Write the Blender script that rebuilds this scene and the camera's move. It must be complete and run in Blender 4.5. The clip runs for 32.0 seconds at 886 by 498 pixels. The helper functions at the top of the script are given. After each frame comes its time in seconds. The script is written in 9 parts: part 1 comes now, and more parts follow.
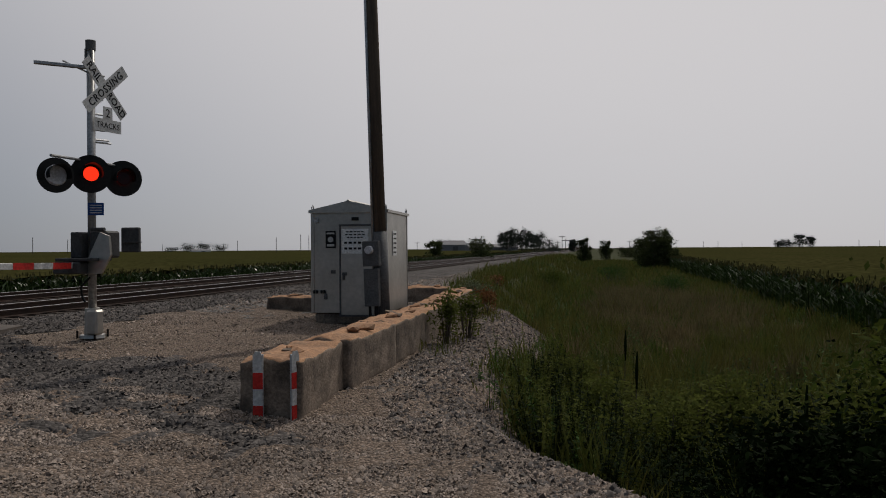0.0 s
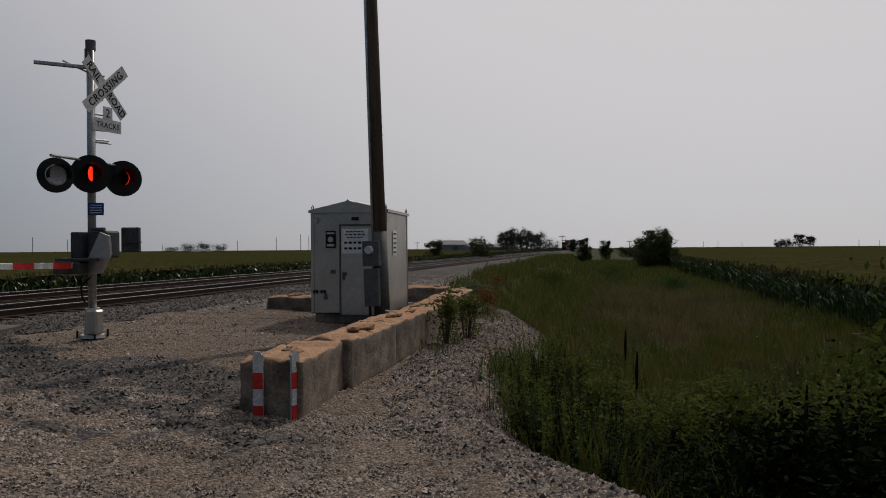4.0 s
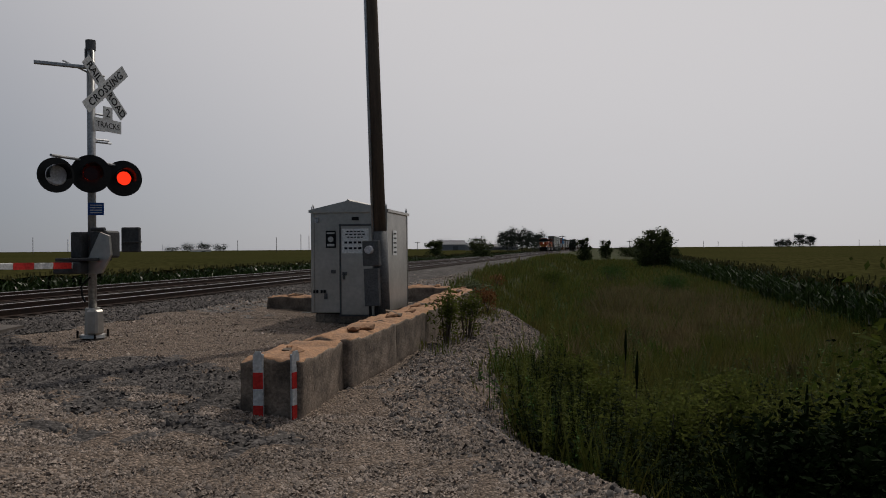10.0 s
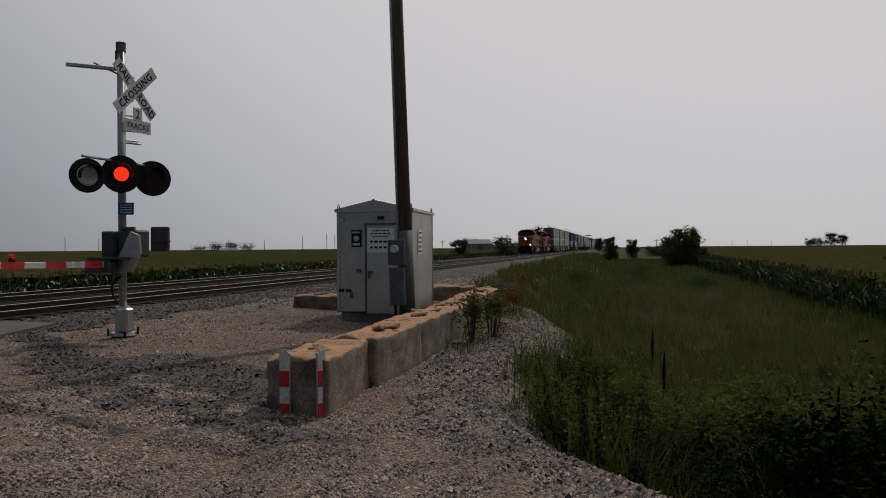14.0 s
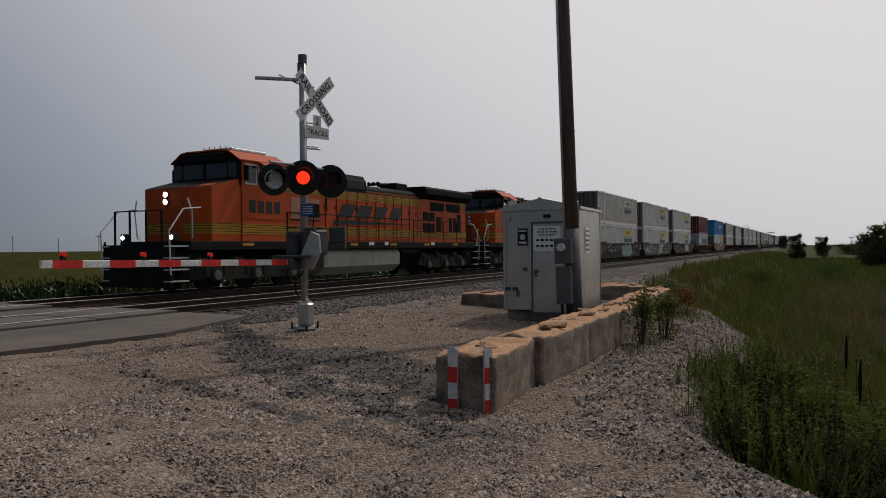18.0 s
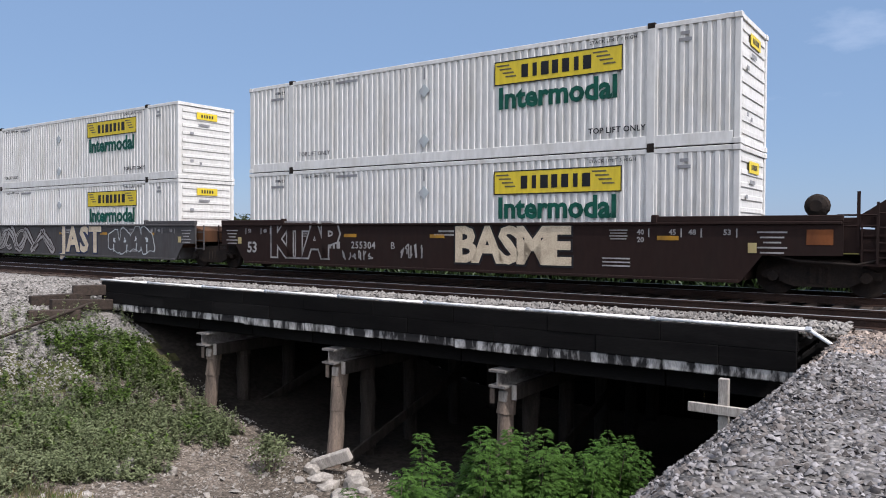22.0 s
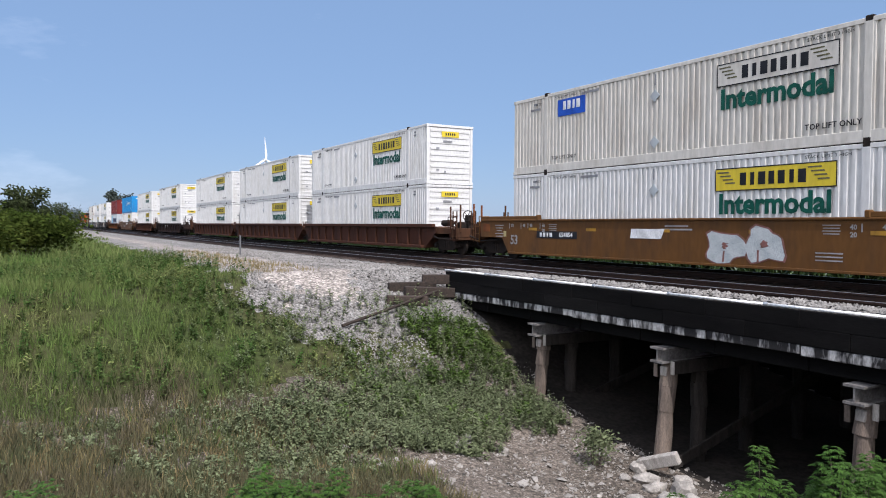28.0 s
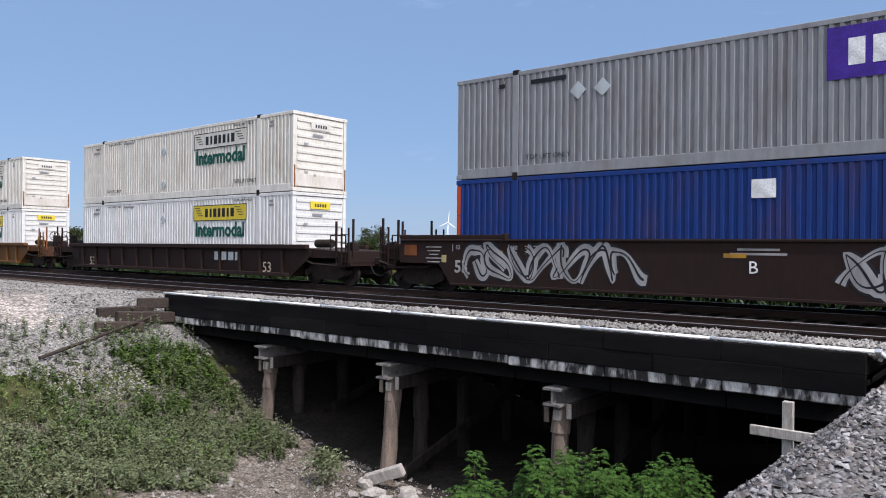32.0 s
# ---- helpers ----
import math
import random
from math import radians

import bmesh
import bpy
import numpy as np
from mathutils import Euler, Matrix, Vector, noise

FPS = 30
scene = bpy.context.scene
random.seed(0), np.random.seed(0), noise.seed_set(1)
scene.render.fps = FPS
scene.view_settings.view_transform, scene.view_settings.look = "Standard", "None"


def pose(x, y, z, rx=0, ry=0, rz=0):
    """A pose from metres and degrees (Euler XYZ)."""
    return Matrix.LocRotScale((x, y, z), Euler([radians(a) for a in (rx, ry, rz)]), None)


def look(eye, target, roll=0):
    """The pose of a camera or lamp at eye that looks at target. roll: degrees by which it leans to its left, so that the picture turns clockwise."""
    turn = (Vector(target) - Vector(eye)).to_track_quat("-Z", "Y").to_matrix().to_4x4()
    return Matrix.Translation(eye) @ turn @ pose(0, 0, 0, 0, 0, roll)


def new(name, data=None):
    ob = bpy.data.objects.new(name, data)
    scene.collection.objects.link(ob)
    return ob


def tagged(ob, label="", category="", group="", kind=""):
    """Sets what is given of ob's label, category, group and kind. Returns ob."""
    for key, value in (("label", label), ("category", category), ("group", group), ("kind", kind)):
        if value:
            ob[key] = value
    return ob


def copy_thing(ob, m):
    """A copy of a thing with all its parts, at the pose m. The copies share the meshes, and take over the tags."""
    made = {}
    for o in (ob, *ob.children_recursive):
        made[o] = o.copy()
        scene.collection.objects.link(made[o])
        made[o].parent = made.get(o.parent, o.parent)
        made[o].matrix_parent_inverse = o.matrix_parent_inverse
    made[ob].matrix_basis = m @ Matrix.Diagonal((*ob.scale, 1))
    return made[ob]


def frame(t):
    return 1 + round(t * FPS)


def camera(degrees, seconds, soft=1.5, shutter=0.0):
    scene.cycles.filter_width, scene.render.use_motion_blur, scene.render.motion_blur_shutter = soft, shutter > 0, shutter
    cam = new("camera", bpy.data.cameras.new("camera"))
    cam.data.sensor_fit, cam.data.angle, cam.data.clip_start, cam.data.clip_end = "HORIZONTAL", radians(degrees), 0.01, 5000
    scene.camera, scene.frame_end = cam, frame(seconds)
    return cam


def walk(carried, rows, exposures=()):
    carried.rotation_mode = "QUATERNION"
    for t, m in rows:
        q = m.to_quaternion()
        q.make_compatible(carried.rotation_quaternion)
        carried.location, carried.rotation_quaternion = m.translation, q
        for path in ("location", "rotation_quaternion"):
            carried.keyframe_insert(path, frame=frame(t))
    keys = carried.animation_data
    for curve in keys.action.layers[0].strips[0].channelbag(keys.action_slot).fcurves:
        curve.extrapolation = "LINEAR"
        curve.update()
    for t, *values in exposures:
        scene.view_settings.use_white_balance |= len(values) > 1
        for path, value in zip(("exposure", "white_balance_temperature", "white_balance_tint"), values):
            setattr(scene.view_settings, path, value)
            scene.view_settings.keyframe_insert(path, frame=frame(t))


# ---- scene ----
cam = camera(61.35, 32.0, soft=1.0, shutter=0.0)
EYE = (0.0, 0.0, 1.33)
TURNS = [
    (0, 12.62, -0.02, 0.42), (6, 12.62, -0.03, 0.43), (11, 12.64, -0.05, 0.45), (11.5, 12.67, -0.06, 0.46), (12, 12.72, -0.07, 0.46),
    (12.5, 12.94, -0.08, 0.46), (13, 13.24, -0.08, 0.45), (13.5, 13.79, -0.1, 0.45), (14, 14.56, -0.09, 0.44),
    (14.5, 15.2, -0.08, 0.44), (15.5, 15.4, -0.06, 0.43), (16.5, 15.45, -0.06, 0.5), (17, 16.73, -0.1, 0.62),
    (17.5, 20.55, -0.11, 0.58), (18, 27.26, -0.1, 0.53), (18.5, 34.33, -0.09, 0.48), (19, 43.59, -0.11, 0.36),
    (19.5, 56.15, -0.29, 0.18), (20, 70.2, -0.46, 0.06), (20.5, 85.41, -0.58, -0.07), (21, 97.03, -0.71, -0.18),
    (21.5, 110.75, -1.03, -0.23), (22, 124.9, -1.28, -0.24), (22.5, 133.84, -1.44, -0.28), (23, 143.37, -1.58, -0.34),
    (23.5, 146.62, -1.67, -0.36), (24, 149.33, -1.71, -0.37), (24.5, 149.73, -1.76, -0.39), (26, 149.73, -1.77, -0.37),
    (28.5, 149.72, -1.8, -0.37), (29, 149.68, -1.8, -0.38), (29.5, 149.47, -1.79, -0.43), (30, 145.82, -1.7, -0.44),
    (30.5, 141.64, -1.53, -0.47), (31, 136.77, -0.58, -0.5), (31.5, 131.81, -0.11, -0.47), (32, 129.06, -0.07, -0.54),
]
EXPOSURES = [
    (0, -1.8, 6700, 12), (16.5, -1.8, 6700, 12), (17.5, -1.7, 6700, 12), (18.5, -1.4, 6750, 13), (19, -1.12, 6750, 14), (20, -0.5, 6600, 14),
    (21, -0.2, 6300, 14), (22, -0.02, 6100, 16), (23, 0.1, 5950, 16), (24, 0.1, 5950, 16), (25, 0.02, 5950, 16), (32, 0.02, 5950, 16),
]
walk(cam, [(t, pose(*EYE, 90 + p, r, y)) for t, y, p, r in TURNS], EXPOSURES)

# ---- light ----
SUN_AZ, SUN_EL = 13.0, 51.0      # degrees from +Y towards +X, degrees up
world = bpy.data.worlds.new("hazy_sky")
scene.world = world
world.use_nodes = True
wn, wl = world.node_tree.nodes, world.node_tree.links
sky = wn.new("ShaderNodeTexSky")
sky.sky_type, sky.sun_disc = "NISHITA", False
sky.sun_elevation, sky.sun_rotation = radians(SUN_EL), radians(SUN_AZ)
sky.air_density, sky.dust_density, sky.ozone_density = 1.0, 0.35, 2.5
wcoord = wn.new("ShaderNodeTexCoord")
wmap = wn.new("ShaderNodeMapping")
wmap.inputs["Scale"].default_value = (1.0, 1.0, 3.2)
wnoise = wn.new("ShaderNodeTexNoise")
wnoise.inputs["Scale"].default_value, wnoise.inputs["Detail"].default_value, wnoise.inputs["Roughness"].default_value = 3.4, 7.0, 0.6
wramp = wn.new("ShaderNodeValToRGB")
wramp.color_ramp.elements[0].position, wramp.color_ramp.elements[0].color = 0.6, (0, 0, 0, 1)
wramp.color_ramp.elements[1].position, wramp.color_ramp.elements[1].color = 0.85, (0.17, 0.17, 0.17, 1)
wmix = wn.new("ShaderNodeMix")
wmix.data_type = "RGBA"
wl.new(wcoord.outputs["Generated"], wmap.inputs["Vector"])
wl.new(wmap.outputs["Vector"], wnoise.inputs["Vector"])
wl.new(wnoise.outputs["Fac"], wramp.inputs["Fac"])
wl.new(wramp.outputs["Color"], wmix.inputs["Factor"])
wmix.inputs[7].default_value = (20, 20, 20.2, 1)
# summer haze: the air whitens towards the sun's side
_sa, _se = radians(SUN_AZ), radians(SUN_EL)
SUN_DIR = Vector((math.sin(_sa) * math.cos(_se), math.cos(_sa) * math.cos(_se), math.sin(_se)))
wdot, wrange, whaze = wn.new("ShaderNodeVectorMath"), wn.new("ShaderNodeMapRange"), wn.new("ShaderNodeMix")
wdot.operation, wrange.interpolation_type, whaze.data_type = "DOT_PRODUCT", "SMOOTHSTEP", "RGBA"
wdot.inputs[1].default_value = SUN_DIR
wl.new(wcoord.outputs["Generated"], wdot.inputs[0])
wl.new(wdot.outputs["Value"], wrange.inputs[0])
wrange.inputs[1].default_value, wrange.inputs[2].default_value = 0.08, 0.86
wrange.inputs[3].default_value, wrange.inputs[4].default_value = 0.05, 0.9
wl.new(wrange.outputs[0], whaze.inputs[0])
weven = wn.new("ShaderNodeMix")
weven.data_type = "RGBA"
weven.inputs[0].default_value = 0.64
weven.inputs[7].default_value = (1.72, 3.72, 6.5, 1)
wl.new(sky.outputs["Color"], weven.inputs[6])
wl.new(weven.outputs[2], whaze.inputs[6])
whaze.inputs[7].default_value = (25.5, 25.4, 26, 1)
wl.new(whaze.outputs[2], wmix.inputs[6])
wl.new(wmix.outputs[2], wn["Background"].inputs["Color"])
wn["Background"].inputs["Strength"].default_value = 0.09
sun = new("sun", bpy.data.lights.new("sun", "SUN"))
sun.data.energy, sun.data.angle, sun.data.color = 5.0, radians(0.6), (1.0, 0.95, 0.87)
sun.matrix_world = look(SUN_DIR * 100, (0, 0, 0))


# ---- materials ----
def mat(name, col, col2=None, rough=0.7, metal=0.0, scale=2.0, fine=30.0, grain=0.25, bump=0.25, bscale=80.0, stretch=(1, 1, 1),
        contrast=(0.38, 0.66), emit=None, vary=0.0, island=0.0, stones=0.0, spec=0.2):
    m = bpy.data.materials.new(name)
    m.use_nodes = True
    n, l = m.node_tree.nodes, m.node_tree.links
    b = n["Principled BSDF"]
    b.inputs["Roughness"].default_value, b.inputs["Metallic"].default_value = rough, metal
    b.inputs["Specular IOR Level"].default_value = spec
    col2 = col2 or tuple(c * 0.6 for c in col)
    tc, mp = n.new("ShaderNodeTexCoord"), n.new("ShaderNodeMapping")
    mp.inputs["Scale"].default_value = stretch
    l.new(tc.outputs["Object"], mp.inputs["Vector"])
    big, small = n.new("ShaderNodeTexNoise"), n.new("ShaderNodeTexNoise")
    big.inputs["Scale"].default_value, big.inputs["Detail"].default_value, big.inputs["Roughness"].default_value = scale, 6.0, 0.62
    small.inputs["Scale"].default_value, small.inputs["Detail"].default_value = fine, 3.0
    l.new(mp.outputs["Vector"], big.inputs["Vector"])
    l.new(mp.outputs["Vector"], small.inputs["Vector"])
    ramp = n.new("ShaderNodeMapRange")
    ramp.inputs[1].default_value, ramp.inputs[2].default_value = contrast
    l.new(big.outputs["Fac"], ramp.inputs[0])
    mix = n.new("ShaderNodeMix")
    mix.data_type = "RGBA"
    mix.inputs[6].default_value, mix.inputs[7].default_value = (*col, 1), (*col2, 1)
    l.new(ramp.outputs[0], mix.inputs[0])
    hsv = n.new("ShaderNodeHueSaturation")
    l.new(mix.outputs[2], hsv.inputs["Color"])
    val = n.new("ShaderNodeMapRange")
    val.inputs[1].default_value, val.inputs[2].default_value = 0.3, 0.7
    val.inputs[3].default_value, val.inputs[4].default_value = 1 - grain, 1 + grain
    l.new(small.outputs["Fac"], val.inputs[0])
    out = val.outputs[0]
    height = small.outputs["Fac"]
    if stones:
        vor = n.new("ShaderNodeTexVoronoi")
        vor.inputs["Scale"].default_value = stones
        l.new(mp.outputs["Vector"], vor.inputs["Vector"])
        sep = n.new("ShaderNodeSeparateColor")
        l.new(vor.outputs["Color"], sep.inputs[0])
        sv = n.new("ShaderNodeMapRange")
        sv.inputs[3].default_value, sv.inputs[4].default_value = 0.5, 1.5
        l.new(sep.outputs[0], sv.inputs[0])
        dk = n.new("ShaderNodeMapRange")
        dk.inputs[1].default_value, dk.inputs[2].default_value, dk.inputs[3].default_value, dk.inputs[4].default_value = 0.0, 0.75, 1.1, 0.65
        l.new(vor.outputs["Distance"], dk.inputs[0])
        m1, m2 = n.new("ShaderNodeMath"), n.new("ShaderNodeMath")
        m1.operation = m2.operation = "MULTIPLY"
        l.new(out, m1.inputs[0]), l.new(sv.outputs[0], m1.inputs[1])
        l.new(m1.outputs[0], m2.inputs[0]), l.new(dk.outputs[0], m2.inputs[1])
        out = m2.outputs[0]
        inv = n.new("ShaderNodeMath")
        inv.operation = "SUBTRACT"
        inv.inputs[0].default_value = 1.0
        l.new(vor.outputs["Distance"], inv.inputs[1])
        height = inv.outputs[0]
    for amount, node, sock in ((vary, "ShaderNodeObjectInfo", "Random"), (island, "ShaderNodeNewGeometry", "Random Per Island")):
        if amount:
            r = n.new(node)
            rv, mm = n.new("ShaderNodeMapRange"), n.new("ShaderNodeMath")
            rv.inputs[3].default_value, rv.inputs[4].default_value = 1 - amount, 1 + amount
            mm.operation = "MULTIPLY"
            l.new(r.outputs[sock], rv.inputs[0])
            l.new(out, mm.inputs[0]), l.new(rv.outputs[0], mm.inputs[1])
            out = mm.outputs[0]
    l.new(out, hsv.inputs["Value"])
    l.new(hsv.outputs["Color"], b.inputs["Base Color"])
    if bump:
        bp = n.new("ShaderNodeBump")
        bp.inputs["Strength"].default_value = bump
        bp.inputs["Distance"].default_value = 0.03 if stones else 0.01
        if not stones:
            bn = n.new("ShaderNodeTexNoise")
            bn.inputs["Scale"].default_value, bn.inputs["Detail"].default_value = bscale, 4.0
            l.new(mp.outputs["Vector"], bn.inputs["Vector"])
            height = bn.outputs["Fac"]
        l.new(height, bp.inputs["Height"])
        l.new(bp.outputs["Normal"], b.inputs["Normal"])
    if emit:
        b.inputs["Emission Color"].default_value = (*emit[0], 1)
        b.inputs["Emission Strength"].default_value = emit[1]
    return m


def leafy(name, col, col2, rough=0.7, scale=0.6, vary=0.35, thin=0.16, spec=0.05):
    m = mat(name, col, col2, rough=rough, scale=scale, fine=6, grain=0.15, bump=0, island=vary, contrast=(0.35, 0.65), spec=spec)
    n, l = m.node_tree.nodes, m.node_tree.links
    b, o = n["Principled BSDF"], n["Material Output"]
    tr, mx = n.new("ShaderNodeBsdfTranslucent"), n.new("ShaderNodeMixShader")
    src = b.inputs["Base Color"].links[0].from_socket
    l.new(src, tr.inputs["Color"])
    mx.inputs[0].default_value = thin
    l.new(b.outputs[0], mx.inputs[1]), l.new(tr.outputs[0], mx.inputs[2]), l.new(mx.outputs[0], o.inputs["Surface"])
    return m


M = {
    "gravel": mat("gravel_road", (0.235, 0.18, 0.14), (0.165, 0.127, 0.1), rough=0.95, spec=0.1, scale=0.35, fine=25, grain=0.3, stones=34, bump=0.9),
    "pale_ballast": mat("pale_limestone_ballast", (0.238, 0.226, 0.208), (0.155, 0.143, 0.131), rough=0.95, spec=0.1, scale=0.9, fine=22, grain=0.2, stones=18, bump=0.8),
    "ballast": mat("ballast_stone", (0.184, 0.173, 0.162), (0.103, 0.0957, 0.0897), rough=0.92, spec=0.1, scale=0.5, fine=18, grain=0.3, stones=20, bump=0.8),
    "dark_ballast": mat("dark_ballast", (0.122, 0.109, 0.1), (0.0653, 0.0592, 0.0548), rough=0.92, spec=0.1, scale=0.9, fine=18, grain=0.3, stones=22, bump=0.8),
    "soil": mat("bank_soil", (0.165, 0.138, 0.112), (0.095, 0.08, 0.064), rough=0.95, spec=0.1, scale=0.7, fine=9, grain=0.35, bump=0.7, stones=24),
    "toe": mat("tan_bank_toe", (0.31, 0.275, 0.24), (0.215, 0.19, 0.165), rough=0.95, spec=0.1, scale=0.8, fine=14, grain=0.3, bump=0.7, stones=14),
    # near-black soil: the shade under the bridge is put into its colour
    "shade_soil": mat("bridge_shade_soil", (0.028, 0.024, 0.02), (0.016, 0.014, 0.012), rough=0.95, spec=0.1, scale=0.9, fine=9, grain=0.35, bump=0.7, bscale=14),
    "turf": mat("turf", (0.0338, 0.045, 0.015), (0.0488, 0.045, 0.021), rough=0.95, spec=0.05, scale=0.25, fine=7, grain=0.4, bump=0.8, bscale=10),
    "asphalt": mat("crossing_asphalt", (0.108, 0.09, 0.076), (0.068, 0.059, 0.052), rough=0.85, scale=0.7, fine=60, grain=0.2, bump=0.25, bscale=120),
    "corn_far": mat("corn_canopy", (0.044, 0.041, 0.015), (0.034, 0.036, 0.012), rough=0.95, spec=0.0, scale=0.03, fine=1.6, grain=0.35, bump=0.6, bscale=2.5),
    "rail": mat("rail_rust", (0.0434, 0.0239, 0.0165), (0.026, 0.0174, 0.0139), rough=0.7, metal=0.3, scale=3),
    "railhead": mat("rail_head_polished", (0.42, 0.40, 0.38), (0.30, 0.28, 0.265), rough=0.34, metal=1.0, scale=4, bump=0.02),
    "tie": mat("tie_wood", (0.0476, 0.0347, 0.0269), (0.0252, 0.0202, 0.0168), rough=0.9, scale=2, stretch=(1, 8, 8), vary=0.3),
    "concrete": mat("weathered_concrete", (0.25, 0.195, 0.15), (0.10, 0.08, 0.063), rough=0.92, scale=3.2, fine=30, grain=0.3, bump=0.8, bscale=30, vary=0.1),
    "concrete_top": mat("sandy_block_top", (0.42, 0.235, 0.13), (0.25, 0.155, 0.1), rough=0.95, scale=3.5, fine=30, grain=0.25, bump=0.6, bscale=40),
    "pipe": mat("white_pipe", (0.78, 0.77, 0.74), (0.6, 0.58, 0.55), rough=0.5, scale=3, bump=0.05),
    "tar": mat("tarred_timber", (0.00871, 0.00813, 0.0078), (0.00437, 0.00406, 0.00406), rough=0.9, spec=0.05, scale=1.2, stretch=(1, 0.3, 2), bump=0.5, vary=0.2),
    "stained": mat("stained_timber", (0.016, 0.015, 0.015), (0.40, 0.39, 0.37), rough=0.85, scale=2.2, stretch=(1, 1.6, 0.5), contrast=(0.47, 0.6), bump=0.5),
    "pile": mat("grey_pile_wood", (0.165, 0.128, 0.1), (0.08, 0.064, 0.052), rough=0.9, scale=2.2, stretch=(3, 3, 0.5), bump=0.6, bscale=25, vary=0.2),
    # bridge timber with the deep shade behind the front piles in its colour
    "timber_shaded": mat("shaded_timber", (0.034, 0.029, 0.025), (0.018, 0.016, 0.014), rough=0.9, spec=0.1, scale=2, stretch=(3, 3, 0.5), bump=0.6, bscale=25, vary=0.2),
    "wood": mat("weathered_board", (0.38, 0.35, 0.31), (0.22, 0.2, 0.175), rough=0.9, scale=3, stretch=(3, 3, 0.5), bump=0.4),
    "pole": mat("utility_pole_wood", (0.115, 0.085, 0.062), (0.06, 0.046, 0.036), rough=0.9, scale=1.5, stretch=(6, 6, 0.35), bump=0.6, bscale=20),
    "alu": mat("aluminium", (0.5, 0.475, 0.435), (0.39, 0.37, 0.335), rough=0.42, metal=0.9, scale=1.3, fine=14, grain=0.08, bump=0.06, bscale=9),
    "galv": mat("galvanised_steel", (0.46, 0.47, 0.48), (0.33, 0.34, 0.35), rough=0.5, metal=0.7, scale=3, bump=0.08),
    "mast": mat("mast_paint", (0.34, 0.34, 0.33), (0.24, 0.24, 0.24), rough=0.45, metal=0.6, scale=2, bump=0.06),
    "grey_box": mat("grey_box_paint", (0.12, 0.12, 0.12), (0.08, 0.08, 0.08), rough=0.55, scale=3, bump=0.08),
    "gate_grey": mat("gate_housing_paint", (0.07, 0.07, 0.07), (0.045, 0.045, 0.045), rough=0.6, scale=4, bump=0.1),
    "black": mat("black_paint", (0.0084, 0.0084, 0.0084), (0.014, 0.014, 0.014), rough=0.55, scale=4, bump=0.05),
    "iron": mat("dark_running_gear", (0.016, 0.0136, 0.0123), (0.0273, 0.0204, 0.016), rough=0.85, spec=0.06, scale=3, bump=0.3),
    "white": mat("white_sheeting", (0.546, 0.546, 0.537), (0.458, 0.458, 0.44), rough=0.45, scale=3, bump=0.03),
    "notice": mat("notice_sheet", (0.82, 0.82, 0.8), (0.72, 0.72, 0.7), rough=0.5, scale=3, bump=0.02),
    "red": mat("red_sheeting", (0.55, 0.03, 0.025), (0.42, 0.025, 0.02), rough=0.45, scale=3, bump=0.03),
    "signblack": mat("sign_black", (0.012, 0.012, 0.013), rough=0.5, bump=0),
    "blue_sign": mat("blue_sign", (0.02, 0.07, 0.24), (0.015, 0.05, 0.2), rough=0.45, scale=5, bump=0),
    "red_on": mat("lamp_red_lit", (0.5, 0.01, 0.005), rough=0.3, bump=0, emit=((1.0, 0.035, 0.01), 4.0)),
    "red_dim": mat("lamp_red_dim", (0.4, 0.01, 0.006), rough=0.3, bump=0, emit=((1.0, 0.035, 0.01), 0.5)),
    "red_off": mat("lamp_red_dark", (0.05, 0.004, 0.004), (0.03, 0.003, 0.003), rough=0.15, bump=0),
    "lens_clear": mat("lamp_lens_grey", (0.6, 0.6, 0.62), (0.5, 0.5, 0.52), rough=0.18, bump=0.05),
    "headlight": mat("headlight_lit", (0.9, 0.9, 0.85), rough=0.3, bump=0, emit=((1.0, 0.9, 0.75), 40.0)),
    "rock": mat("pale_rock", (0.31, 0.285, 0.25), (0.18, 0.165, 0.145), rough=0.9, scale=3, fine=20, bump=0.5, bscale=20, vary=0.2),
    "stone": mat("loose_stone", (0.262, 0.214, 0.178), (0.155, 0.127, 0.106), rough=0.9, spec=0.15, scale=0.6, fine=30, grain=0.2, island=0.5, bump=0.2),
    "stone_pale": mat("loose_pale_limestone", (0.217, 0.204, 0.186), (0.14, 0.13, 0.117), rough=0.9, spec=0.15, scale=0.6, fine=30, grain=0.2, island=0.28, bump=0.2),
    "stone_grey": mat("loose_grey_stone", (0.195, 0.185, 0.182), (0.12, 0.114, 0.114), rough=0.9, spec=0.15, scale=0.6, fine=30, grain=0.2, island=0.55, bump=0.2),
    "steel_grey": mat("weathered_steel", (0.17, 0.16, 0.15), (0.09, 0.082, 0.075), rough=0.8, scale=4, fine=20, bump=0.3),
    "grass_grey": leafy("greygreen_grass", (0.078, 0.088, 0.042), (0.1, 0.084, 0.05)),
    "stone_dark": mat("loose_dark_stone", (0.115, 0.103, 0.0952), (0.0688, 0.0611, 0.0566), rough=0.9, spec=0.15, scale=0.6, fine=30, grain=0.2, island=0.5, bump=0.2),
    "grass": leafy("tall_grass", (0.0975, 0.124, 0.0242), (0.15, 0.129, 0.0391)),
    "grass_lush": leafy("lush_grass", (0.082, 0.13, 0.031), (0.118, 0.132, 0.048)),
    "grass_dry": leafy("dry_grass", (0.22, 0.168, 0.085), (0.135, 0.118, 0.054)),
    "leaf": leafy("weed_leaf", (0.038, 0.06, 0.011), (0.066, 0.08, 0.015), rough=0.75, spec=0.03, thin=0.4),
    "leaf_olive": leafy("olive_weed_leaf", (0.07, 0.088, 0.018), (0.1, 0.108, 0.03), rough=0.75, spec=0.03, thin=0.45),
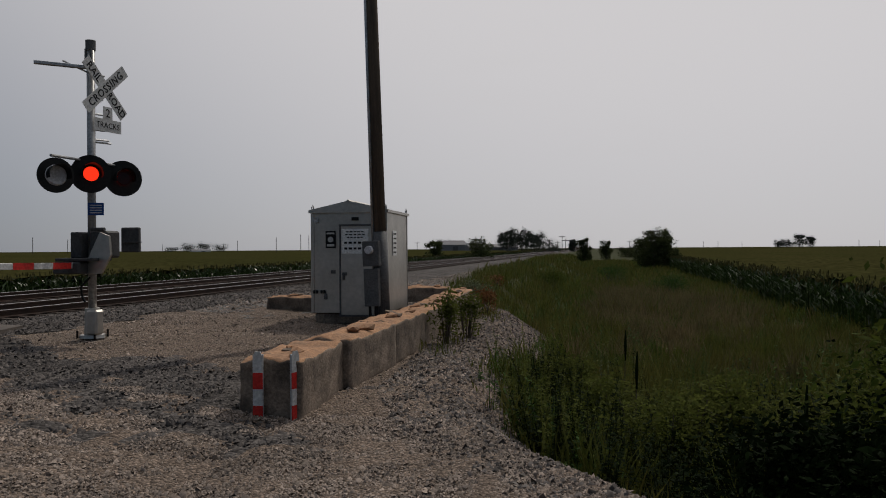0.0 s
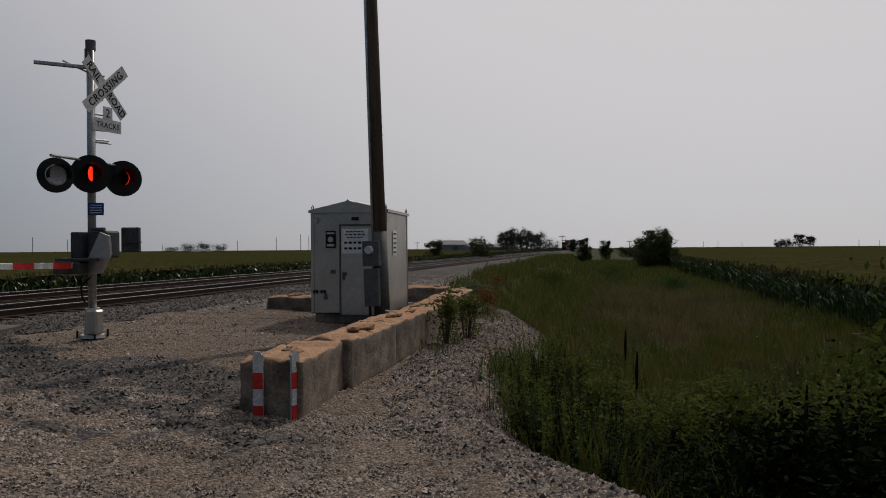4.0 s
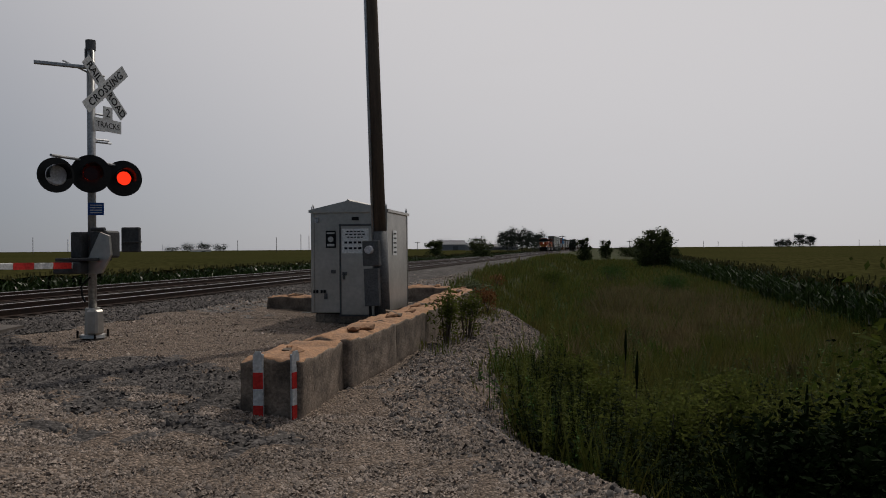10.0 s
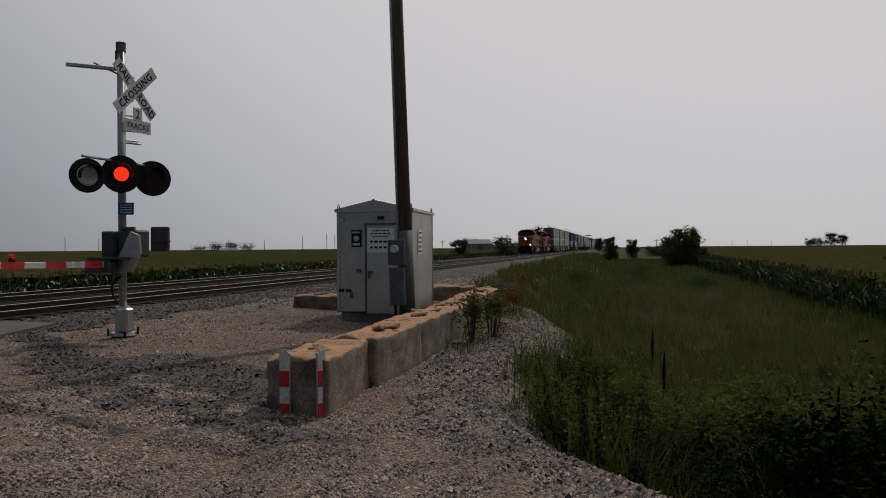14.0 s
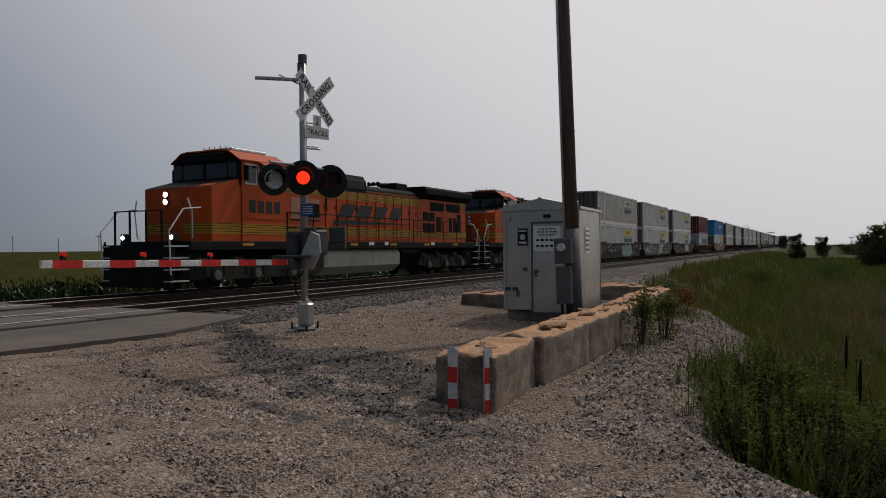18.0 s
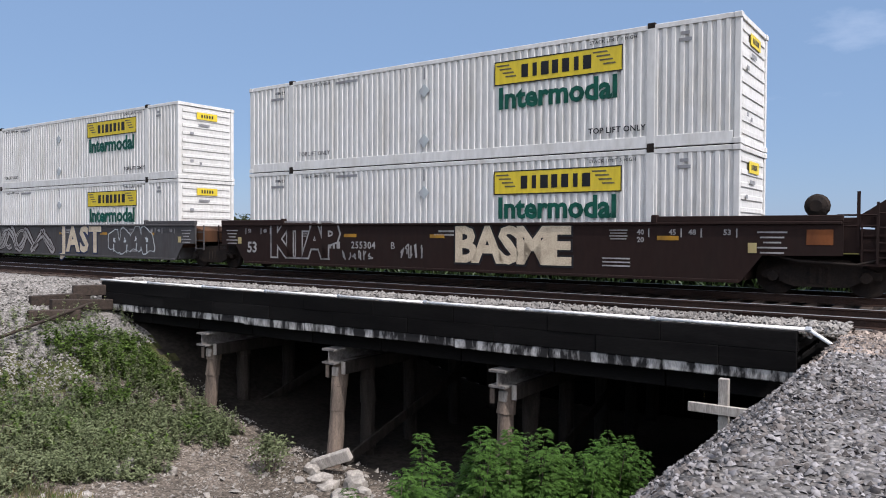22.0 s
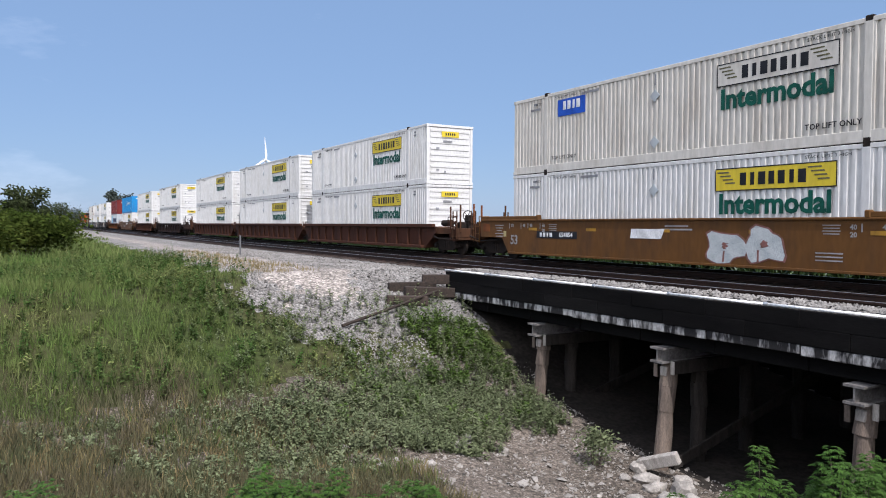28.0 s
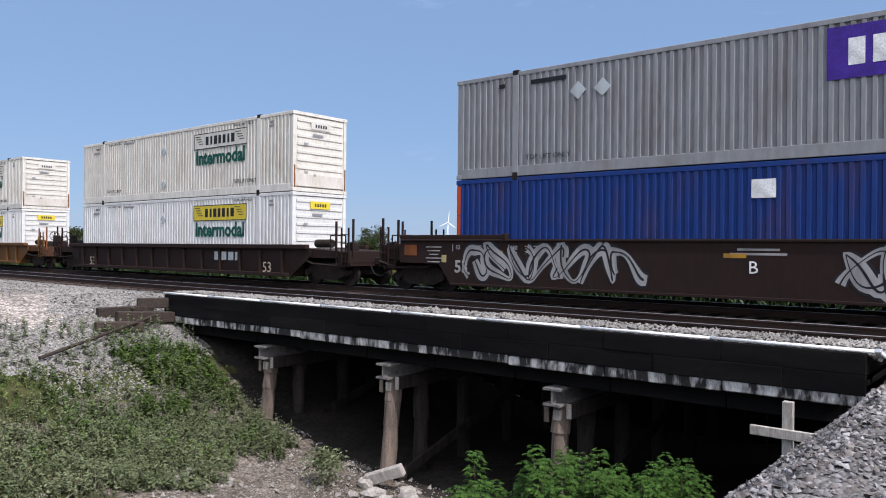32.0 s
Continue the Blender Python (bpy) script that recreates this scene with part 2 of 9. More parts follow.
    "leaf_tree": leafy("tree_leaf", (0.045, 0.06, 0.024), (0.06, 0.07, 0.03), rough=0.75, spec=0.03, thin=0.45),
    "leaf_bank": leafy("bank_weed_leaf", (0.062, 0.098, 0.026), (0.085, 0.11, 0.036), thin=0.25),
    "leaf_pale": leafy("pale_weed_leaf", (0.10, 0.13, 0.035), (0.13, 0.14, 0.05)),
    # leaves of distant trees: the haze of the air is mixed into their colour
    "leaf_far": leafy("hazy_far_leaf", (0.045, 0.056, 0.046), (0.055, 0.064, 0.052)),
    "leaf_hemp": leafy("hemp_leaf", (0.06, 0.115, 0.022), (0.042, 0.09, 0.016), rough=0.5, spec=0.12, thin=0.3),
    "leaf_bright": leafy("bright_leaf", (0.08, 0.122, 0.028), (0.058, 0.094, 0.021)),
    # near-black leaves: the deep shade among the weeds is put into their colour
    "leaf_shade_dark": leafy("shade_dark_leaf", (0.0054, 0.0117, 0.00315), (0.009, 0.0158, 0.00405), thin=0.1, rough=0.75, spec=0.02),
    "leaf_grey": leafy("greygreen_leaf", (0.14, 0.157, 0.084), (0.106, 0.129, 0.0616)),
    "rust_leaf": leafy("rusty_weed", (0.20, 0.075, 0.03), (0.13, 0.08, 0.03)),
    "leaf_bush": leafy("bush_leaf", (0.034, 0.075, 0.015), (0.055, 0.10, 0.022)),
    "corn": leafy("corn_leaf", (0.021, 0.042, 0.0091), (0.0315, 0.0525, 0.0126), rough=0.38, spec=0.22),
    "tassel": leafy("corn_tassel", (0.07, 0.0616, 0.0252), (0.056, 0.0546, 0.021)),
    "bark": mat("bark", (0.10, 0.08, 0.062), (0.06, 0.05, 0.04), rough=0.95, scale=3, bump=0.6, bscale=20),
    "farwhite": mat("far_white_paint", (0.75, 0.75, 0.74), (0.65, 0.65, 0.64), rough=0.6, bump=0),
    "farroof": mat("far_roof", (0.22, 0.22, 0.23), (0.16, 0.16, 0.17), rough=0.7, bump=0),
}


# dust worn into the gravel along the road, by the ground's own "dust" layer
_g = M["gravel"].node_tree
_b = _g.nodes["Principled BSDF"]
_src = _b.inputs["Base Color"].links[0].from_socket
_at, _mx, _sc, _hv = (_g.nodes.new(k) for k in ("ShaderNodeAttribute", "ShaderNodeMix", "ShaderNodeTexNoise", "ShaderNodeMath"))
_at.attribute_name, _mx.data_type, _hv.operation = "dust", "RGBA", "MULTIPLY"
_sc.inputs["Scale"].default_value, _sc.inputs["Detail"].default_value = 1.6, 8.0
_tc, _mr = _g.nodes.new("ShaderNodeTexCoord"), _g.nodes.new("ShaderNodeMapRange")
_mr.inputs[1].default_value, _mr.inputs[2].default_value, _mr.inputs[4].default_value = 0.36, 0.66, 0.85
_g.links.new(_tc.outputs["Object"], _sc.inputs["Vector"])
_g.links.new(_sc.outputs["Fac"], _mr.inputs[0])
_g.links.new(_mr.outputs[0], _hv.inputs[0]), _g.links.new(_at.outputs["Fac"], _hv.inputs[1])
_g.links.new(_hv.outputs[0], _mx.inputs[0]), _g.links.new(_src, _mx.inputs[6])
_mx.inputs[7].default_value = (0.37, 0.295, 0.235, 1)
_g.links.new(_mx.outputs[2], _b.inputs["Base Color"])


# ---- builders ----
class Shape:
    """Collects faces for one mesh."""

    def __init__(self):
        self.v, self.f, self.m, self.k = [], [], [], 0

    def add(self, verts, faces, m=None):
        o = len(self.v)
        self.v += [tuple(p) for p in verts]
        self.f += [tuple(i + o for i in f) for f in faces]
        self.m += [self.k if m is None else m] * len(faces)
        return self

    def box(self, c, s, rz=0.0, bev=0.0, m=None, rot=None):
        hx, hy, hz = s[0] / 2, s[1] / 2, s[2] / 2
        r = rot or Matrix.Rotation(radians(rz), 3, "Z")
        c = Vector(c)
        if bev <= 0:
            vs = [c + r @ Vector((x, y, z)) for x in (-hx, hx) for y in (-hy, hy) for z in (-hz, hz)]
            return self.add(vs, [(0, 1, 3, 2), (4, 6, 7, 5), (0, 4, 5, 1), (2, 3, 7, 6), (0, 2, 6, 4), (1, 5, 7, 3)], m)
        vs, idx = [], {}
        for sx in (-1, 1):
            for sy in (-1, 1):
                for sz in (-1, 1):
                    for a in range(3):
                        p = [sx * (hx - bev), sy * (hy - bev), sz * (hz - bev)]
                        p[a] = (sx * hx, sy * hy, sz * hz)[a]
                        idx[sx, sy, sz, a] = len(vs)
                        vs.append(c + r @ Vector(p))
        fs = []
        for a in range(3):
            b, d = (a + 1) % 3, (a + 2) % 3
            for s1 in (-1, 1):
                q = []
                for u, w in ((-1, -1), (1, -1), (1, 1), (-1, 1)):
                    k = [0, 0, 0]
                    k[a], k[b], k[d] = s1, u, w
                    q.append(idx[(*k, a)])
                fs.append(tuple(q if s1 > 0 else q[::-1]))
            for u in (-1, 1):
                for w in (-1, 1):
                    k1, k2 = [0, 0, 0], [0, 0, 0]
                    k1[a], k2[a] = -1, 1
                    k1[b] = k2[b] = u
                    k1[d] = k2[d] = w
                    q = [idx[(*k1, b)], idx[(*k2, b)], idx[(*k2, d)], idx[(*k1, d)]]
                    fs.append(tuple(q[::-1] if u * w > 0 else q))
        for sx in (-1, 1):
            for sy in (-1, 1):
                for sz in (-1, 1):
                    q = [idx[sx, sy, sz, a] for a in range(3)]
                    fs.append(tuple(q if sx * sy * sz > 0 else q[::-1]))
        return self.add(vs, fs, m)

    def tube(self, p0, p1, r0, r1=None, n=10, caps=True, m=None):
        p0, p1, r1 = Vector(p0), Vector(p1), r0 if r1 is None else r1
        q = (p1 - p0).to_track_quat("Z", "Y")
        vs = []
        for p, r in ((p0, r0), (p1, r1)):
            vs += [p + q @ Vector((r * math.cos(2 * math.pi * i / n), r * math.sin(2 * math.pi * i / n), 0)) for i in range(n)]
        fs = [(i, (i + 1) % n, n + (i + 1) % n, n + i) for i in range(n)]
        if caps:
            fs += [tuple(range(n))[::-1], tuple(range(n, 2 * n))]
        return self.add(vs, fs, m)

    def path(self, pts, r, n=6, m=None):
        for a, b in zip(pts, pts[1:]):
            self.tube(a, b, r, n=n, m=m)
        return self

    def prism(self, outline, a, b, axis="y", m=None):
        """A straight bar: an outline in two axes, from a to b along the third."""
        def put(u, w, t):
            return {"x": (t, u, w), "y": (u, t, w), "z": (u, w, t)}[axis]
        n = len(outline)
        vs = [put(u, w, a) for u, w in outline] + [put(u, w, b) for u, w in outline]
        fs = [(i, (i + 1) % n, n + (i + 1) % n, n + i) for i in range(n)] + [tuple(range(n))[::-1], tuple(range(n, 2 * n))]
        return self.add(vs, fs, m)

    def mesh(self, name, mats, smooth=False):
        me = bpy.data.meshes.new(name)
        me.from_pydata(self.v, [], self.f)
        for x in (mats if isinstance(mats, (list, tuple)) else [mats]):
            me.materials.append(x)
        me.polygons.foreach_set("material_index", self.m)
        bm = bmesh.new()
        bm.from_mesh(me)
        bmesh.ops.recalc_face_normals(bm, faces=bm.faces)
        bm.to_mesh(me)
        bm.free()
        if smooth:
            me.shade_smooth()
        me.update()
        return me


def thing(name, label, category, group="", kind="", at=None):
    ob = tagged(new(name), label, category, group, kind)
    ob.empty_display_size = 0.2
    if at is not None:
        ob.matrix_basis = at
    return ob


def part(name, sh, material, parent, label="", smooth=False):
    data = sh.mesh(name, material, smooth) if isinstance(sh, Shape) else sh
    ob = new(name, data)
    ob.parent = parent
    if label:
        ob["label"] = label
    return ob


def tri_mesh(name, verts, faces, mats, index=None):
    me = bpy.data.meshes.new(name)
    verts, faces = np.asarray(verts, np.float32), np.asarray(faces, np.int32)
    k = faces.shape[1]
    me.vertices.add(len(verts)), me.loops.add(faces.size), me.polygons.add(len(faces))
    me.vertices.foreach_set("co", verts.ravel())
    me.loops.foreach_set("vertex_index", faces.ravel())
    me.polygons.foreach_set("loop_start", np.arange(0, faces.size, k, dtype=np.int32))
    me.polygons.foreach_set("loop_total", np.full(len(faces), k, np.int32))
    for x in mats:
        me.materials.append(x)
    if index is not None:
        me.polygons.foreach_set("material_index", np.asarray(index, np.int32))
    me.update(calc_edges=True)
    return me


FONTS = {}


def lettering(text, size, material, parent, m, label="", spread=1.0, name="lettering", thick=0.0):
    key = (text, size, material.name, spread, thick)
    if key not in FONTS:
        cu = bpy.data.curves.new("lettering", "FONT")
        cu.body, cu.size, cu.align_x, cu.align_y, cu.extrude = text, size, "CENTER", "CENTER", 0.002
        cu.space_character, cu.resolution_u, cu.offset = spread, 2, thick
        cu.materials.append(material)
        FONTS[key] = cu
    ob = new(name, FONTS[key])
    ob.parent, ob.matrix_basis = parent, m
    if label:
        ob["label"] = label
    return ob


def ease(a, b, x):
    t = np.clip((x - a) / (b - a), 0, 1)
    return t * t * (3 - 2 * t)


def wobble(x, y, s, seed=0.0):
    """Smooth cheap noise, about -1 to 1."""
    return (np.sin(x * s * 1.7 + seed) * np.cos(y * s * 1.3 - seed * 1.7) + 0.6 * np.sin((x * 0.8 + y) * s * 2.9 + seed * 2.3)
            + 0.4 * np.cos((x - y * 1.2) * s * 5.1 + seed)) / 2.0


# ---- ground ----
NEAR_X, FAR_X = -14.3, -18.6          # the two tracks
GAUGE = 1.51


def bend(y):
    """How far the line swings away to the west, along it."""
    return 0.021 * (np.sqrt(np.asarray(y, float) ** 2 + 3600.0) - 60.0)


def pad_edge(y):
    return np.interp(y, [1.5, 3, 5, 7, 9, 12, 21, 24, 27], [9, 3.0, 0.6, -1.1, -2.0, -2.3, -2.9, -4.2, -5.4])


def grass_edge(y):
    """Where the gravel slope gives way to weeds."""
    return pad_edge(y) + np.interp(y, [2, 5.7, 7, 9, 12, 14, 16, 22], [0.45, 0.75, 0.85, 0.72, 0.45, 0.75, 1.1, 1.2])


def ground_z(x, y):
    x, y = np.asarray(x, float), np.asarray(y, float)
    plain = np.where(x > -12, -1.75, -1.9) + 0.1 * wobble(x, y, 0.25)
    top = -0.21
    t = x + bend(y)
    near = np.interp(t, [-30, -23.8, -21.4, -12.2, -7.6, -5.2, -4.0], [-9, -1.9, top, top, -0.95, -1.7, -9])
    bench = np.interp(t, [-30, -23.8, -21.4, -12.2, -10.4, -5.4, -3.4, -2.4], [-9, -1.9, top, top, -0.42, -0.62, -1.7, -9])
    bank = np.where(y > 14, bench, near)
    lvl = np.interp(x, [-11, -8, -5, -3.2, 3], [-0.14, -0.10, -0.27, -0.45, -0.43]) + 0.02 * wobble(x, y, 0.7)
    e = pad_edge(y)
    pad = np.where(x < e, lvl, lvl - (x - e) * 0.62)
    pad = np.where((y > 27) | (x < -12.0), -9, pad)
    base = np.maximum(np.maximum(plain, bank), pad)
    cut = np.interp(y + 0.12 * wobble(x, y, 0.9, 2), [-25, -22, -20, -16.5, -13.5, -9, -5.4, -4.4, -1.6, -0.6], [1.0, -0.2, -0.95, -2.3, -3.05, -3.3, -3.15, -2.7, -0.42, 0.6])
    cut = cut - 0.72 * ease(-5.5, -10.5, x) * ease(-18.8, -15.6, y) * ease(-1.5, -5.0, y)
    cut = cut + np.where(x > -11, 0.06 * wobble(x, y, 1.6, 1), 0)
    return np.minimum(base, cut)


def axis(lo, hi, fine_lo, fine_hi, step):
    a = list(np.arange(fine_lo, fine_hi + step / 2, step))
    left, right, d = [], [], step
    p = fine_lo
    while p > lo:
        d *= 1.22
        p -= d
        left.append(max(p, lo))
    p, d = fine_hi, step
    while p < hi:
        d *= 1.22
        p += d
        right.append(min(p, hi))
    return np.array(left[::-1] + a + right)


def surface_kind(x, y, z):
    """0 gravel, 1 tan fines, 2 ballast, 3 dark ballast, 4 soil, 5 turf, 6 soil with bridge shade in its colour, 7 tan
    toe of the bank.
    """
    n1, n2 = wobble(x, y, 1.1, 3), wobble(x, y, 3.3, 5)
    rag = 0.35 * n1 + 0.2 * n2
    t = x + bend(y)
    k = np.full(x.shape, 5)
    e = pad_edge(y)
    k = np.where((x < grass_edge(y) + 0.15 + 0.6 * rag) & (x > -12.4) & (y > -3.4) & (y < 27) & (z > -1.35 + 0.2 * n1), 0, k)
    k = np.where((k == 0) & (y < -0.2 + 0.22 * (-x) + rag) & (x < -0.8), 2, k)
    # streaks of dark ballast that also paint in the utility pole's cast shadow
    patch = (np.hypot((x + 5.3) / 2.3, (y - 8.3) / 1.1) < 0.9 + 0.5 * n1)
    for x0, y0, x1, y1, r in ((-3.4, 6.3, -6.4, 7.5, 0.36), (-6.8, 8.1, -10.0, 10.4, 0.26), (-4.2, 5.7, -7.5, 6.3, 0.13)):
        s = np.clip(((x - x0) * (x1 - x0) + (y - y0) * (y1 - y0)) / ((x1 - x0) ** 2 + (y1 - y0) ** 2), 0, 1)
        patch |= np.hypot(x - x0 - s * (x1 - x0), y - y0 - s * (y1 - y0)) < r * (1 + 0.9 * n1 + 0.5 * n2)
    patch |= np.hypot((x + 10.8) / 1.2, (y - 12.5) / 2.5) < 0.8 + 0.5 * n1
    k = np.where((k == 0) & patch, 3, k)
    k = np.where((t < -10.2 + rag) & (t > -23.0) & (z > -1.5) & ((y < 3) | (y > 12.5)), 2, k)
    k = np.where((y > 17 + 3 * n1) & (t > -23.0) & (t < np.interp(y, [17, 24, 32, 60, 120], [-4.6, -5.0, -7.2, -9.4, -10.4]) + rag) & (z > -1.2), 2, k)
    k = np.where((k == 2) & (y > 12.4) & (t < -10.0 + rag) & (n2 > -0.7), 3, k)
    k = np.where((y < -19.5) & (t > -23.0) & (t < -6.0 + 0.7 * n1) & (z > -1.55), 2, k)
    k = np.where((y < -18.2) & (y > -27 + n1) & (t < -6.4 + 0.9 * n1 + 0.25 * (y + 19)) & (t > -12.5) & (z > -1.75), 2, k)
    k = np.where((k == 2) & (y < -18) & (t > -12.6), 1, k)
    k = np.where((k != 6) & (y < -20.5 + n1) & (t > -9.3 + 0.6 * n1) & (t < -6.6 + 0.5 * rag + 0.02 * (y + 20)) & (z > -1.9), 7, k)
    k = np.where((y < -2.4) & (z < -2.35 + 0.25 * n1) & (y > -20), 4, k)
    # soil beneath the deck takes the colour that holds the shade
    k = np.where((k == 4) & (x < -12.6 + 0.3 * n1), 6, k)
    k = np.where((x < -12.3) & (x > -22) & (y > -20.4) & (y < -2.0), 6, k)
    return k


def dust_at(x, y):
    """How much pale dust lies on the gravel: two wheel-worn bands."""
    c = np.interp(x, [-12, -9, -6, -3, 3], [4.8, 3.6, 1.9, 0.6, -0.2])
    return np.exp(-((y - c) / (1.15 + 0.35 * wobble(x, y, 0.9, 6))) ** 2) * ease(2.5, -3.5, x) + 0.45 * np.exp(-((y - c - 2.6) / 0.9) ** 2) * ease(0, -4, x)


gx, gy = axis(-3200, 3200, -26, 12, 0.22), axis(-3200, 3200, -32, 34, 0.25)
GX, GY = np.meshgrid(gx, gy, indexing="ij")
GZ = ground_z(GX, GY)
_r = np.random.RandomState(3)
_near = (np.abs(GX + 7) < 18) & (np.abs(GY) < 32)
GZ = GZ + np.where(_near, _r.uniform(-0.018, 0.018, GX.shape), 0)
nx, ny = GX.shape
_i = np.arange(nx * ny).reshape(nx, ny)
_q = np.stack([_i[:-1, :-1], _i[1:, :-1], _i[1:, 1:], _i[:-1, 1:]], -1).reshape(-1, 4)
_cx, _cy, _cz = [(a[:-1, :-1] + a[1:, 1:]).ravel() / 2 for a in (GX, GY, GZ)]
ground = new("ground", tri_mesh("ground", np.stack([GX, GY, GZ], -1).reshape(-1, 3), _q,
                                [M["gravel"], M["pale_ballast"], M["ballast"], M["dark_ballast"], M["soil"], M["turf"], M["shade_soil"], M["toe"]], surface_kind(_cx + _r.uniform(-0.26, 0.26, _cx.shape), _cy + _r.uniform(-0.26, 0.26, _cx.shape), _cz)))
_dust = ground.data.attributes.new("dust", "FLOAT", "POINT")
_dv = dust_at(GX, GY)
_dust.data.foreach_set("value", np.clip(_dv, 0, 1).astype(np.float32).ravel())
ground.data.shade_smooth()
tagged(ground, "gravel pad, ballast banks, creek bed and grassy ditch", "ground", kind="structure")


# ---- tracks ----
RAIL_YS = np.concatenate([np.arange(-2600, -300, 100), np.arange(-300, -60, 20), np.arange(-60, 60, 4), np.arange(60, 300, 20), np.arange(300, 2601, 100)])


def rail_strip(x0, outline):
    sh = Shape()
    n = len(outline)
    vs, fs = [], []
    for i, y in enumerate(RAIL_YS):
        b = float(bend(y))
        vs += [(x0 - b + u, float(y), w) for u, w in outline]
        if i:
            o = (i - 1) * n
            fs += [(o + k, o + (k + 1) % n, o + n + (k + 1) % n, o + n + k) for k in range(n)]
    return sh.add(vs, fs)


RAIL = [(-0.07, -0.17), (0.07, -0.17), (0.07, -0.155), (0.012, -0.14), (0.012, -0.045), (0.034, -0.038), (0.034, -0.006), (-0.034, -0.006), (-0.034, -0.038), (-0.012, -0.045), (-0.012, -0.14), (-0.07, -0.155)]
HEAD = [(-0.033, -0.006), (0.033, -0.006), (0.03, 0.0), (-0.03, 0.0)]
tie_mesh = Shape().box((0, 0, 0), (2.6, 0.23, 0.18), bev=0.015).mesh("tie", M["tie"])
plate_mesh = Shape().box((-GAUGE / 2, 0, 0), (0.36, 0.19, 0.02)).box((GAUGE / 2, 0, 0), (0.36, 0.19, 0.02)).mesh("tie_plate", M["rail"])
for which, x0, words in (("near", NEAR_X, "near railway track with rusty rails and dark wooden ties"), ("far", FAR_X, "railway track that carries the train, rusty rails on ties")):
    tr = thing("track", words, "railway track", kind="structure")
    for sx in (-GAUGE / 2, GAUGE / 2):
        r = part("rail", rail_strip(x0 + sx, RAIL), M["rail"], tr)
        part("rail_head", rail_strip(x0 + sx, HEAD), M["railhead"], r, "polished running surface")
    rs = np.random.RandomState(5)
    for k in range(-75, 75):
        y = k * 0.53
        if 3.6 < y < 12.2:
            continue
        t = part("tie", tie_mesh, None, tr)
        t.matrix_basis = pose(x0 - float(bend(y)) + rs.uniform(-0.04, 0.04), y + rs.uniform(-0.02, 0.02), -0.265 + rs.uniform(-0.006, 0.006), 0, 0, rs.uniform(-0.8, 0.8))
        p = part("tie_plate", plate_mesh, None, t)
        p.matrix_basis = pose(0, 0, 0.092)
    far = Shape()
    for k in list(range(-420, -75)) + list(range(75, 420)):
        y = k * 0.53
        far.box((x0 - float(bend(y)), y, -0.265), (2.6, 0.23, 0.18))
    tagged(part("far_ties", far, M["tie"], tr), kind="stuff")

# ---- crossing surface ----
crossing = thing("crossing", "concrete panels and asphalt where the road crosses the tracks", "level crossing", kind="structure")
rs = np.random.RandomState(8)
panel_in = Shape().box((0, 0, 0), (1.27, 2.02, 0.2), bev=0.012).mesh("crossing_panel", M["asphalt"])
panel_out = Shape().box((0, 0, 0), (0.62, 2.02, 0.2), bev=0.012).mesh("crossing_panel", M["asphalt"])
for x0 in (NEAR_X, FAR_X):
    for k in range(4):
        y = 4.87 + 2.05 * k
        for dx, me in ((0, panel_in), (-1.15, panel_out), (1.15, panel_out)):
            o = part("crossing_panel", me, None, crossing)
            o.matrix_basis = pose(x0 + dx, y, -0.105 + rs.uniform(-0.006, 0.004), rs.uniform(-0.2, 0.2), rs.uniform(-0.2, 0.2), 0)
ap = Shape()
ap.prism([(-11.0, 3.9), (-10.2, 6.4), (-9.9, 9.0), (-10.8, 12.0), (-12.83, 12.2), (-12.83, 3.5)], -0.4, -0.055, axis="z")
part("apron", ap, M["asphalt"], crossing, "worn asphalt apron")
ap = Shape()
ap.box((-16.45, 7.9, -0.2), (1.34, 8.4, 0.26))
part("apron", ap, M["asphalt"], crossing, "asphalt strip between the tracks")
ap = Shape()
ap.prism([(-20.08, 3.4), (-20.08, 12.4), (-24, 12.6), (-60, 15), (-60, 2), (-24, 3.2)], -2.2, -0.06, axis="z")
part("apron", ap, M["gravel"], crossing, "gravel road leading away beyond the tracks")

# ---- trestle bridge ----
bridge = thing("trestle_bridge", "short dark tarred timber trestle bridge over a creek", "bridge", kind="structure")
BX, B0, B1 = -12.1, -20.4, -2.0
for x0, x1 in ((BX, -21.2),):
    ys = np.linspace(B0, B1, 10)
    deck = Shape().box(((BX + x1) / 2, (B0 + B1) / 2, -0.36), (abs(x1 - BX) - 0.02, B1 - B0, 0.14))
    part("deck", deck, M["tar"], bridge)
for i in range(9):
    a, b = ys[i], ys[i + 1]
    for z, sh in ((-0.27, 0.0), (-0.575, 0.45)):
        a1, b1 = a + sh * (b - a) * (i > 0), b + sh * (b - a) * (i < 8)
        part("fascia_plank", Shape().box((BX + 0.02 + 0.006 * ((i * 5) % 3), (a1 + b1) / 2, z), (0.12, b1 - a1 - 0.005, 0.302), bev=0.008), M["tar"], bridge, "tarred curb timber")
    part("fascia_plank", Shape().box((BX + 0.0, (a + b) / 2 + 0.01, -0.818 + 0.012 * ((i * 7) % 3 - 1)), (0.14, b - a - 0.012, 0.18), bev=0.016), M["stained"], bridge, "white-stained timber with runs of bird lime")
    part("fascia_plank", Shape().box((BX - 0.3, (a + b) / 2, -1.07), (0.2, b - a - 0.02, 0.3), bev=0.015), M["tar"], bridge, "tarred outer stringer")
for x in (-12.9, -13.7, -14.6, -15.6, -16.6, -17.7, -18.7, -19.7, -20.7):
    part("stringer", Shape().box((x, (B0 + B1) / 2, -0.84), (0.3, B1 - B0 - 0.4, 0.8), bev=0.02), M["tar"], bridge)
pp = Shape()
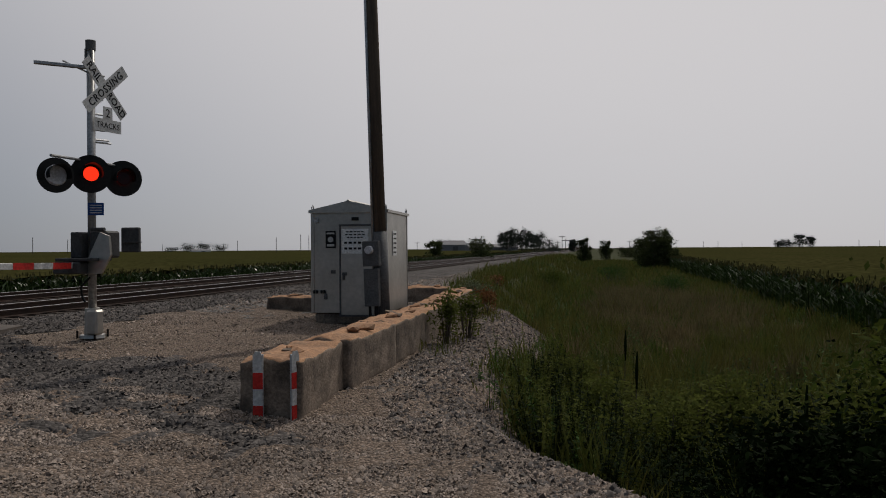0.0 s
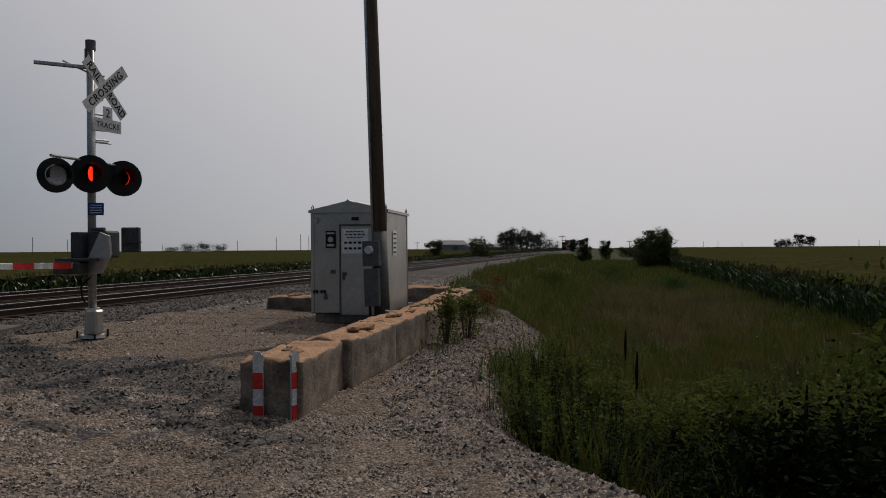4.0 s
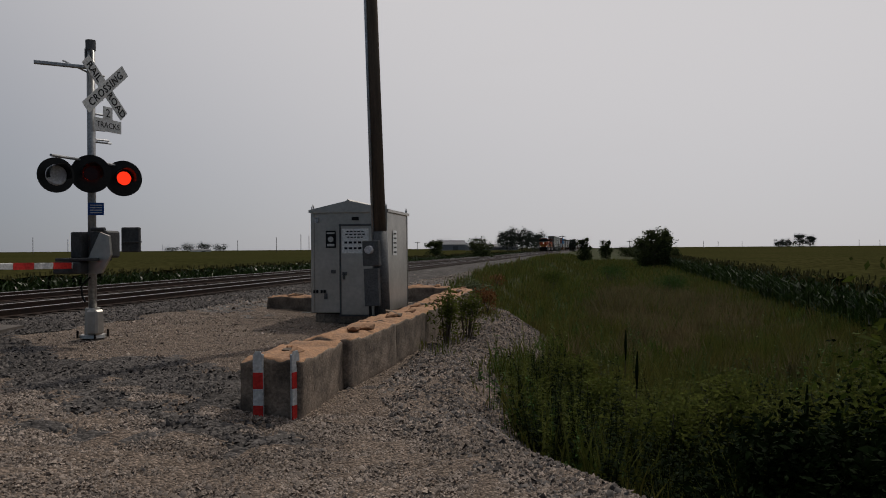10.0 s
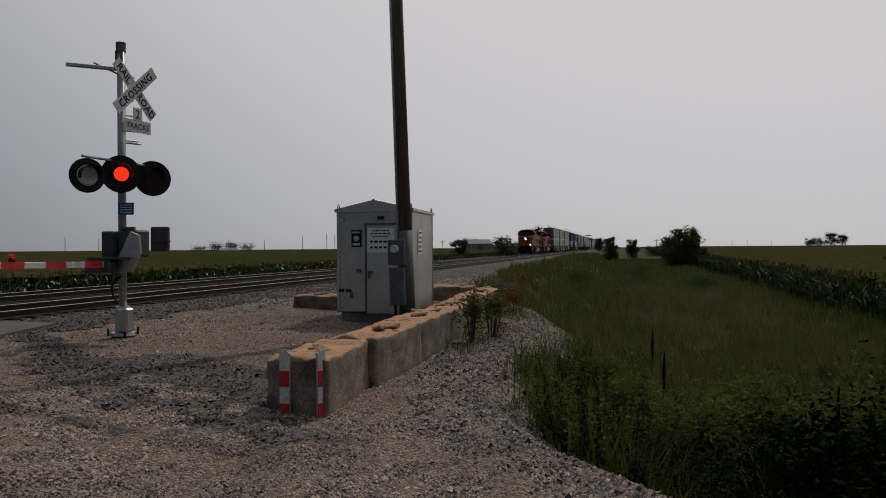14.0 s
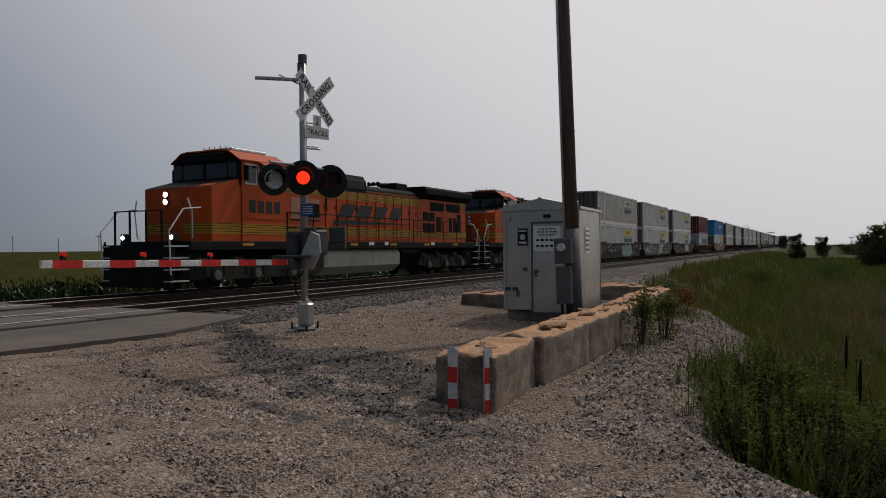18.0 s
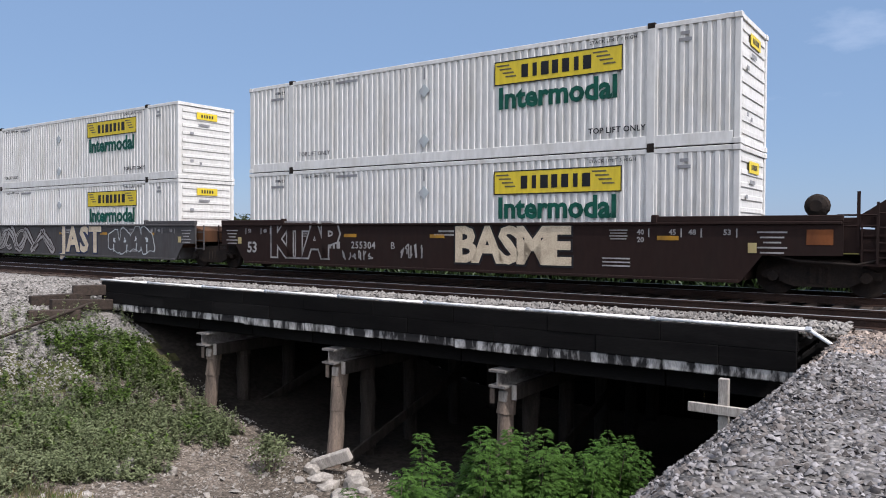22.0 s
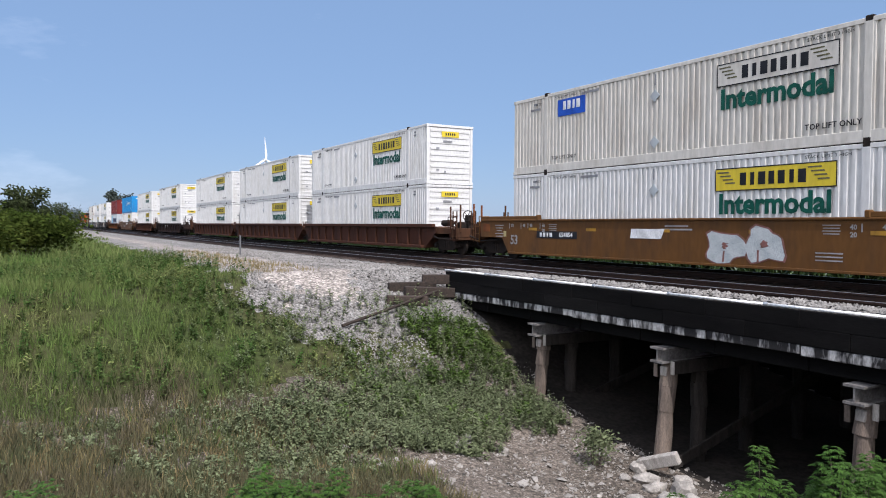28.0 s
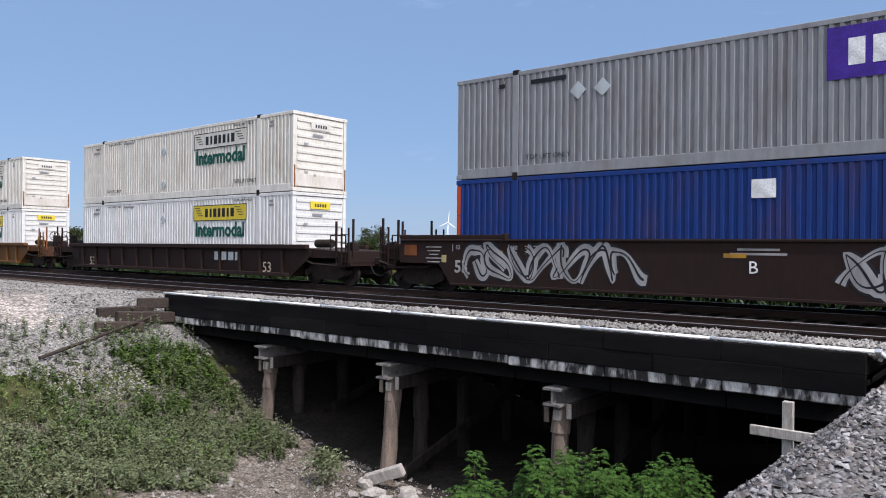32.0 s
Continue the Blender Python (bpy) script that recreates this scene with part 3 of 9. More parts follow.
pts = [(BX + 0.03, float(y), -0.078) for y in np.linspace(B0 - 0.1, B1 + 0.15, 9)] + [(BX + 0.25, B1 + 0.75, -0.42)]
pp.path(pts, 0.028, n=8)
pipe = part("pipe", pp, M["pipe"], bridge, "white pipe along the deck edge", True)
for k in range(1, 9):
    part("pipe_coupling", Shape().tube((pts[k][0], pts[k][1] - 0.04, pts[k][2]), (pts[k][0], pts[k][1] + 0.04, pts[k][2]), 0.044, n=8), M["galv"], pipe)
rs = np.random.RandomState(11)
for by in (-15.85, -11.45, -7.13):
    hb = Shape().box((-16.8, by, -1.27), (9.6, 0.36, 0.045)).box((-16.8, by, -1.56), (9.6, 0.36, 0.045)).box((-16.8, by, -1.415), (9.56, 0.035, 0.26))
    part("pile_cap", hb, M["steel_grey"], bridge, "weathered steel H-beam cap on the piles")
    for k, px in enumerate((-12.45, -13.35, -15.0, -17.0, -19.0, -20.6)):
        gz = float(ground_z(px, by)) - 0.4
        lean = 0.42 if k == 0 else rs.uniform(-0.05, 0.05)
        n = 12
        sh = Shape()
        ps = [(px + lean * (-1.4 - z) * 0.25 + rs.uniform(-0.01, 0.01), by + rs.uniform(-0.015, 0.015), z) for z in np.linspace(-1.58, gz, 6)]
        for a, b in zip(ps, ps[1:]):
            sh.tube(a, b, 0.172 + rs.uniform(-0.014, 0.016), 0.178 + rs.uniform(-0.014, 0.016), n=n, caps=True)
        if k == 0:
            part("pile_top", Shape().box((px + 0.1, by, -1.78), (0.3, 0.17, 0.2), bev=0.015), M["wood"], bridge, "pale sawn blocking end")
        part("pile", sh, M["pile" if k == 0 else "timber_shaded"], bridge, "round weathered timber pile")
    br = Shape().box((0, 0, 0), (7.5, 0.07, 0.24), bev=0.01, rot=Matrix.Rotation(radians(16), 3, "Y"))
    o = part("brace", br, M["timber_shaded"], bridge, "sway brace plank")
    o.matrix_basis = pose(-15.9, by + 0.24, -2.75)
    for sy in (-0.24, 0.24):
        o = part("collar_plank", Shape().box((0, 0, 0), (8.3, 0.1, 0.28), bev=0.012), M["timber_shaded"], bridge, "plank bolted across the piles")
        o.matrix_basis = pose(-16.4, by + sy, -1.74 + 0.25 * sy)
        part("plank_end", Shape().box((-12.24, by + sy, -1.74 + 0.25 * sy), (0.02, 0.1, 0.28)), M["wood" if sy > 0 else "pile"], bridge, "pale sawn plank end")
for ay, sgn in ((B0 + 0.25, -1), (B1 - 0.25, 1)):
    for k in range(4):
        part("abutment_plank", Shape().box((-17.1, ay + rs.uniform(-0.03, 0.03), -0.55 - 0.3 * k), (9.6 + rs.uniform(-0.2, 0.3), 0.14, 0.29), bev=0.015), M["tar"], bridge)
foot = part("footing_board", Shape().box((0, 0, 0), (0.16, 0.95, 0.26), bev=0.02), M["wood"], bridge, "loose pale board at a pile foot")
foot.matrix_basis = pose(-11.75, -11.1, -3.58, 22, 12, 20)


# plank screen added along the back to shut out light, with thin slits
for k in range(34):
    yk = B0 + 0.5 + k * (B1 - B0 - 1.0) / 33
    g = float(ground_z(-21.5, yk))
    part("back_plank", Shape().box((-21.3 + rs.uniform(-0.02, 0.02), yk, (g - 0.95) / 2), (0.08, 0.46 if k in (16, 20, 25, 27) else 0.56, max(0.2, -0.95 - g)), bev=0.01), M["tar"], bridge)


def place_log(a, b, r, label, w=None):
    o = tagged(new("old_timber", (Shape().tube(a, b, r, r * 0.92, n=9) if w is None else Shape().box((0, 0, 0), (w, (Vector(b) - Vector(a)).length, r * 2), bev=0.02)).mesh("old_timber", M["tie"])), label, "timber", "discarded timbers on the bank")
    if w is not None:
        o.matrix_basis = Matrix.Translation((Vector(a) + Vector(b)) / 2) @ (Vector(b) - Vector(a)).to_track_quat("Y", "Z").to_matrix().to_4x4()
    return o


def gz_at(x, y, h=0.0):
    return float(ground_z(x, y)) + h


place_log((-12.2, -20.25, gz_at(-12.2, -20.25) + 0.5), (-11.3, -20.65, gz_at(-11.3, -20.65) + 0.36), 0.15, "weathered square timber on top of a small stack", 0.3)
place_log((-12.05, -19.95, gz_at(-12.05, -19.95) + 0.22), (-10.5, -20.3, gz_at(-10.5, -20.3) + 0.14), 0.15, "weathered square timber lying on the ballast bank", 0.3)
place_log((-11.7, -20.5, gz_at(-11.7, -20.5) + 0.2), (-10.2, -20.8, gz_at(-10.2, -20.8) + 0.1), 0.14, "cracked square timber lying on the ballast bank", 0.28)
place_log((-10.95, -19.65, gz_at(-10.95, -19.65) + 0.12), (-9.75, -20.0, gz_at(-9.75, -20.0) + 0.1), 0.14, "short dark timber at the foot of the stack", 0.28)
place_log((-7.75, -18.6, gz_at(-7.75, -18.6) + 0.1), (-11.4, -19.8, gz_at(-11.4, -19.8) + 0.34), 0.045, "thin grey pole lying on the bank")

# wooden cross marker on the gravel berm
cross = thing("cross_marker", "pale weathered wooden cross stuck in the ballast slope", "marker")
part("post", Shape().box((-9.6, -2.42, -1.05), (0.09, 0.12, 1.15), bev=0.008), M["wood"], cross)
part("crosspiece", Shape().box((-9.53, -2.42, -0.86), (0.05, 0.84, 0.12), bev=0.008), M["wood"], cross)
stake = tagged(new("stake", Shape().box((-9.6, -35.6, gz_at(-9.6, -35.6) + 0.42), (0.07, 0.07, 1.0), bev=0.008).mesh("stake", M["grey_box"])), "thin grey marker stake in the ballast", "marker")

# ---- barrier blocks ----
def barrier_block(seed, length):
    rs = np.random.RandomState(seed)
    ob = thing("barrier_block", "weathered tan concrete barrier block with sandy crumbling top", "concrete block", "row of barrier blocks")
    bm = bmesh.new()
    bmesh.ops.create_cube(bm, size=1)
    bmesh.ops.scale(bm, vec=(0.67, length, 0.66), verts=bm.verts)
    bmesh.ops.subdivide_edges(bm, edges=bm.edges[:], cuts=17, use_grid_fill=True)
    for v in bm.verts:
        p = v.co.copy()
        # edges worn round, faces pitted, the top crumbling
        ex, ey, ez = abs(p.x) / 0.335, abs(p.y) * 2 / length, abs(p.z) / 0.33
        worn = sum(1 for q in (ex, ey, ez) if q > 0.99) - 1
        n = noise.noise(p * 4 + Vector((seed * 3.1, 0, 0))) + 0.7 * noise.noise(p * 11 + Vector((0, seed, 0)))
        v.co += p.normalized() * n * 0.016
        if worn > 0:
            k = (0.012 + 0.03 * max(0, noise.noise(p * 3 + Vector((seed, 5, 0))))) * worn
            v.co.x *= 1 - k
            v.co.z *= 1 - k
            v.co.y -= math.copysign(k * 0.5, p.y)
        if ez > 0.99 and p.z > 0:
            crown = 1 - ex ** 2
            v.co.z += 0.045 * crown * (0.7 + noise.noise(Vector((p.x * 3, p.y * 2, seed + 7)))) + 0.04 * noise.noise(Vector((p.x * 5, p.y * 4, seed))) + 0.02 * noise.noise(Vector((p.x * 16, p.y * 14, seed))) - 0.02
    for f in bm.faces:
        f.material_index = 1 if f.normal.z > 0.5 and f.calc_center_median().z > 0.2 else 0
        f.smooth = True
    me = bpy.data.meshes.new("block")
    bm.to_mesh(me)
    bm.free()
    me.materials.append(M["concrete"]), me.materials.append(M["concrete_top"])
    part("body", me, None, ob)
    for k in range(rs.randint(3, 6)):
        bm = bmesh.new()
        bmesh.ops.create_icosphere(bm, subdivisions=1, radius=1)
        size = rs.uniform(0.04, 0.11)
        for v in bm.verts:
            v.co = Vector((v.co.x * 1.0, v.co.y * 1.5, v.co.z * 0.5)) * size * (1 + 0.5 * noise.noise(v.co * 2 + Vector((seed, k, 0))))
        me = bpy.data.meshes.new("chip")
        bm.to_mesh(me)
        bm.free()
        me.materials.append(M["concrete" if k % 2 else "concrete_top"])
        q = part("chip", me, None, ob, "loose broken chip of concrete")
        q.matrix_basis = pose(rs.uniform(-0.22, 0.22), rs.uniform(-0.44, 0.44) * length, 0.345 + size * 0.15, rs.uniform(-15, 15), rs.uniform(-15, 15), rs.uniform(0, 180))
    return ob


# a row that runs away from the road, the front block turned a little
ROW = [(-3.22, 7.22), (-3.24, 9.0), (-3.25, 11.1), (-3.28, 13.1), (-3.4, 15.1), (-3.55, 17.1), (-3.7, 19.1), (-3.86, 21.1)]
for i, ((xa, ya), (xb, yb)) in enumerate(zip(ROW, ROW[1:])):
    o = barrier_block(3 + 5 * i, math.hypot(xb - xa, yb - ya) - 0.03)
    turn = math.degrees(math.atan2(xa - xb, yb - ya)) + (5.0 if i == 0 else 0.5 * ((i * 3) % 3 - 1))
    o.matrix_basis = pose((xa + xb) / 2 - 0.335 + 0.012 * ((i * 5) % 3 - 1), (ya + yb) / 2, -0.145 + 0.014 * ((i * 7) % 3 - 1), 0.4 * ((i * 5) % 3 - 1), 0, turn)
for k, (cx, cy) in enumerate(((-7.2, 17.1), (-5.6, 21.6))):
    o = barrier_block(40 + k, 1.9)
    o.matrix_basis = pose(cx, cy, -0.13, 0, 0, 93.8)
# reflective marker strips on the front block
def marker_strip(x, y, rz):
    ob = thing("marker_strip", "red and white reflective marker strip fixed to a barrier block", "hazard marker", "hazard strips on the barrier")
    ob.matrix_basis = pose(x, y, -0.475, 0, 0, rz)
    part("backing", Shape().box((0, 0.012, 0.36), (0.115, 0.02, 0.72), bev=0.004), M["galv"], ob)
    for k in range(4):
        part("stripe", Shape().box((0, -0.003, 0.1 + 0.172 * k), (0.105, 0.012, 0.17)), M["red"] if k % 2 == 0 else M["white"], ob)
    part("tip", Shape().prism([(-0.052, 0.7), (0.052, 0.7), (0.03, 0.75), (-0.03, 0.75)], -0.009, 0.004), M["white"], ob)


marker_strip(-3.585, 7.155, 5)
marker_strip(-3.215, 7.26, 70)

# ---- signal shed ----
shed = thing("signal_shed", "grey aluminium railway signal shed with gabled roof and locked door", "equipment shed")
shed.matrix_basis = pose(-6.155, 14.8, -0.16, 0, 0, 3.9)
SW, SD, SH = 1.62, 2.1, 2.26
part("body", Shape().box((SW / 2, SD / 2, 0.1 + SH / 2), (SW, SD, SH - 0.1), bev=0.012), M["alu"], shed)
part("roof", Shape().prism([(-0.05, SH), (SW + 0.05, SH), (SW + 0.05, SH + 0.06), (SW / 2, SH + 0.25), (-0.05, SH + 0.06)], -0.06, SD + 0.06), M["alu"], shed)
part("ridge_cap", Shape().prism([(SW / 2 - 0.05, SH + 0.235), (SW / 2 + 0.05, SH + 0.235), (SW / 2, SH + 0.275)], -0.07, SD + 0.07), M["alu"], shed)
part("foundation", Shape().box((SW / 2, SD / 2, 0.03), (SW - 0.1, SD - 0.1, 0.2), bev=0.01), M["concrete"], shed)
for x in (0.02, SW - 0.02):
    for y in (-0.005, SD + 0.005):
        part("corner_trim", Shape().box((x, y, 0.1 + SH / 2), (0.07, 0.03, SH - 0.12), bev=0.004), M["alu"], shed)
        lug = Shape().path([(x, y - 0.04, SH), (x, y - 0.04, SH + 0.12), (x, y + 0.02, SH + 0.17), (x, y + 0.08, SH + 0.12), (x, y + 0.08, SH)], 0.014, n=6)
        part("lifting_eye", lug, M["galv"], shed)
door = part("door", Shape().box((1.07, -0.012, 1.05), (0.86, 0.022, 1.86), bev=0.006), M["alu"], shed, "flush metal door")
for z in (0.1, 2.0):
    part("door_frame", Shape().box((1.07, -0.018, z), (0.94, 0.03, 0.035)), M["grey_box"], door)
for x in (0.62, 1.52):
    part("door_frame", Shape().box((x, -0.018, 1.05), (0.03, 0.03, 1.9)), M["grey_box"], door)
part("handle", Shape().box((0.72, -0.04, 0.98), (0.1, 0.03, 0.06), bev=0.008).tube((0.70, -0.05, 0.95), (0.70, -0.05, 0.86), 0.022, n=8), M["grey_box"], door, "padlocked latch")
sign = part("notice", Shape().box((0.95, -0.03, 1.66), (0.58, 0.008, 0.52), bev=0.002), M["notice"], shed, "white notice with black writing")
for k, (w, h, z) in enumerate(((0.4, 0.03, 1.86), (0.46, 0.03, 1.80), (0.36, 0.03, 1.74), (0.5, 0.055, 1.63), (0.5, 0.055, 1.51))):
    for j in range(5):
        part("text_bar", Shape().box((0.95 - w / 2 + w * (j + 0.5) / 5, -0.037, z), (w / 5 * (0.74 if j % 2 else 0.6), 0.006, h * 0.8)), M["signblack"], sign)
sign = part("notice", Shape().box((0.42, -0.022, 1.7), (0.22, 0.008, 0.36), bev=0.002), M["signblack"], shed, "black warning notice with a round symbol")
part("text_bar", Shape().box((0.42, -0.029, 1.83), (0.17, 0.006, 0.035)), M["white"], sign)
part("symbol", Shape().tube((0.42, -0.027, 1.70), (0.42, -0.033, 1.70), 0.06, n=16), M["white"], sign)
part("text_bar", Shape().box((0.42, -0.029, 1.58), (0.16, 0.006, 0.05)), M["white"], sign)
sign = part("notice", Shape().box((SW + 0.012, 0.72, 1.62), (0.008, 0.36, 0.54), bev=0.002), M["notice"], shed, "white notice on the side wall")
for k in range(5):
    part("text_bar", Shape().box((SW + 0.018, 0.72, 1.82 - 0.1 * k), (0.006, 0.26, 0.035)), M["signblack"], sign)
part("vent", Shape().box((0.95, -0.02, 2.13), (0.15, 0.02, 0.07), bev=0.004), M["black"], shed)
part("vent", Shape().box((0.10, -0.02, 2.1), (0.11, 0.02, 0.11), bev=0.02), M["galv"], shed)
part("data_plate", Shape().box((0.47, -0.02, 1.02), (0.1, 0.014, 0.07), bev=0.004), M["grey_box"], shed)
part("data_plate", Shape().box((0.30, -0.02, 0.5), (0.07, 0.014, 0.12), bev=0.004), M["grey_box"], shed)
for k in range(4):
    part("text_bar", Shape().box((0.05 + 0.065 * k + (0.03 if k > 1 else 0), -0.02, 0.6), (0.045, 0.008, 0.07)), M["signblack"], shed)

# ---- utility pole with meter ----
pole = thing("utility_pole", "dark weathered wooden utility pole with electric meter and conduit", "utility pole")
pole.matrix_basis = pose(-4.43, 14.3, -0.3, 0, -1.7, 0)
sh = Shape()
zs = np.linspace(-0.3, 10.5, 10)
sh.tube((0, 0, zs[0]), (0, 0, zs[-1]), 0.126, 0.1, n=18)
part("shaft", sh, M["pole"], pole, smooth=True)
part("conduit", Shape().tube((-0.14, -0.06, 0.1), (-0.112, -0.05, 10.3), 0.03, n=8), M["galv"], pole, "grey riser conduit", True)
part("lower_sheath", Shape().tube((0, -0.005, 0.25), (0, -0.005, 1.98), 0.146, 0.143, n=16, caps=True), M["grey_box"], pole, "grey metal sheath on the pole's foot", True)
box = part("meter_box", Shape().box((-0.12, -0.22, 1.55), (0.34, 0.16, 0.5), bev=0.012), M["grey_box"], pole, "grey electric meter box")
part("meter_glass", Shape().tube((-0.14, -0.3, 1.62), (-0.14, -0.39, 1.62), 0.085, 0.075, n=16), M["lens_clear"], box, "round glass meter dial")
part("disconnect_box", Shape().box((-0.13, -0.22, 0.88), (0.3, 0.15, 0.74), bev=0.012), M["grey_box"], pole, "grey disconnect cabinet")
part("conduit", Shape().tube((-0.2, -0.2, 0.0), (-0.2, -0.2, 0.55), 0.03, n=8), M["black"], pole, "black conduit stub")
part("conduit", Shape().tube((-0.06, -0.2, 0.0), (-0.06, -0.2, 0.55), 0.045, n=8), M["black"], pole, "black conduit stub")
part("band", Shape().tube((0, 0, 3.9), (0, 0, 3.93), 0.121, n=16), M["pole"], pole)

# ---- crossing signal ----
MX, MY = -8.21, 10.59
FACE = 82.0         # its front turns this far from facing -Y, towards +X
signal = thing("crossing_signal", "railroad crossing signal mast with crossbuck, red flashers and lowered gate", "crossing signal")
signal.matrix_basis = pose(MX, MY, -0.09)
part("mast", Shape().tube((0, 0, 0.3), (0, 0, 4.79), 0.064, n=16), M["mast"], signal, "grey steel mast", True)
part("mast_cap", Shape().tube((0, 0, 4.68), (0, 0, 4.84), 0.078, 0.08, n=16).box((0.05, -0.05, 4.6), (0.03, 0.03, 0.2)).box((-0.05, -0.05, 4.6), (0.03, 0.03, 0.2)), M["grey_box"], signal)
part("foundation", Shape().box((0, 0, -0.09), (0.6, 0.6, 0.16), bev=0.02), M["concrete"], signal)
part("base", Shape().tube((0, 0, 0.02), (0, 0, 0.07), 0.21, 0.2, n=8).tube((0, 0, 0.07), (0, 0, 0.5), 0.13, 0.115, n=14), M["alu"], signal, "cast aluminium mast base")
part("junction_box", Shape().box((0.12, -0.1, 0.28), (0.2, 0.2, 0.4), bev=0.03), M["alu"], signal)
for k in range(4):
    part("anchor_bolt", Shape().tube((0.16 * (1 if k % 2 else -1), 0.16 * (1 if k > 1 else -1), 0.02), (0.16 * (1 if k % 2 else -1), 0.16 * (1 if k > 1 else -1), 0.14), 0.018, n=6), M["iron"], signal)


def sign_space(z, dx=0.0, off=-0.1, tilt=0.0):
    """The pose of a flat sign on the mast: x along it, z out of it after the turn."""
    return pose(0, 0, z, 0, 0, FACE) @ pose(dx, off, 0, 90, 0, 0) @ pose(0, 0, 0, 0, 0, tilt)


for tilt, words, lift in ((-45, "RAIL ROAD", 0.0), (42, "CROSSING", 0.012)):
    b = part("crossbuck_blade", Shape().box((0, 0, 0), (1.14, 0.205, 0.01), bev=0.003), M["white"], signal, "white crossbuck blade with black letters")
    b.matrix_basis = sign_space(4.09, 0.2, -0.1, tilt) @ pose(0, 0, lift)
    if words == "CROSSING":
        lettering(words, 0.175, M["signblack"], b, pose(0, -0.005, 0.0065), spread=1.13, thick=0.003)
    else:
        for k, word in enumerate(words.split()):
            lettering(word, 0.175, M["signblack"], b, pose(-0.33 + 0.66 * k, -0.005, 0.0065), spread=0.98, thick=0.003)
sg = part("track_count_sign", Shape().box((0, 0, 0), (0.58, 0.21, 0.008), bev=0.002), M["white"], signal, "white sign that reads 2 TRACKS")
sg.matrix_basis = sign_space(3.49, 0.25, -0.1)
lettering("TRACKS", 0.135, M["signblack"], sg, pose(0, -0.004, 0.0055))
sg2 = part("track_count_sign", Shape().box((0, 0, 0), (0.2, 0.22, 0.008), bev=0.002), M["white"], signal)
sg2.matrix_basis = sign_space(3.69, 0.25, -0.1)
lettering("2", 0.2, M["signblack"], sg2, pose(0, -0.004, 0.0055))
for p0, p1 in (((0, 0, 3.66), (0.1, 0.3, 3.66)), ((0, 0, 4.3), (0.1, 0.2, 4.3)), ((0, 0, 3.2), (0.05, 0.42, 3.22)), ((0, 0, 3.24), (0.05, 0.36, 3.26)), ((0, 0, 3.9), (0.1, 0.16, 3.9)), ((0, 0, 3.4), (0.1, 0.2, 3.4))):
    part("bracket", Shape().tube(p0, p1, 0.018, n=6), M["galv"], signal)
# side arm with small lamp bracket
arm = part("side_arm", Shape().box((-0.3, -0.27, 4.4), (0.09, 0.82, 0.05), rz=-48, bev=0.006), M["galv"], signal, "short galvanised side arm")
part("side_arm_brace", Shape().tube((0, 0.0, 4.3), (-0.3, -0.28, 4.47), 0.015, n=6), M["galv"], signal)
part("blue_sign", Shape().box((0.13, -0.07, 2.1), (0.24, 0.008, 0.2), rz=24, bev=0.002), M["blue_sign"], signal, "small blue notice plate")
for k in range(4):
    part("text_bar", Shape().box((0.13 + 0.005, -0.07 - 0.008, 2.16 - 0.04 * k), (0.18, 0.004, 0.014), rz=24), M["lens_clear"], signal)


def flasher(x, y, z, rz, name, label):
    f = part(name, Shape().tube((0, 0, 0), (0, -0.03, 0), 0.305, 0.305, n=28).tube((0, 0.14, 0), (0, 0.0, 0), 0.11, 0.16, n=16), M["black"], signal, label)
    f.matrix_basis = pose(x, y, z, 0, 0, rz)
    hood, n = Shape(), 20
    vs, fs = [], []
    for i in range(n + 1):
        a = radians(-20 + 220 * i / n)
        for r, yy in ((0.15, -0.03), (0.158, -0.34 + 0.12 * abs(math.cos(a)))):
            vs.append((r * math.cos(a), yy, r * math.sin(a)))
        if i:
            fs.append((2 * i - 2, 2 * i, 2 * i + 1, 2 * i - 1))
    hood.add(vs, fs)
    h = part("hood", hood, M["black"], f, "black lamp visor")
    return f


part("crossarm", Shape().tube((-0.04, -0.86, 2.88), (0.0, 0.8, 2.88), 0.022, n=8), M["mast"], signal)
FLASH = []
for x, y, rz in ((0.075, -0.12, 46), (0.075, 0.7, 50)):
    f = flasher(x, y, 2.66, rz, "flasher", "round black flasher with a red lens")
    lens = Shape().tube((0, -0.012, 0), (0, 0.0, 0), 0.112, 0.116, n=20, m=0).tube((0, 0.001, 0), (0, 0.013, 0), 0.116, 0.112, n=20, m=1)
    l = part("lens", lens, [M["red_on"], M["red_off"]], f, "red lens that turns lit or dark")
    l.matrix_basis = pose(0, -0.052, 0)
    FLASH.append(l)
f = flasher(-0.01, -0.8, 2.58, 60, "flasher", "round black flasher turned aside with a pale lens")
for v in f.data.vertices:
    v.co.x, v.co.z = v.co.x * 0.88, v.co.z * 0.88
part("lens", Shape().tube((0, -0.03, 0), (0, -0.06, 0), 0.16, 0.14, n=20), M["lens_clear"], f, "pale grey lens")
# gate mechanism and arm
mech = part("gate_mechanism", Shape().box((-0.13, -0.05, 1.52), (0.2, 0.36, 0.42), bev=0.02).box((0.2, 0.05, 1.53), (0.32, 0.36, 0.44), bev=0.03).tube((0.1, -0.14, 1.77), (0.34, -0.14, 1.77), 0.03, n=8), M["gate_grey"], signal, "grey gate motor housing")
part("mechanism_cover", Shape().box((0.66, 0.08, 1.6), (0.3, 0.08, 0.4), rz=10, bev=0.015).tube((0.55, 0.0, 1.56), (0.86, 0.06, 1.56), 0.014, n=6), M["gate_grey"], mech, "square counterweight cover plate")
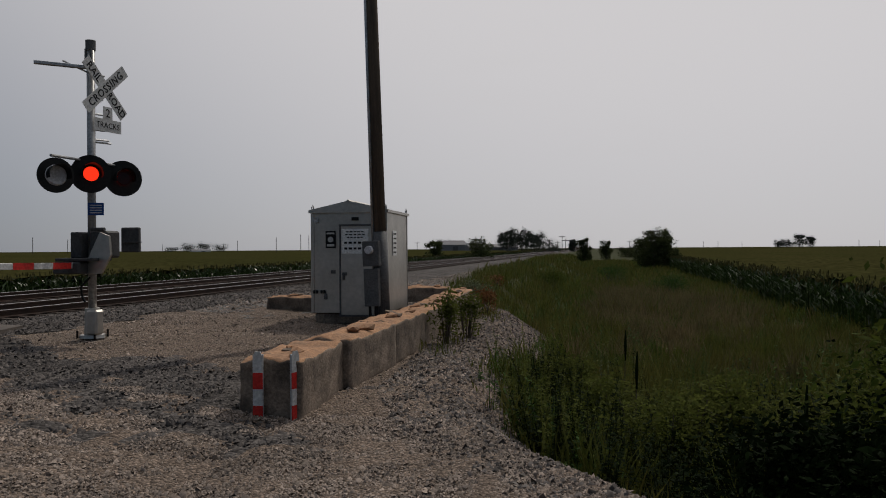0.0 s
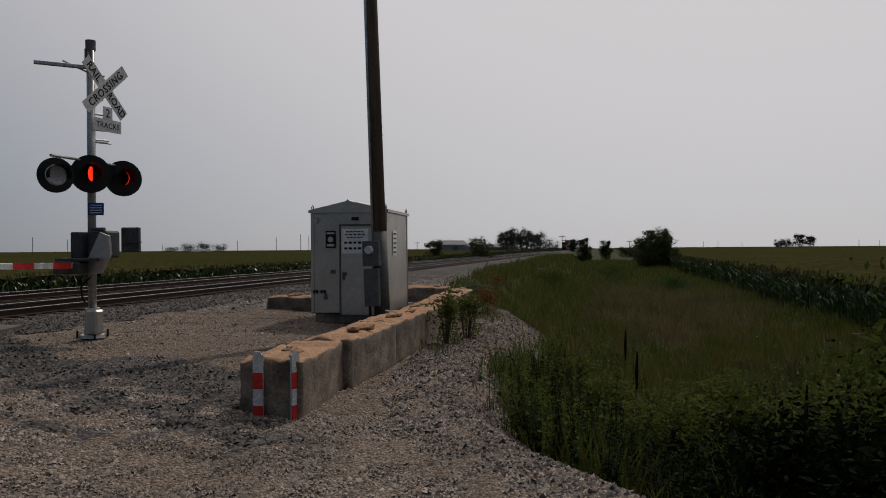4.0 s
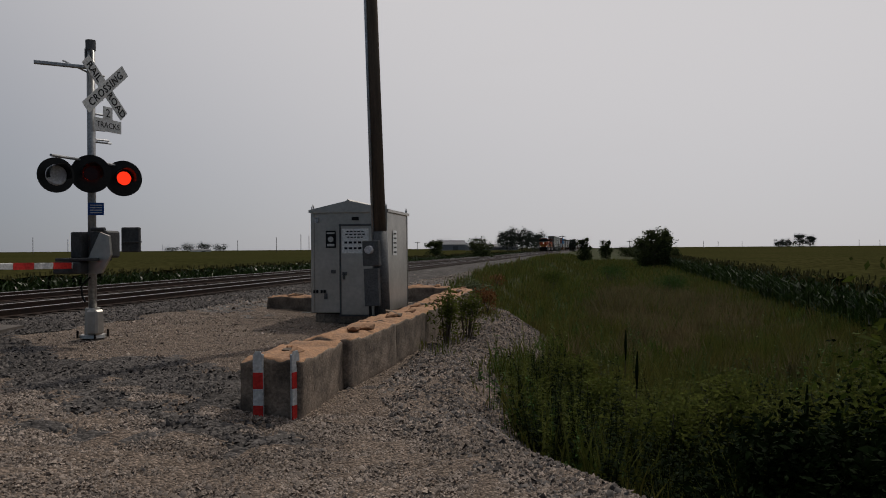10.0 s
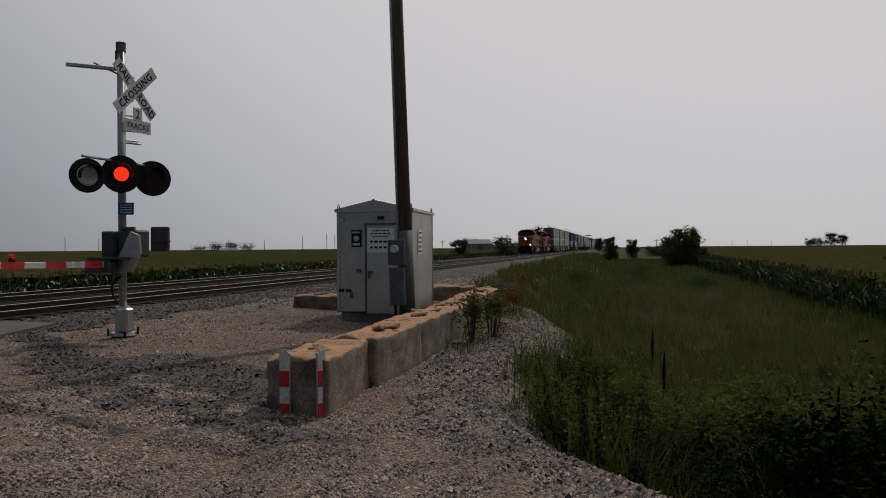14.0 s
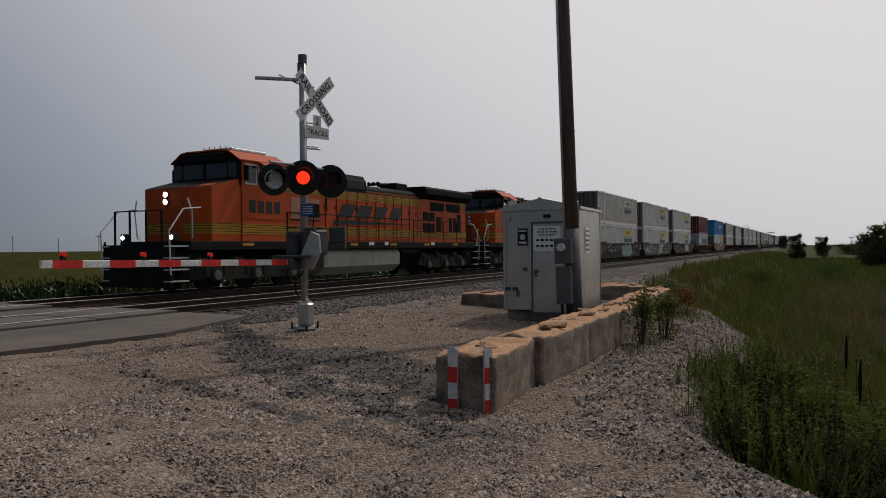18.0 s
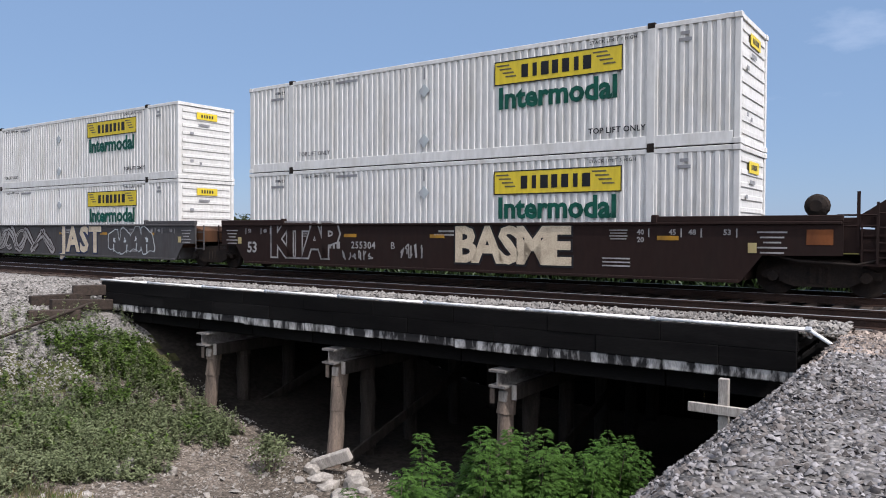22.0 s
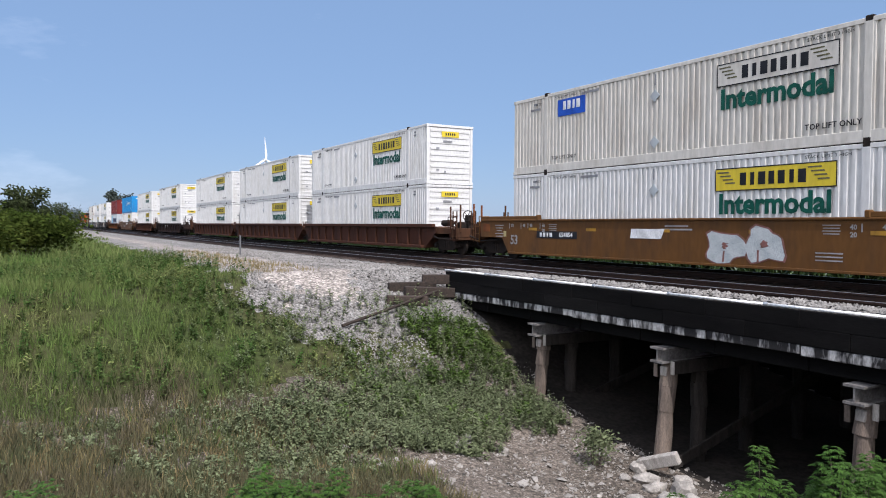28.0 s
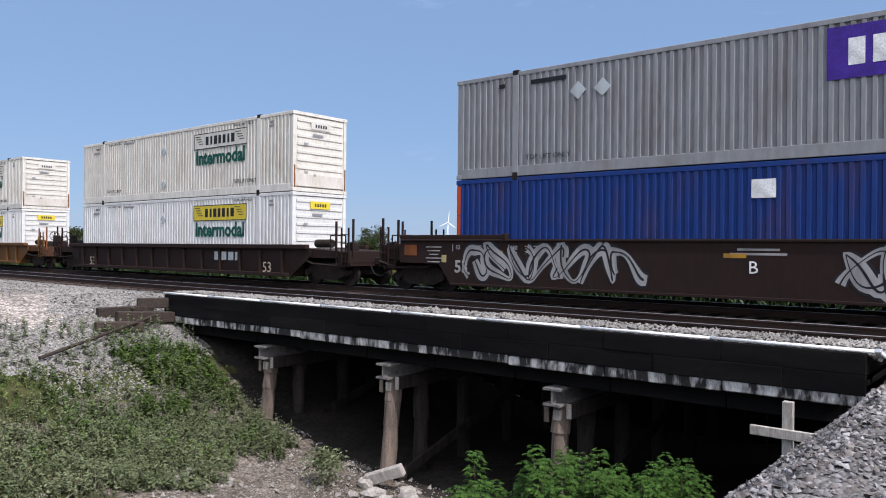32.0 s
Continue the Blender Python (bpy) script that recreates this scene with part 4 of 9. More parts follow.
part("counterweight", Shape().prism([(0.06, 1.05), (0.36, 1.07), (0.53, 1.36), (0.5, 1.66), (0.34, 1.72), (0.12, 1.3)], -0.26, -0.21), M["alu"], mech, "cast curved counterweight arm")
part("arm_clamp", Shape().box((-0.12, -0.24, 1.16), (0.5, 0.46, 0.2), bev=0.03).box((0.0, -0.2, 1.29), (0.66, 0.5, 0.05), bev=0.01), M["gate_grey"], mech)
part("cable", Shape().path([(0.02, -0.08, 1.0), (-0.1, -0.14, 0.85), (-0.1, -0.12, 0.7), (-0.06, -0.1, 0.6)], 0.018, n=6), M["black"], mech)
gate = part("gate_arm", Shape().box((0, -2.6, 0), (0.045, 4.7, 0.092), bev=0.006), M["white"], signal, "lowered red and white striped gate arm")
gate.matrix_basis = pose(-0.02, -0.1, 1.19, -0.9, 0, 1.5)
for k in range(6):
    part("stripe", Shape().box((0, -0.6 - 0.8 * k, 0), (0.052, 0.4, 0.099)), M["red"], gate)
for k, yy in enumerate((-2.2, -3.45, -4.65)):
    lamp = part("arm_lamp", Shape().box((0, yy, 0.075), (0.05, 0.07, 0.06), bev=0.008), M["black"], gate, "small red gate lamp")
    part("lens", Shape().tube((0.03, yy, 0.12), (-0.03, yy, 0.12), 0.032, n=14), M["red_dim"], lamp)


# ---- train ----
SPEED, PASS_T = 31.14, 17.6         # metres a second; the time at which the offsets below are places along the line
RUNNERS = []                         # (thing, offset along the train)


def paint(name, col, rust=0.25, col2=None, rough=0.5, stretch=(1, 1, 0.3), metal=0.0):
    c2 = col2 or tuple(0.55 * a + 0.45 * b * rust for a, b in zip(col, (0.12, 0.06, 0.035)))
    return mat(name, col, c2, rough=rough, metal=metal, scale=1.6, fine=9, grain=0.1, stretch=stretch, contrast=(0.48, 0.78), bump=0.06, bscale=14, vary=0.06, spec=0.07 if rough > 0.6 else 0.14)


T = {
    "orange": paint("loco_orange", (0.37, 0.054, 0.0068), 0.5, (0.27, 0.045, 0.0085)),
    "faded": paint("loco_faded_panel", (0.30, 0.15, 0.10), 0.5, (0.24, 0.13, 0.09)),
    "loco_yellow": paint("loco_yellow", (0.33, 0.175, 0.016), 0.5, (0.23, 0.115, 0.015)),
    "loco_black": paint("loco_dark", (0.0096, 0.0108, 0.0102), 0.3, (0.018, 0.0168, 0.0156), rough=0.75),
    "cream": paint("loco_cream", (0.41, 0.29, 0.125), 0.5),
    "tank": paint("tank_grey", (0.32, 0.305, 0.26), 0.6, (0.178, 0.162, 0.137)),
    "truck": paint("truck_grime", (0.04, 0.036, 0.031), 0.8, (0.085, 0.072, 0.058), rough=0.8),
    "glass": mat("cab_glass", (0.012, 0.016, 0.02), rough=0.1, bump=0, spec=0.35),
    "white": paint("container_white", (0.508, 0.503, 0.481), 0.9, (0.417, 0.4, 0.359)),
    "white_b": paint("container_offwhite", (0.5, 0.475, 0.42), 0.9, (0.36, 0.32, 0.265)),
    "grey": paint("container_grey", (0.201, 0.206, 0.211), 0.8),
    "blue": paint("container_blue", (0.0108, 0.0302, 0.13), 0.6),
    "sky_blue": paint("container_light_blue", (0.018, 0.19, 0.42), 0.6),
    "maroon": paint("container_maroon", (0.125, 0.021, 0.0195), 0.6),
    "pale_grey": paint("container_pale_grey", (0.357, 0.387, 0.395), 0.8),
    "well_brown": paint("well_brown", (0.0203, 0.0121, 0.0101), 0.9, (0.0187, 0.0133, 0.0113), rough=0.65),
    "well_rust": paint("well_rust", (0.05, 0.0205, 0.0125), 0.9, (0.026, 0.0155, 0.0118), rough=0.7),
    "well_orange": paint("well_orange", (0.1, 0.0455, 0.0125), 0.9, (0.06, 0.0315, 0.016), rough=0.6),
    "well_ochre": paint("well_ochre", (0.0936, 0.0374, 0.013), 0.9, (0.036, 0.0202, 0.0115), rough=0.65),
    "well_grey": paint("well_grey", (0.06, 0.0577, 0.0577), 0.9, (0.0525, 0.045, 0.0413), rough=0.65),
    "faded_green": mat("faded_green", (0.03, 0.062, 0.052), (0.0203, 0.0121, 0.0101), rough=0.6, scale=2.2, bump=0),
    "end_grime": paint("end_grime", (0.062, 0.03, 0.016), 0.9, (0.028, 0.017, 0.012), rough=0.75),
    "end_rust": paint("end_rust", (0.16, 0.058, 0.022), 0.9, (0.07, 0.03, 0.016), rough=0.7),
    "end_stain": paint("end_stain", (0.48, 0.45, 0.4), 0.9, (0.38, 0.32, 0.25), rough=0.7),
    # door colour holds both grime and the shade on the sunless front end
    "door_grime_shade": paint("door_grime_shade", (0.15, 0.135, 0.12), 0.9, (0.075, 0.06, 0.05), rough=0.7),
    "decal_grey": paint("decal_grey", (0.26, 0.25, 0.24), 0.6, (0.13, 0.12, 0.115)),
    "decal_tan": paint("decal_tan", (0.34, 0.28, 0.13), 0.5),
    "decal_ochre": paint("decal_ochre", (0.3, 0.16, 0.02), 0.5, (0.12, 0.07, 0.02)),
    "decal_yellow": paint("decal_yellow", (0.52, 0.4, 0.03), 0.4, (0.44, 0.34, 0.05)),
    "decal_amber": paint("decal_amber", (0.42, 0.19, 0.02), 0.4),
    "decal_grime": mat("decal_olive", (0.12, 0.11, 0.06), rough=0.6, bump=0),
    "decal_green": mat("decal_green", (0.006, 0.075, 0.05), rough=0.5, bump=0),
    "decal_black": mat("decal_black", (0.015, 0.015, 0.017), rough=0.5, bump=0),
    "decal_navy": mat("decal_navy", (0.015, 0.025, 0.07), rough=0.5, bump=0),
    "decal_blue": mat("decal_blue", (0.02, 0.08, 0.42), rough=0.5, bump=0),
    "decal_cyan": mat("decal_cyan", (0.08, 0.40, 0.62), rough=0.5, bump=0),
    "decal_white": mat("decal_white", (0.72, 0.72, 0.70), rough=0.5, bump=0),
    "decal_purple": mat("decal_purple", (0.05, 0.02, 0.22), rough=0.5, bump=0),
    "decal_red": mat("decal_red", (0.5, 0.03, 0.02), rough=0.5, bump=0),
    "spray_silver": mat("spray_silver", (0.42, 0.44, 0.43), (0.30, 0.33, 0.33), rough=0.45, scale=3, bump=0),
    "spray_mauve": mat("spray_mauve", (0.2, 0.09, 0.08), (0.12, 0.06, 0.04), rough=0.5, scale=3, bump=0),
    "spray_teal": mat("spray_teal", (0.17, 0.28, 0.26), (0.07, 0.13, 0.13), rough=0.5, scale=3, bump=0),
    "spray_olive": mat("spray_olive", (0.07, 0.12, 0.085), (0.12, 0.15, 0.10), rough=0.5, scale=3, bump=0),
    "spray_blue": mat("spray_blue", (0.05, 0.14, 0.36), (0.2, 0.3, 0.42), rough=0.5, scale=3, bump=0),
    "spray_orange": mat("spray_orange", (0.55, 0.2, 0.05), (0.6, 0.4, 0.1), rough=0.5, scale=3, bump=0),
    "spray_tan": mat("spray_tan", (0.50, 0.42, 0.30), (0.38, 0.31, 0.22), rough=0.5, scale=3, bump=0),
}
WHEEL = Shape().tube((-0.065, 0, 0), (0.065, 0, 0), 0.42, 0.42, n=24).tube((-0.075, 0, 0), (0.075, 0, 0), 0.3, 0.3, n=20).tube((-0.11, 0, 0), (0.11, 0, 0), 0.11, 0.11, n=14).mesh("wheel", M["iron"])
BIGWHEEL = Shape().tube((-0.065, 0, 0), (0.065, 0, 0), 0.53, 0.53, n=26).tube((-0.08, 0, 0), (0.08, 0, 0), 0.38, 0.38, n=20).tube((-0.12, 0, 0), (0.12, 0, 0), 0.13, 0.13, n=14).mesh("wheel", M["iron"])


def freight_truck_mesh():
    sh = Shape()
    for s in (-1, 1):
        x = s * 0.98
        sh.prism([(-1.15, 0.52), (-0.85, 0.62), (-0.55, 0.78), (0.55, 0.78), (0.85, 0.62), (1.15, 0.52), (1.15, 0.38), (0.9, 0.36), (0.5, 0.2), (-0.5, 0.2), (-0.9, 0.36), (-1.15, 0.38)], x - 0.07, x + 0.07, axis="x")
        for y in (-0.89, 0.89):
            sh.tube((x + s * 0.04, y, 0.42), (x + s * 0.2, y, 0.42), 0.13, 0.11, n=12)
        for y in (-0.17, 0.0, 0.17):
            sh.tube((x + s * 0.02, y, 0.28), (x + s * 0.02, y, 0.62), 0.075, n=8)
    sh.box((0, 0, 0.58), (1.9, 0.34, 0.26), bev=0.03).box((0, 0, 0.62), (1.2, 2.3, 0.5), bev=0.05)
    for y in (-0.89, 0.89):
        sh.tube((-0.7, y, 0.42), (0.7, y, 0.42), 0.075, n=8)
    return sh.mesh("truck_frame", M["iron"])


FREIGHT_TRUCK = freight_truck_mesh()


def freight_truck(parent, y):
    t = part("truck", FREIGHT_TRUCK, None, parent)
    t.matrix_basis = pose(0, y, 0)
    for dy in (-0.89, 0.89):
        for x in (-0.75, 0.75):
            w = part("wheel", WHEEL, None, t)
            w.matrix_basis = pose(x, dy, 0.42)


def side_wall(L, h, n_rib, depth=0.04, lo=0.28, hi=0.12):
    """One corrugated wall in the plane x = 0, waves into -x; y is along, z up."""
    sh = Shape()
    y0, p = -L / 2 + 0.12, (L - 0.24) / n_rib
    vs, fs = [], []
    for k in range(n_rib):
        for u, d in ((0.0, 0), (0.4, 0), (0.51, 1), (0.89, 1)):
            yy = y0 + (k + u) * p
            vs += [(-depth * d, yy, lo), (-depth * d, yy, h - hi)]
    vs += [(0, -y0, lo), (0, -y0, h - hi)]
    for i in range(len(vs) // 2 - 1):
        fs.append((2 * i, 2 * i + 2, 2 * i + 3, 2 * i + 1))
    return sh.add(vs, fs)


CMESH = {}


def container_meshes(L, h, n_rib):
    key = (L, h, n_rib)
    if key in CMESH:
        return CMESH[key]
    W = 2.59 if L > 13 else 2.438
    d = {"W": W}
    d["side"] = side_wall(L, h, n_rib)
    d["frame"] = Shape()
    for s in (-1, 1):
        d["frame"].box((s * (W / 2 - 0.03), 0, 0.15), (0.07, L - 0.3, 0.28), bev=0.01)
        d["frame"].box((s * (W / 2 - 0.025), 0, h - 0.06), (0.06, L - 0.3, 0.12), bev=0.01)
        d["frame"].box((0, s * (L / 2 - 0.05), 0.07), (W - 0.3, 0.1, 0.14), bev=0.01)
        d["frame"].box((0, s * (L / 2 - 0.05), h - 0.06), (W - 0.3, 0.1, 0.12), bev=0.01)
    d["floor"] = Shape().box((0, 0, 0.1), (W - 0.14, L - 0.2, 0.08))
    d["post"] = Shape().box((0, 0, h / 2), (0.14, 0.14, h - 0.2), bev=0.012)
    d["liftpost"] = Shape().box((0, 0, h / 2), (0.05, 0.2, h - 0.2), bev=0.01)
    d["casting"] = Shape().box((0, 0, 0), (0.17, 0.18, 0.13), bev=0.012)
    d["lug"] = Shape().box((0, 0, 0), (0.16, 0.2, 0.14), bev=0.02)
    roof = Shape()
    n = int(L / 0.33)
    vs, fs = [], []
    for k in range(n + 1):
        yy = -L / 2 + 0.1 + (L - 0.2) * k / n
        zz = h - 0.02 - (0.02 if k % 2 else 0)
        vs += [(-W / 2 + 0.05, yy, zz), (W / 2 - 0.05, yy, zz)]
        if k:
            fs.append((2 * k - 2, 2 * k - 1, 2 * k + 1, 2 * k))
    d["roof"] = roof.add(vs, fs)
    # the end towards the front has doors with bars, the other flat ribs
    d["end_ribs"] = Shape().box((0, 0, h / 2), (W - 0.24, 0.04, h - 0.26))
    d["rib"] = Shape().box((0, 0.03, 0), (W - 0.4, 0.035, 0.12), bev=0.012)
    d["end_corr"] = Shape()
    m = 8
    vs, fs = [], []
    for k in range(m):
        for u, q in ((0, 0), (0.4, 0), (0.5, 1), (0.9, 1)):
            xx = -W / 2 + 0.13 + (W - 0.26) * (k + u) / m
            vs += [(xx, -0.04 * q, 0.14), (xx, -0.04 * q, h - 0.12)]
    vs += [(W / 2 - 0.13, 0, 0.14), (W / 2 - 0.13, 0, h - 0.12)]
    d["end_corr"].add(vs, [(2 * i, 2 * i + 2, 2 * i + 3, 2 * i + 1) for i in range(len(vs) // 2 - 1)])
    d["door"] = Shape().box((0, 0, h / 2), (W / 2 - 0.16, 0.05, h - 0.28), bev=0.01)
    for k in range(5):
        d["door"].box((0, -0.03, 0.35 + k * (h - 0.7) / 4), (W / 2 - 0.3, 0.03, 0.3), bev=0.015)
    d["bar"] = Shape().tube((0, 0, 0.15), (0, 0, h - 0.14), 0.022, n=6).box((0.08, -0.02, 1.0), (0.3, 0.03, 0.05))
    out = {k: (v.mesh(k, [T["white"]]) if isinstance(v, Shape) else v) for k, v in d.items()}
    CMESH[key] = out
    return out


TINTED = {}


def tint(me, material):
    """The same mesh in another paint."""
    key = (me.name, material.name)
    if key not in TINTED:
        c = me.copy()
        c.materials.clear()
        c.materials.append(material)
        TINTED[key] = c
    return TINTED[key]


def flat_panel(name, parent, x, y, z, w, h, material, label="", t=0.006):
    key = (name, w, h, material.name)
    if key not in TINTED:
        TINTED[key] = Shape().box((0, 0, 0), (t, w, h)).mesh(name, material)
    o = part(name, TINTED[key], None, parent, label)
    o.matrix_basis = pose(x, y, z)
    return o


def flat_shape(name, parent, x, y, z, outline, material, label="", t=0.004):
    o = part(name, Shape().prism(outline, 0, t, axis="x"), material, parent, label)
    o.matrix_basis = pose(x, y, z)
    return o


SIDE_TEXT = lambda x, y, z: pose(x, y, z, 90, 0, 90)


def brand_bars(parent, x, y, z, w, h, material, n=6):
    """A brand name as plain bars of its size."""
    for k in range(n):
        flat_panel("brand_bar", parent, x, y - w / 2 + w * (k + 0.5) / n, z, w / n * (0.58, 0.74, 0.42, 0.66)[(k * 3 + n) % 4], h, material)


def container(paint_name, L=16.15, h=2.896, n_rib=78, deco="", label="", bare=False):
    d = container_meshes(L, h, n_rib)
    W, p = d["W"], T[paint_name]
    ob = thing("shipping_container", label, "shipping container", "containers stacked on the train")
    for s in (1, -1):
        o = part("side_wall", tint(d["side"], p), None, ob)
        o.matrix_basis = pose(s * W / 2, 0, 0, 0, 0, 0 if s > 0 else 180)
    part("frame", tint(d["frame"], p), None, ob)
    part("roof", tint(d["roof"], p), None, ob)
    part("floor", tint(d["floor"], T["well_brown"]), None, ob)
    for sx in (-1, 1):
        for sy in (-1, 1):
            o = part("corner_post", tint(d["post"], p), None, ob)
            o.matrix_basis = pose(sx * (W / 2 - 0.07), sy * (L / 2 - 0.07), 0)
            for z in (() if bare else (0.065, h - 0.065)):
                c = part("corner_casting", tint(d["casting"], p), None, o)
                c.matrix_basis = pose(sx * 0.004, sy * 0.004, z)
    if L > 13 and not bare:
        for sx in (-1, 1):
            for sy in (-1, 1):
                o = part("lift_post", tint(d["liftpost"], p), None, ob)
                o.matrix_basis = pose(sx * (W / 2 - 0.015), sy * 6.05, 0)
                for z in (0.06, h - 0.02):
                    c = part("lift_casting", tint(d["lug"], M["iron"]), None, o)
                    c.matrix_basis = pose(-sx * 0.05, 0, z)
    rear = part("end_wall", tint(d["end_ribs" if L > 13 else "end_corr"], p), None, ob)
    rear.matrix_basis = pose(0, L / 2 - 0.06, 0)
    if L > 13 and not bare:
        for k in range(9):
            o = part("end_rib", tint(d["rib"], p), None, rear)
            o.matrix_basis = pose(0, 0, 0.3 + k * (h - 0.6) / 8)
    for s in (-1, 1):
        o = part("door", tint(d["door"], T["door_grime_shade"] if paint_name.startswith("white") else p), None, ob)
        o.matrix_basis = pose(s * (W / 4 - 0.03), -L / 2 + 0.06, 0)
        for q in (() if bare else (-0.3, 0.25)):
            b = part("lock_bar", tint(d["bar"], M["iron"] if paint_name.startswith("white") else M["galv"]), None, o)
            b.matrix_basis = pose(q, -0.07, 0)
    x = W / 2 + 0.006
    if bare and deco:
        flat_panel("brand_panel", ob, x, 3.2, h - 0.52, 3.85, 0.66, T["decal_yellow"], "yellow name panel")
        flat_panel("brand_bar", ob, x, 3.2, h - 1.2, 3.5, 0.45, T["decal_green"])
    elif deco.startswith("hunt"):
        plain = "p" in deco[4:]
        pm = p if plain else T["decal_yellow"]
        panel = flat_panel("brand_panel", ob, x, 3.55, h - 0.66, 3.6, 0.62, pm, "yellow name panel" if not plain else "outlined name panel")
        brand_bars(panel, 0.006, 0.0, 0.0, 2.05, 0.34, T["decal_black"], 7)
        for sg in (-1, 1):
            for j in range(4):
                flat_shape("brand_mark", panel, 0.004, sg * 1.38, 0.0, [(-0.36 + 0.09 * j, 0.22 - 0.1 * j), (0.02 + 0.07 * j, 0.22 - 0.1 * j), (0.04 + 0.07 * j, 0.18 - 0.1 * j), (-0.34 + 0.09 * j, 0.18 - 0.1 * j)], T["decal_grime"])
        for z in (-0.33, 0.33):
            flat_panel("brand_line", panel, 0.004, 0, z * 0.92, 3.6, 0.028, T["decal_black"])
        for yy in (-1.79, 1.79):
            flat_panel("brand_line", panel, 0.005, yy, 0, 0.025, 0.62, T["decal_black"])
        lettering("Intermodal", 0.77, T["decal_green" if not plain or "g" in deco else "decal_black"], ob, SIDE_TEXT(x + 0.004, 3.55, h - 1.36), "green word Intermodal" if not plain or "g" in deco else "black word Intermodal", 0.99, thick=0.026)
        lettering("TOP LIFT ONLY", 0.2, T["decal_black"], ob, SIDE_TEXT(x + 0.004, 5.2, 0.5), spread=1.05, thick=0.003)
        lettering("TOP LIFT ONLY", 0.19, T["decal_black"], ob, SIDE_TEXT(x + 0.004, -5.0, 0.5), spread=1.05)
        lettering("STACK LIMIT 3 HIGH", 0.12, T["decal_black"], ob, SIDE_TEXT(x + 0.004, 5.1, h - 0.22), spread=1.1)
        lettering("STACK LIMIT 3 HIGH", 0.12, T["decal_black"], ob, SIDE_TEXT(x + 0.004, -4.9, h - 0.22), spread=1.1)
        lettering("WTP", 0.15, T["decal_black"], ob, SIDE_TEXT(x + 0.004, -6.5, h - 0.32), spread=1.1)
        for yy, zz, ww in ((6.85, h - 0.3, 0.2), (6.85, h - 0.45, 0.3), (-6.7, h - 0.3, 0.2), (-6.7, h - 0.5, 0.6), (-3.6, h - 0.25, 0.9)):
            flat_panel("text_bar", ob, x, yy, zz, ww, 0.08, T["grey"])
        flat_panel("lift_mark", ob, x, -0.6, h - 0.35, 0.05, 0.34, T["grey"])
        for zz in (0.62, h - 0.85):
            flat_shape("placard_holder", ob, x, -0.6, zz, [(-0.2, 0), (0, -0.2), (0.2, 0), (0, 0.2)], T["pale_grey"], "bare diamond placard holder", t=0.014)
        if plain:
            part("end_sill", Shape().box((0, L / 2 + 0.012, 0.42), (2.34, 0.016, 0.46), bev=0.006), T["end_stain"], ob, "rust-stained lower end plate")
            for sg in (-1, 1):
                part("corner_stain", Shape().box((sg * 1.22, L / 2 + 0.004, 0.5), (0.06, 0.02, 0.9), bev=0.006), T["end_rust"], ob, "rusted foot of the corner post")
        ep = part("end_panel", Shape().box((0, 0, 0), (0.95, 0.01, 0.27)), T["decal_yellow"] if not plain else p, ob, "name panel on the end")
        ep.matrix_basis = pose(0, L / 2 + 0.012, h - 0.45)
        bars = Shape()
        for k in range(5):
            bars.box((-0.24 + 0.12 * k, 0.008, 0.0), (0.07, 0.006, 0.12))
        part("brand_bar", bars, T["decal_black"], ep)
        for bx, bz, bw in ((0.15, h - 0.8, 0.5), (0.7, h - 1.15, 0.18), (0.7, 0.7, 0.14), (0.3, 0.62, 0.1)):
            part("end_mark", Shape().box((bx, L / 2 + 0.02, bz), (bw, 0.008, 0.09)), T["grey"], ob)
    if "u" in deco[4:]:
        flat_panel("brand_panel", ob, x, -4.6, h - 0.62, 1.5, 0.6, T["decal_blue"], "blue name panel")
        brand_bars(ob, x + 0.006, -4.6, h - 0.55, 1.0, 0.3, T["decal_white"], 4)
    if deco == "star":
        flat_panel("brand_panel", ob, x, -3.9, 1.75, 1.7, 1.5, T["decal_cyan"], "light blue square with a white star")
        pts = []
        for k in range(14):
            r = 0.62 if k % 2 == 0 else 0.27
            pts.append((r * math.sin(math.pi * k / 7), r * math.cos(math.pi * k / 7)))
        flat_shape("star", ob, x + 0.006, -3.9, 1.75, pts, T["decal_white"], "white seven-pointed star")
        for k in range(6):
            flat_panel("brand_block", ob, x, -1.5 + 1.12 * k, 1.6, 0.98, 0.86, T["decal_navy"], "dark blue block in place of a letter")
    if deco == "cai":
        flat_shape("brand_ring", ob, x, 0.2, 1.7, [(0.5 * math.cos(a), 0.5 * math.sin(a)) for a in np.linspace(0, 6.283, 7)[:-1]], T["decal_white"], "white hexagon mark")
        flat_shape("brand_ring", ob, x + 0.004, 0.2, 1.7, [(0.3 * math.cos(a), 0.3 * math.sin(a)) for a in np.linspace(0, 6.283, 7)[:-1]], p)
        brand_bars(ob, x, 3.0, 1.7, 4.2, 0.36, T["decal_white"], 9)
        lettering("53'", 0.42, T["decal_white"], ob, SIDE_TEXT(x + 0.004, 6.9, 0.5))
        o = part("brand_bar", Shape().box((0, 0, 0), (1.2, 0.008, 0.14)), T["decal_white"], ob)
        o.matrix_basis = pose(0.1, L / 2 + 0.02, h - 0.4)
        o = part("end_mark", Shape().box((0, 0, 0), (0.4, 0.008, 0.3)), T["decal_white"], ob)
        o.matrix_basis = pose(0.1, L / 2 + 0.02, 0.8)
    if deco == "tex":
        for k in range(3):
            flat_panel("brand_bar", ob, x, -L / 2 + 0.75, h - 0.45 - 0.3 * k, 0.22, 0.2, T["decal_white"])
        for k in range(6):
            flat_panel("text_bar", ob, x, L / 2 - 1.0, h - 0.5 - 0.3 * k, 0.14, 0.16, T["grey"])
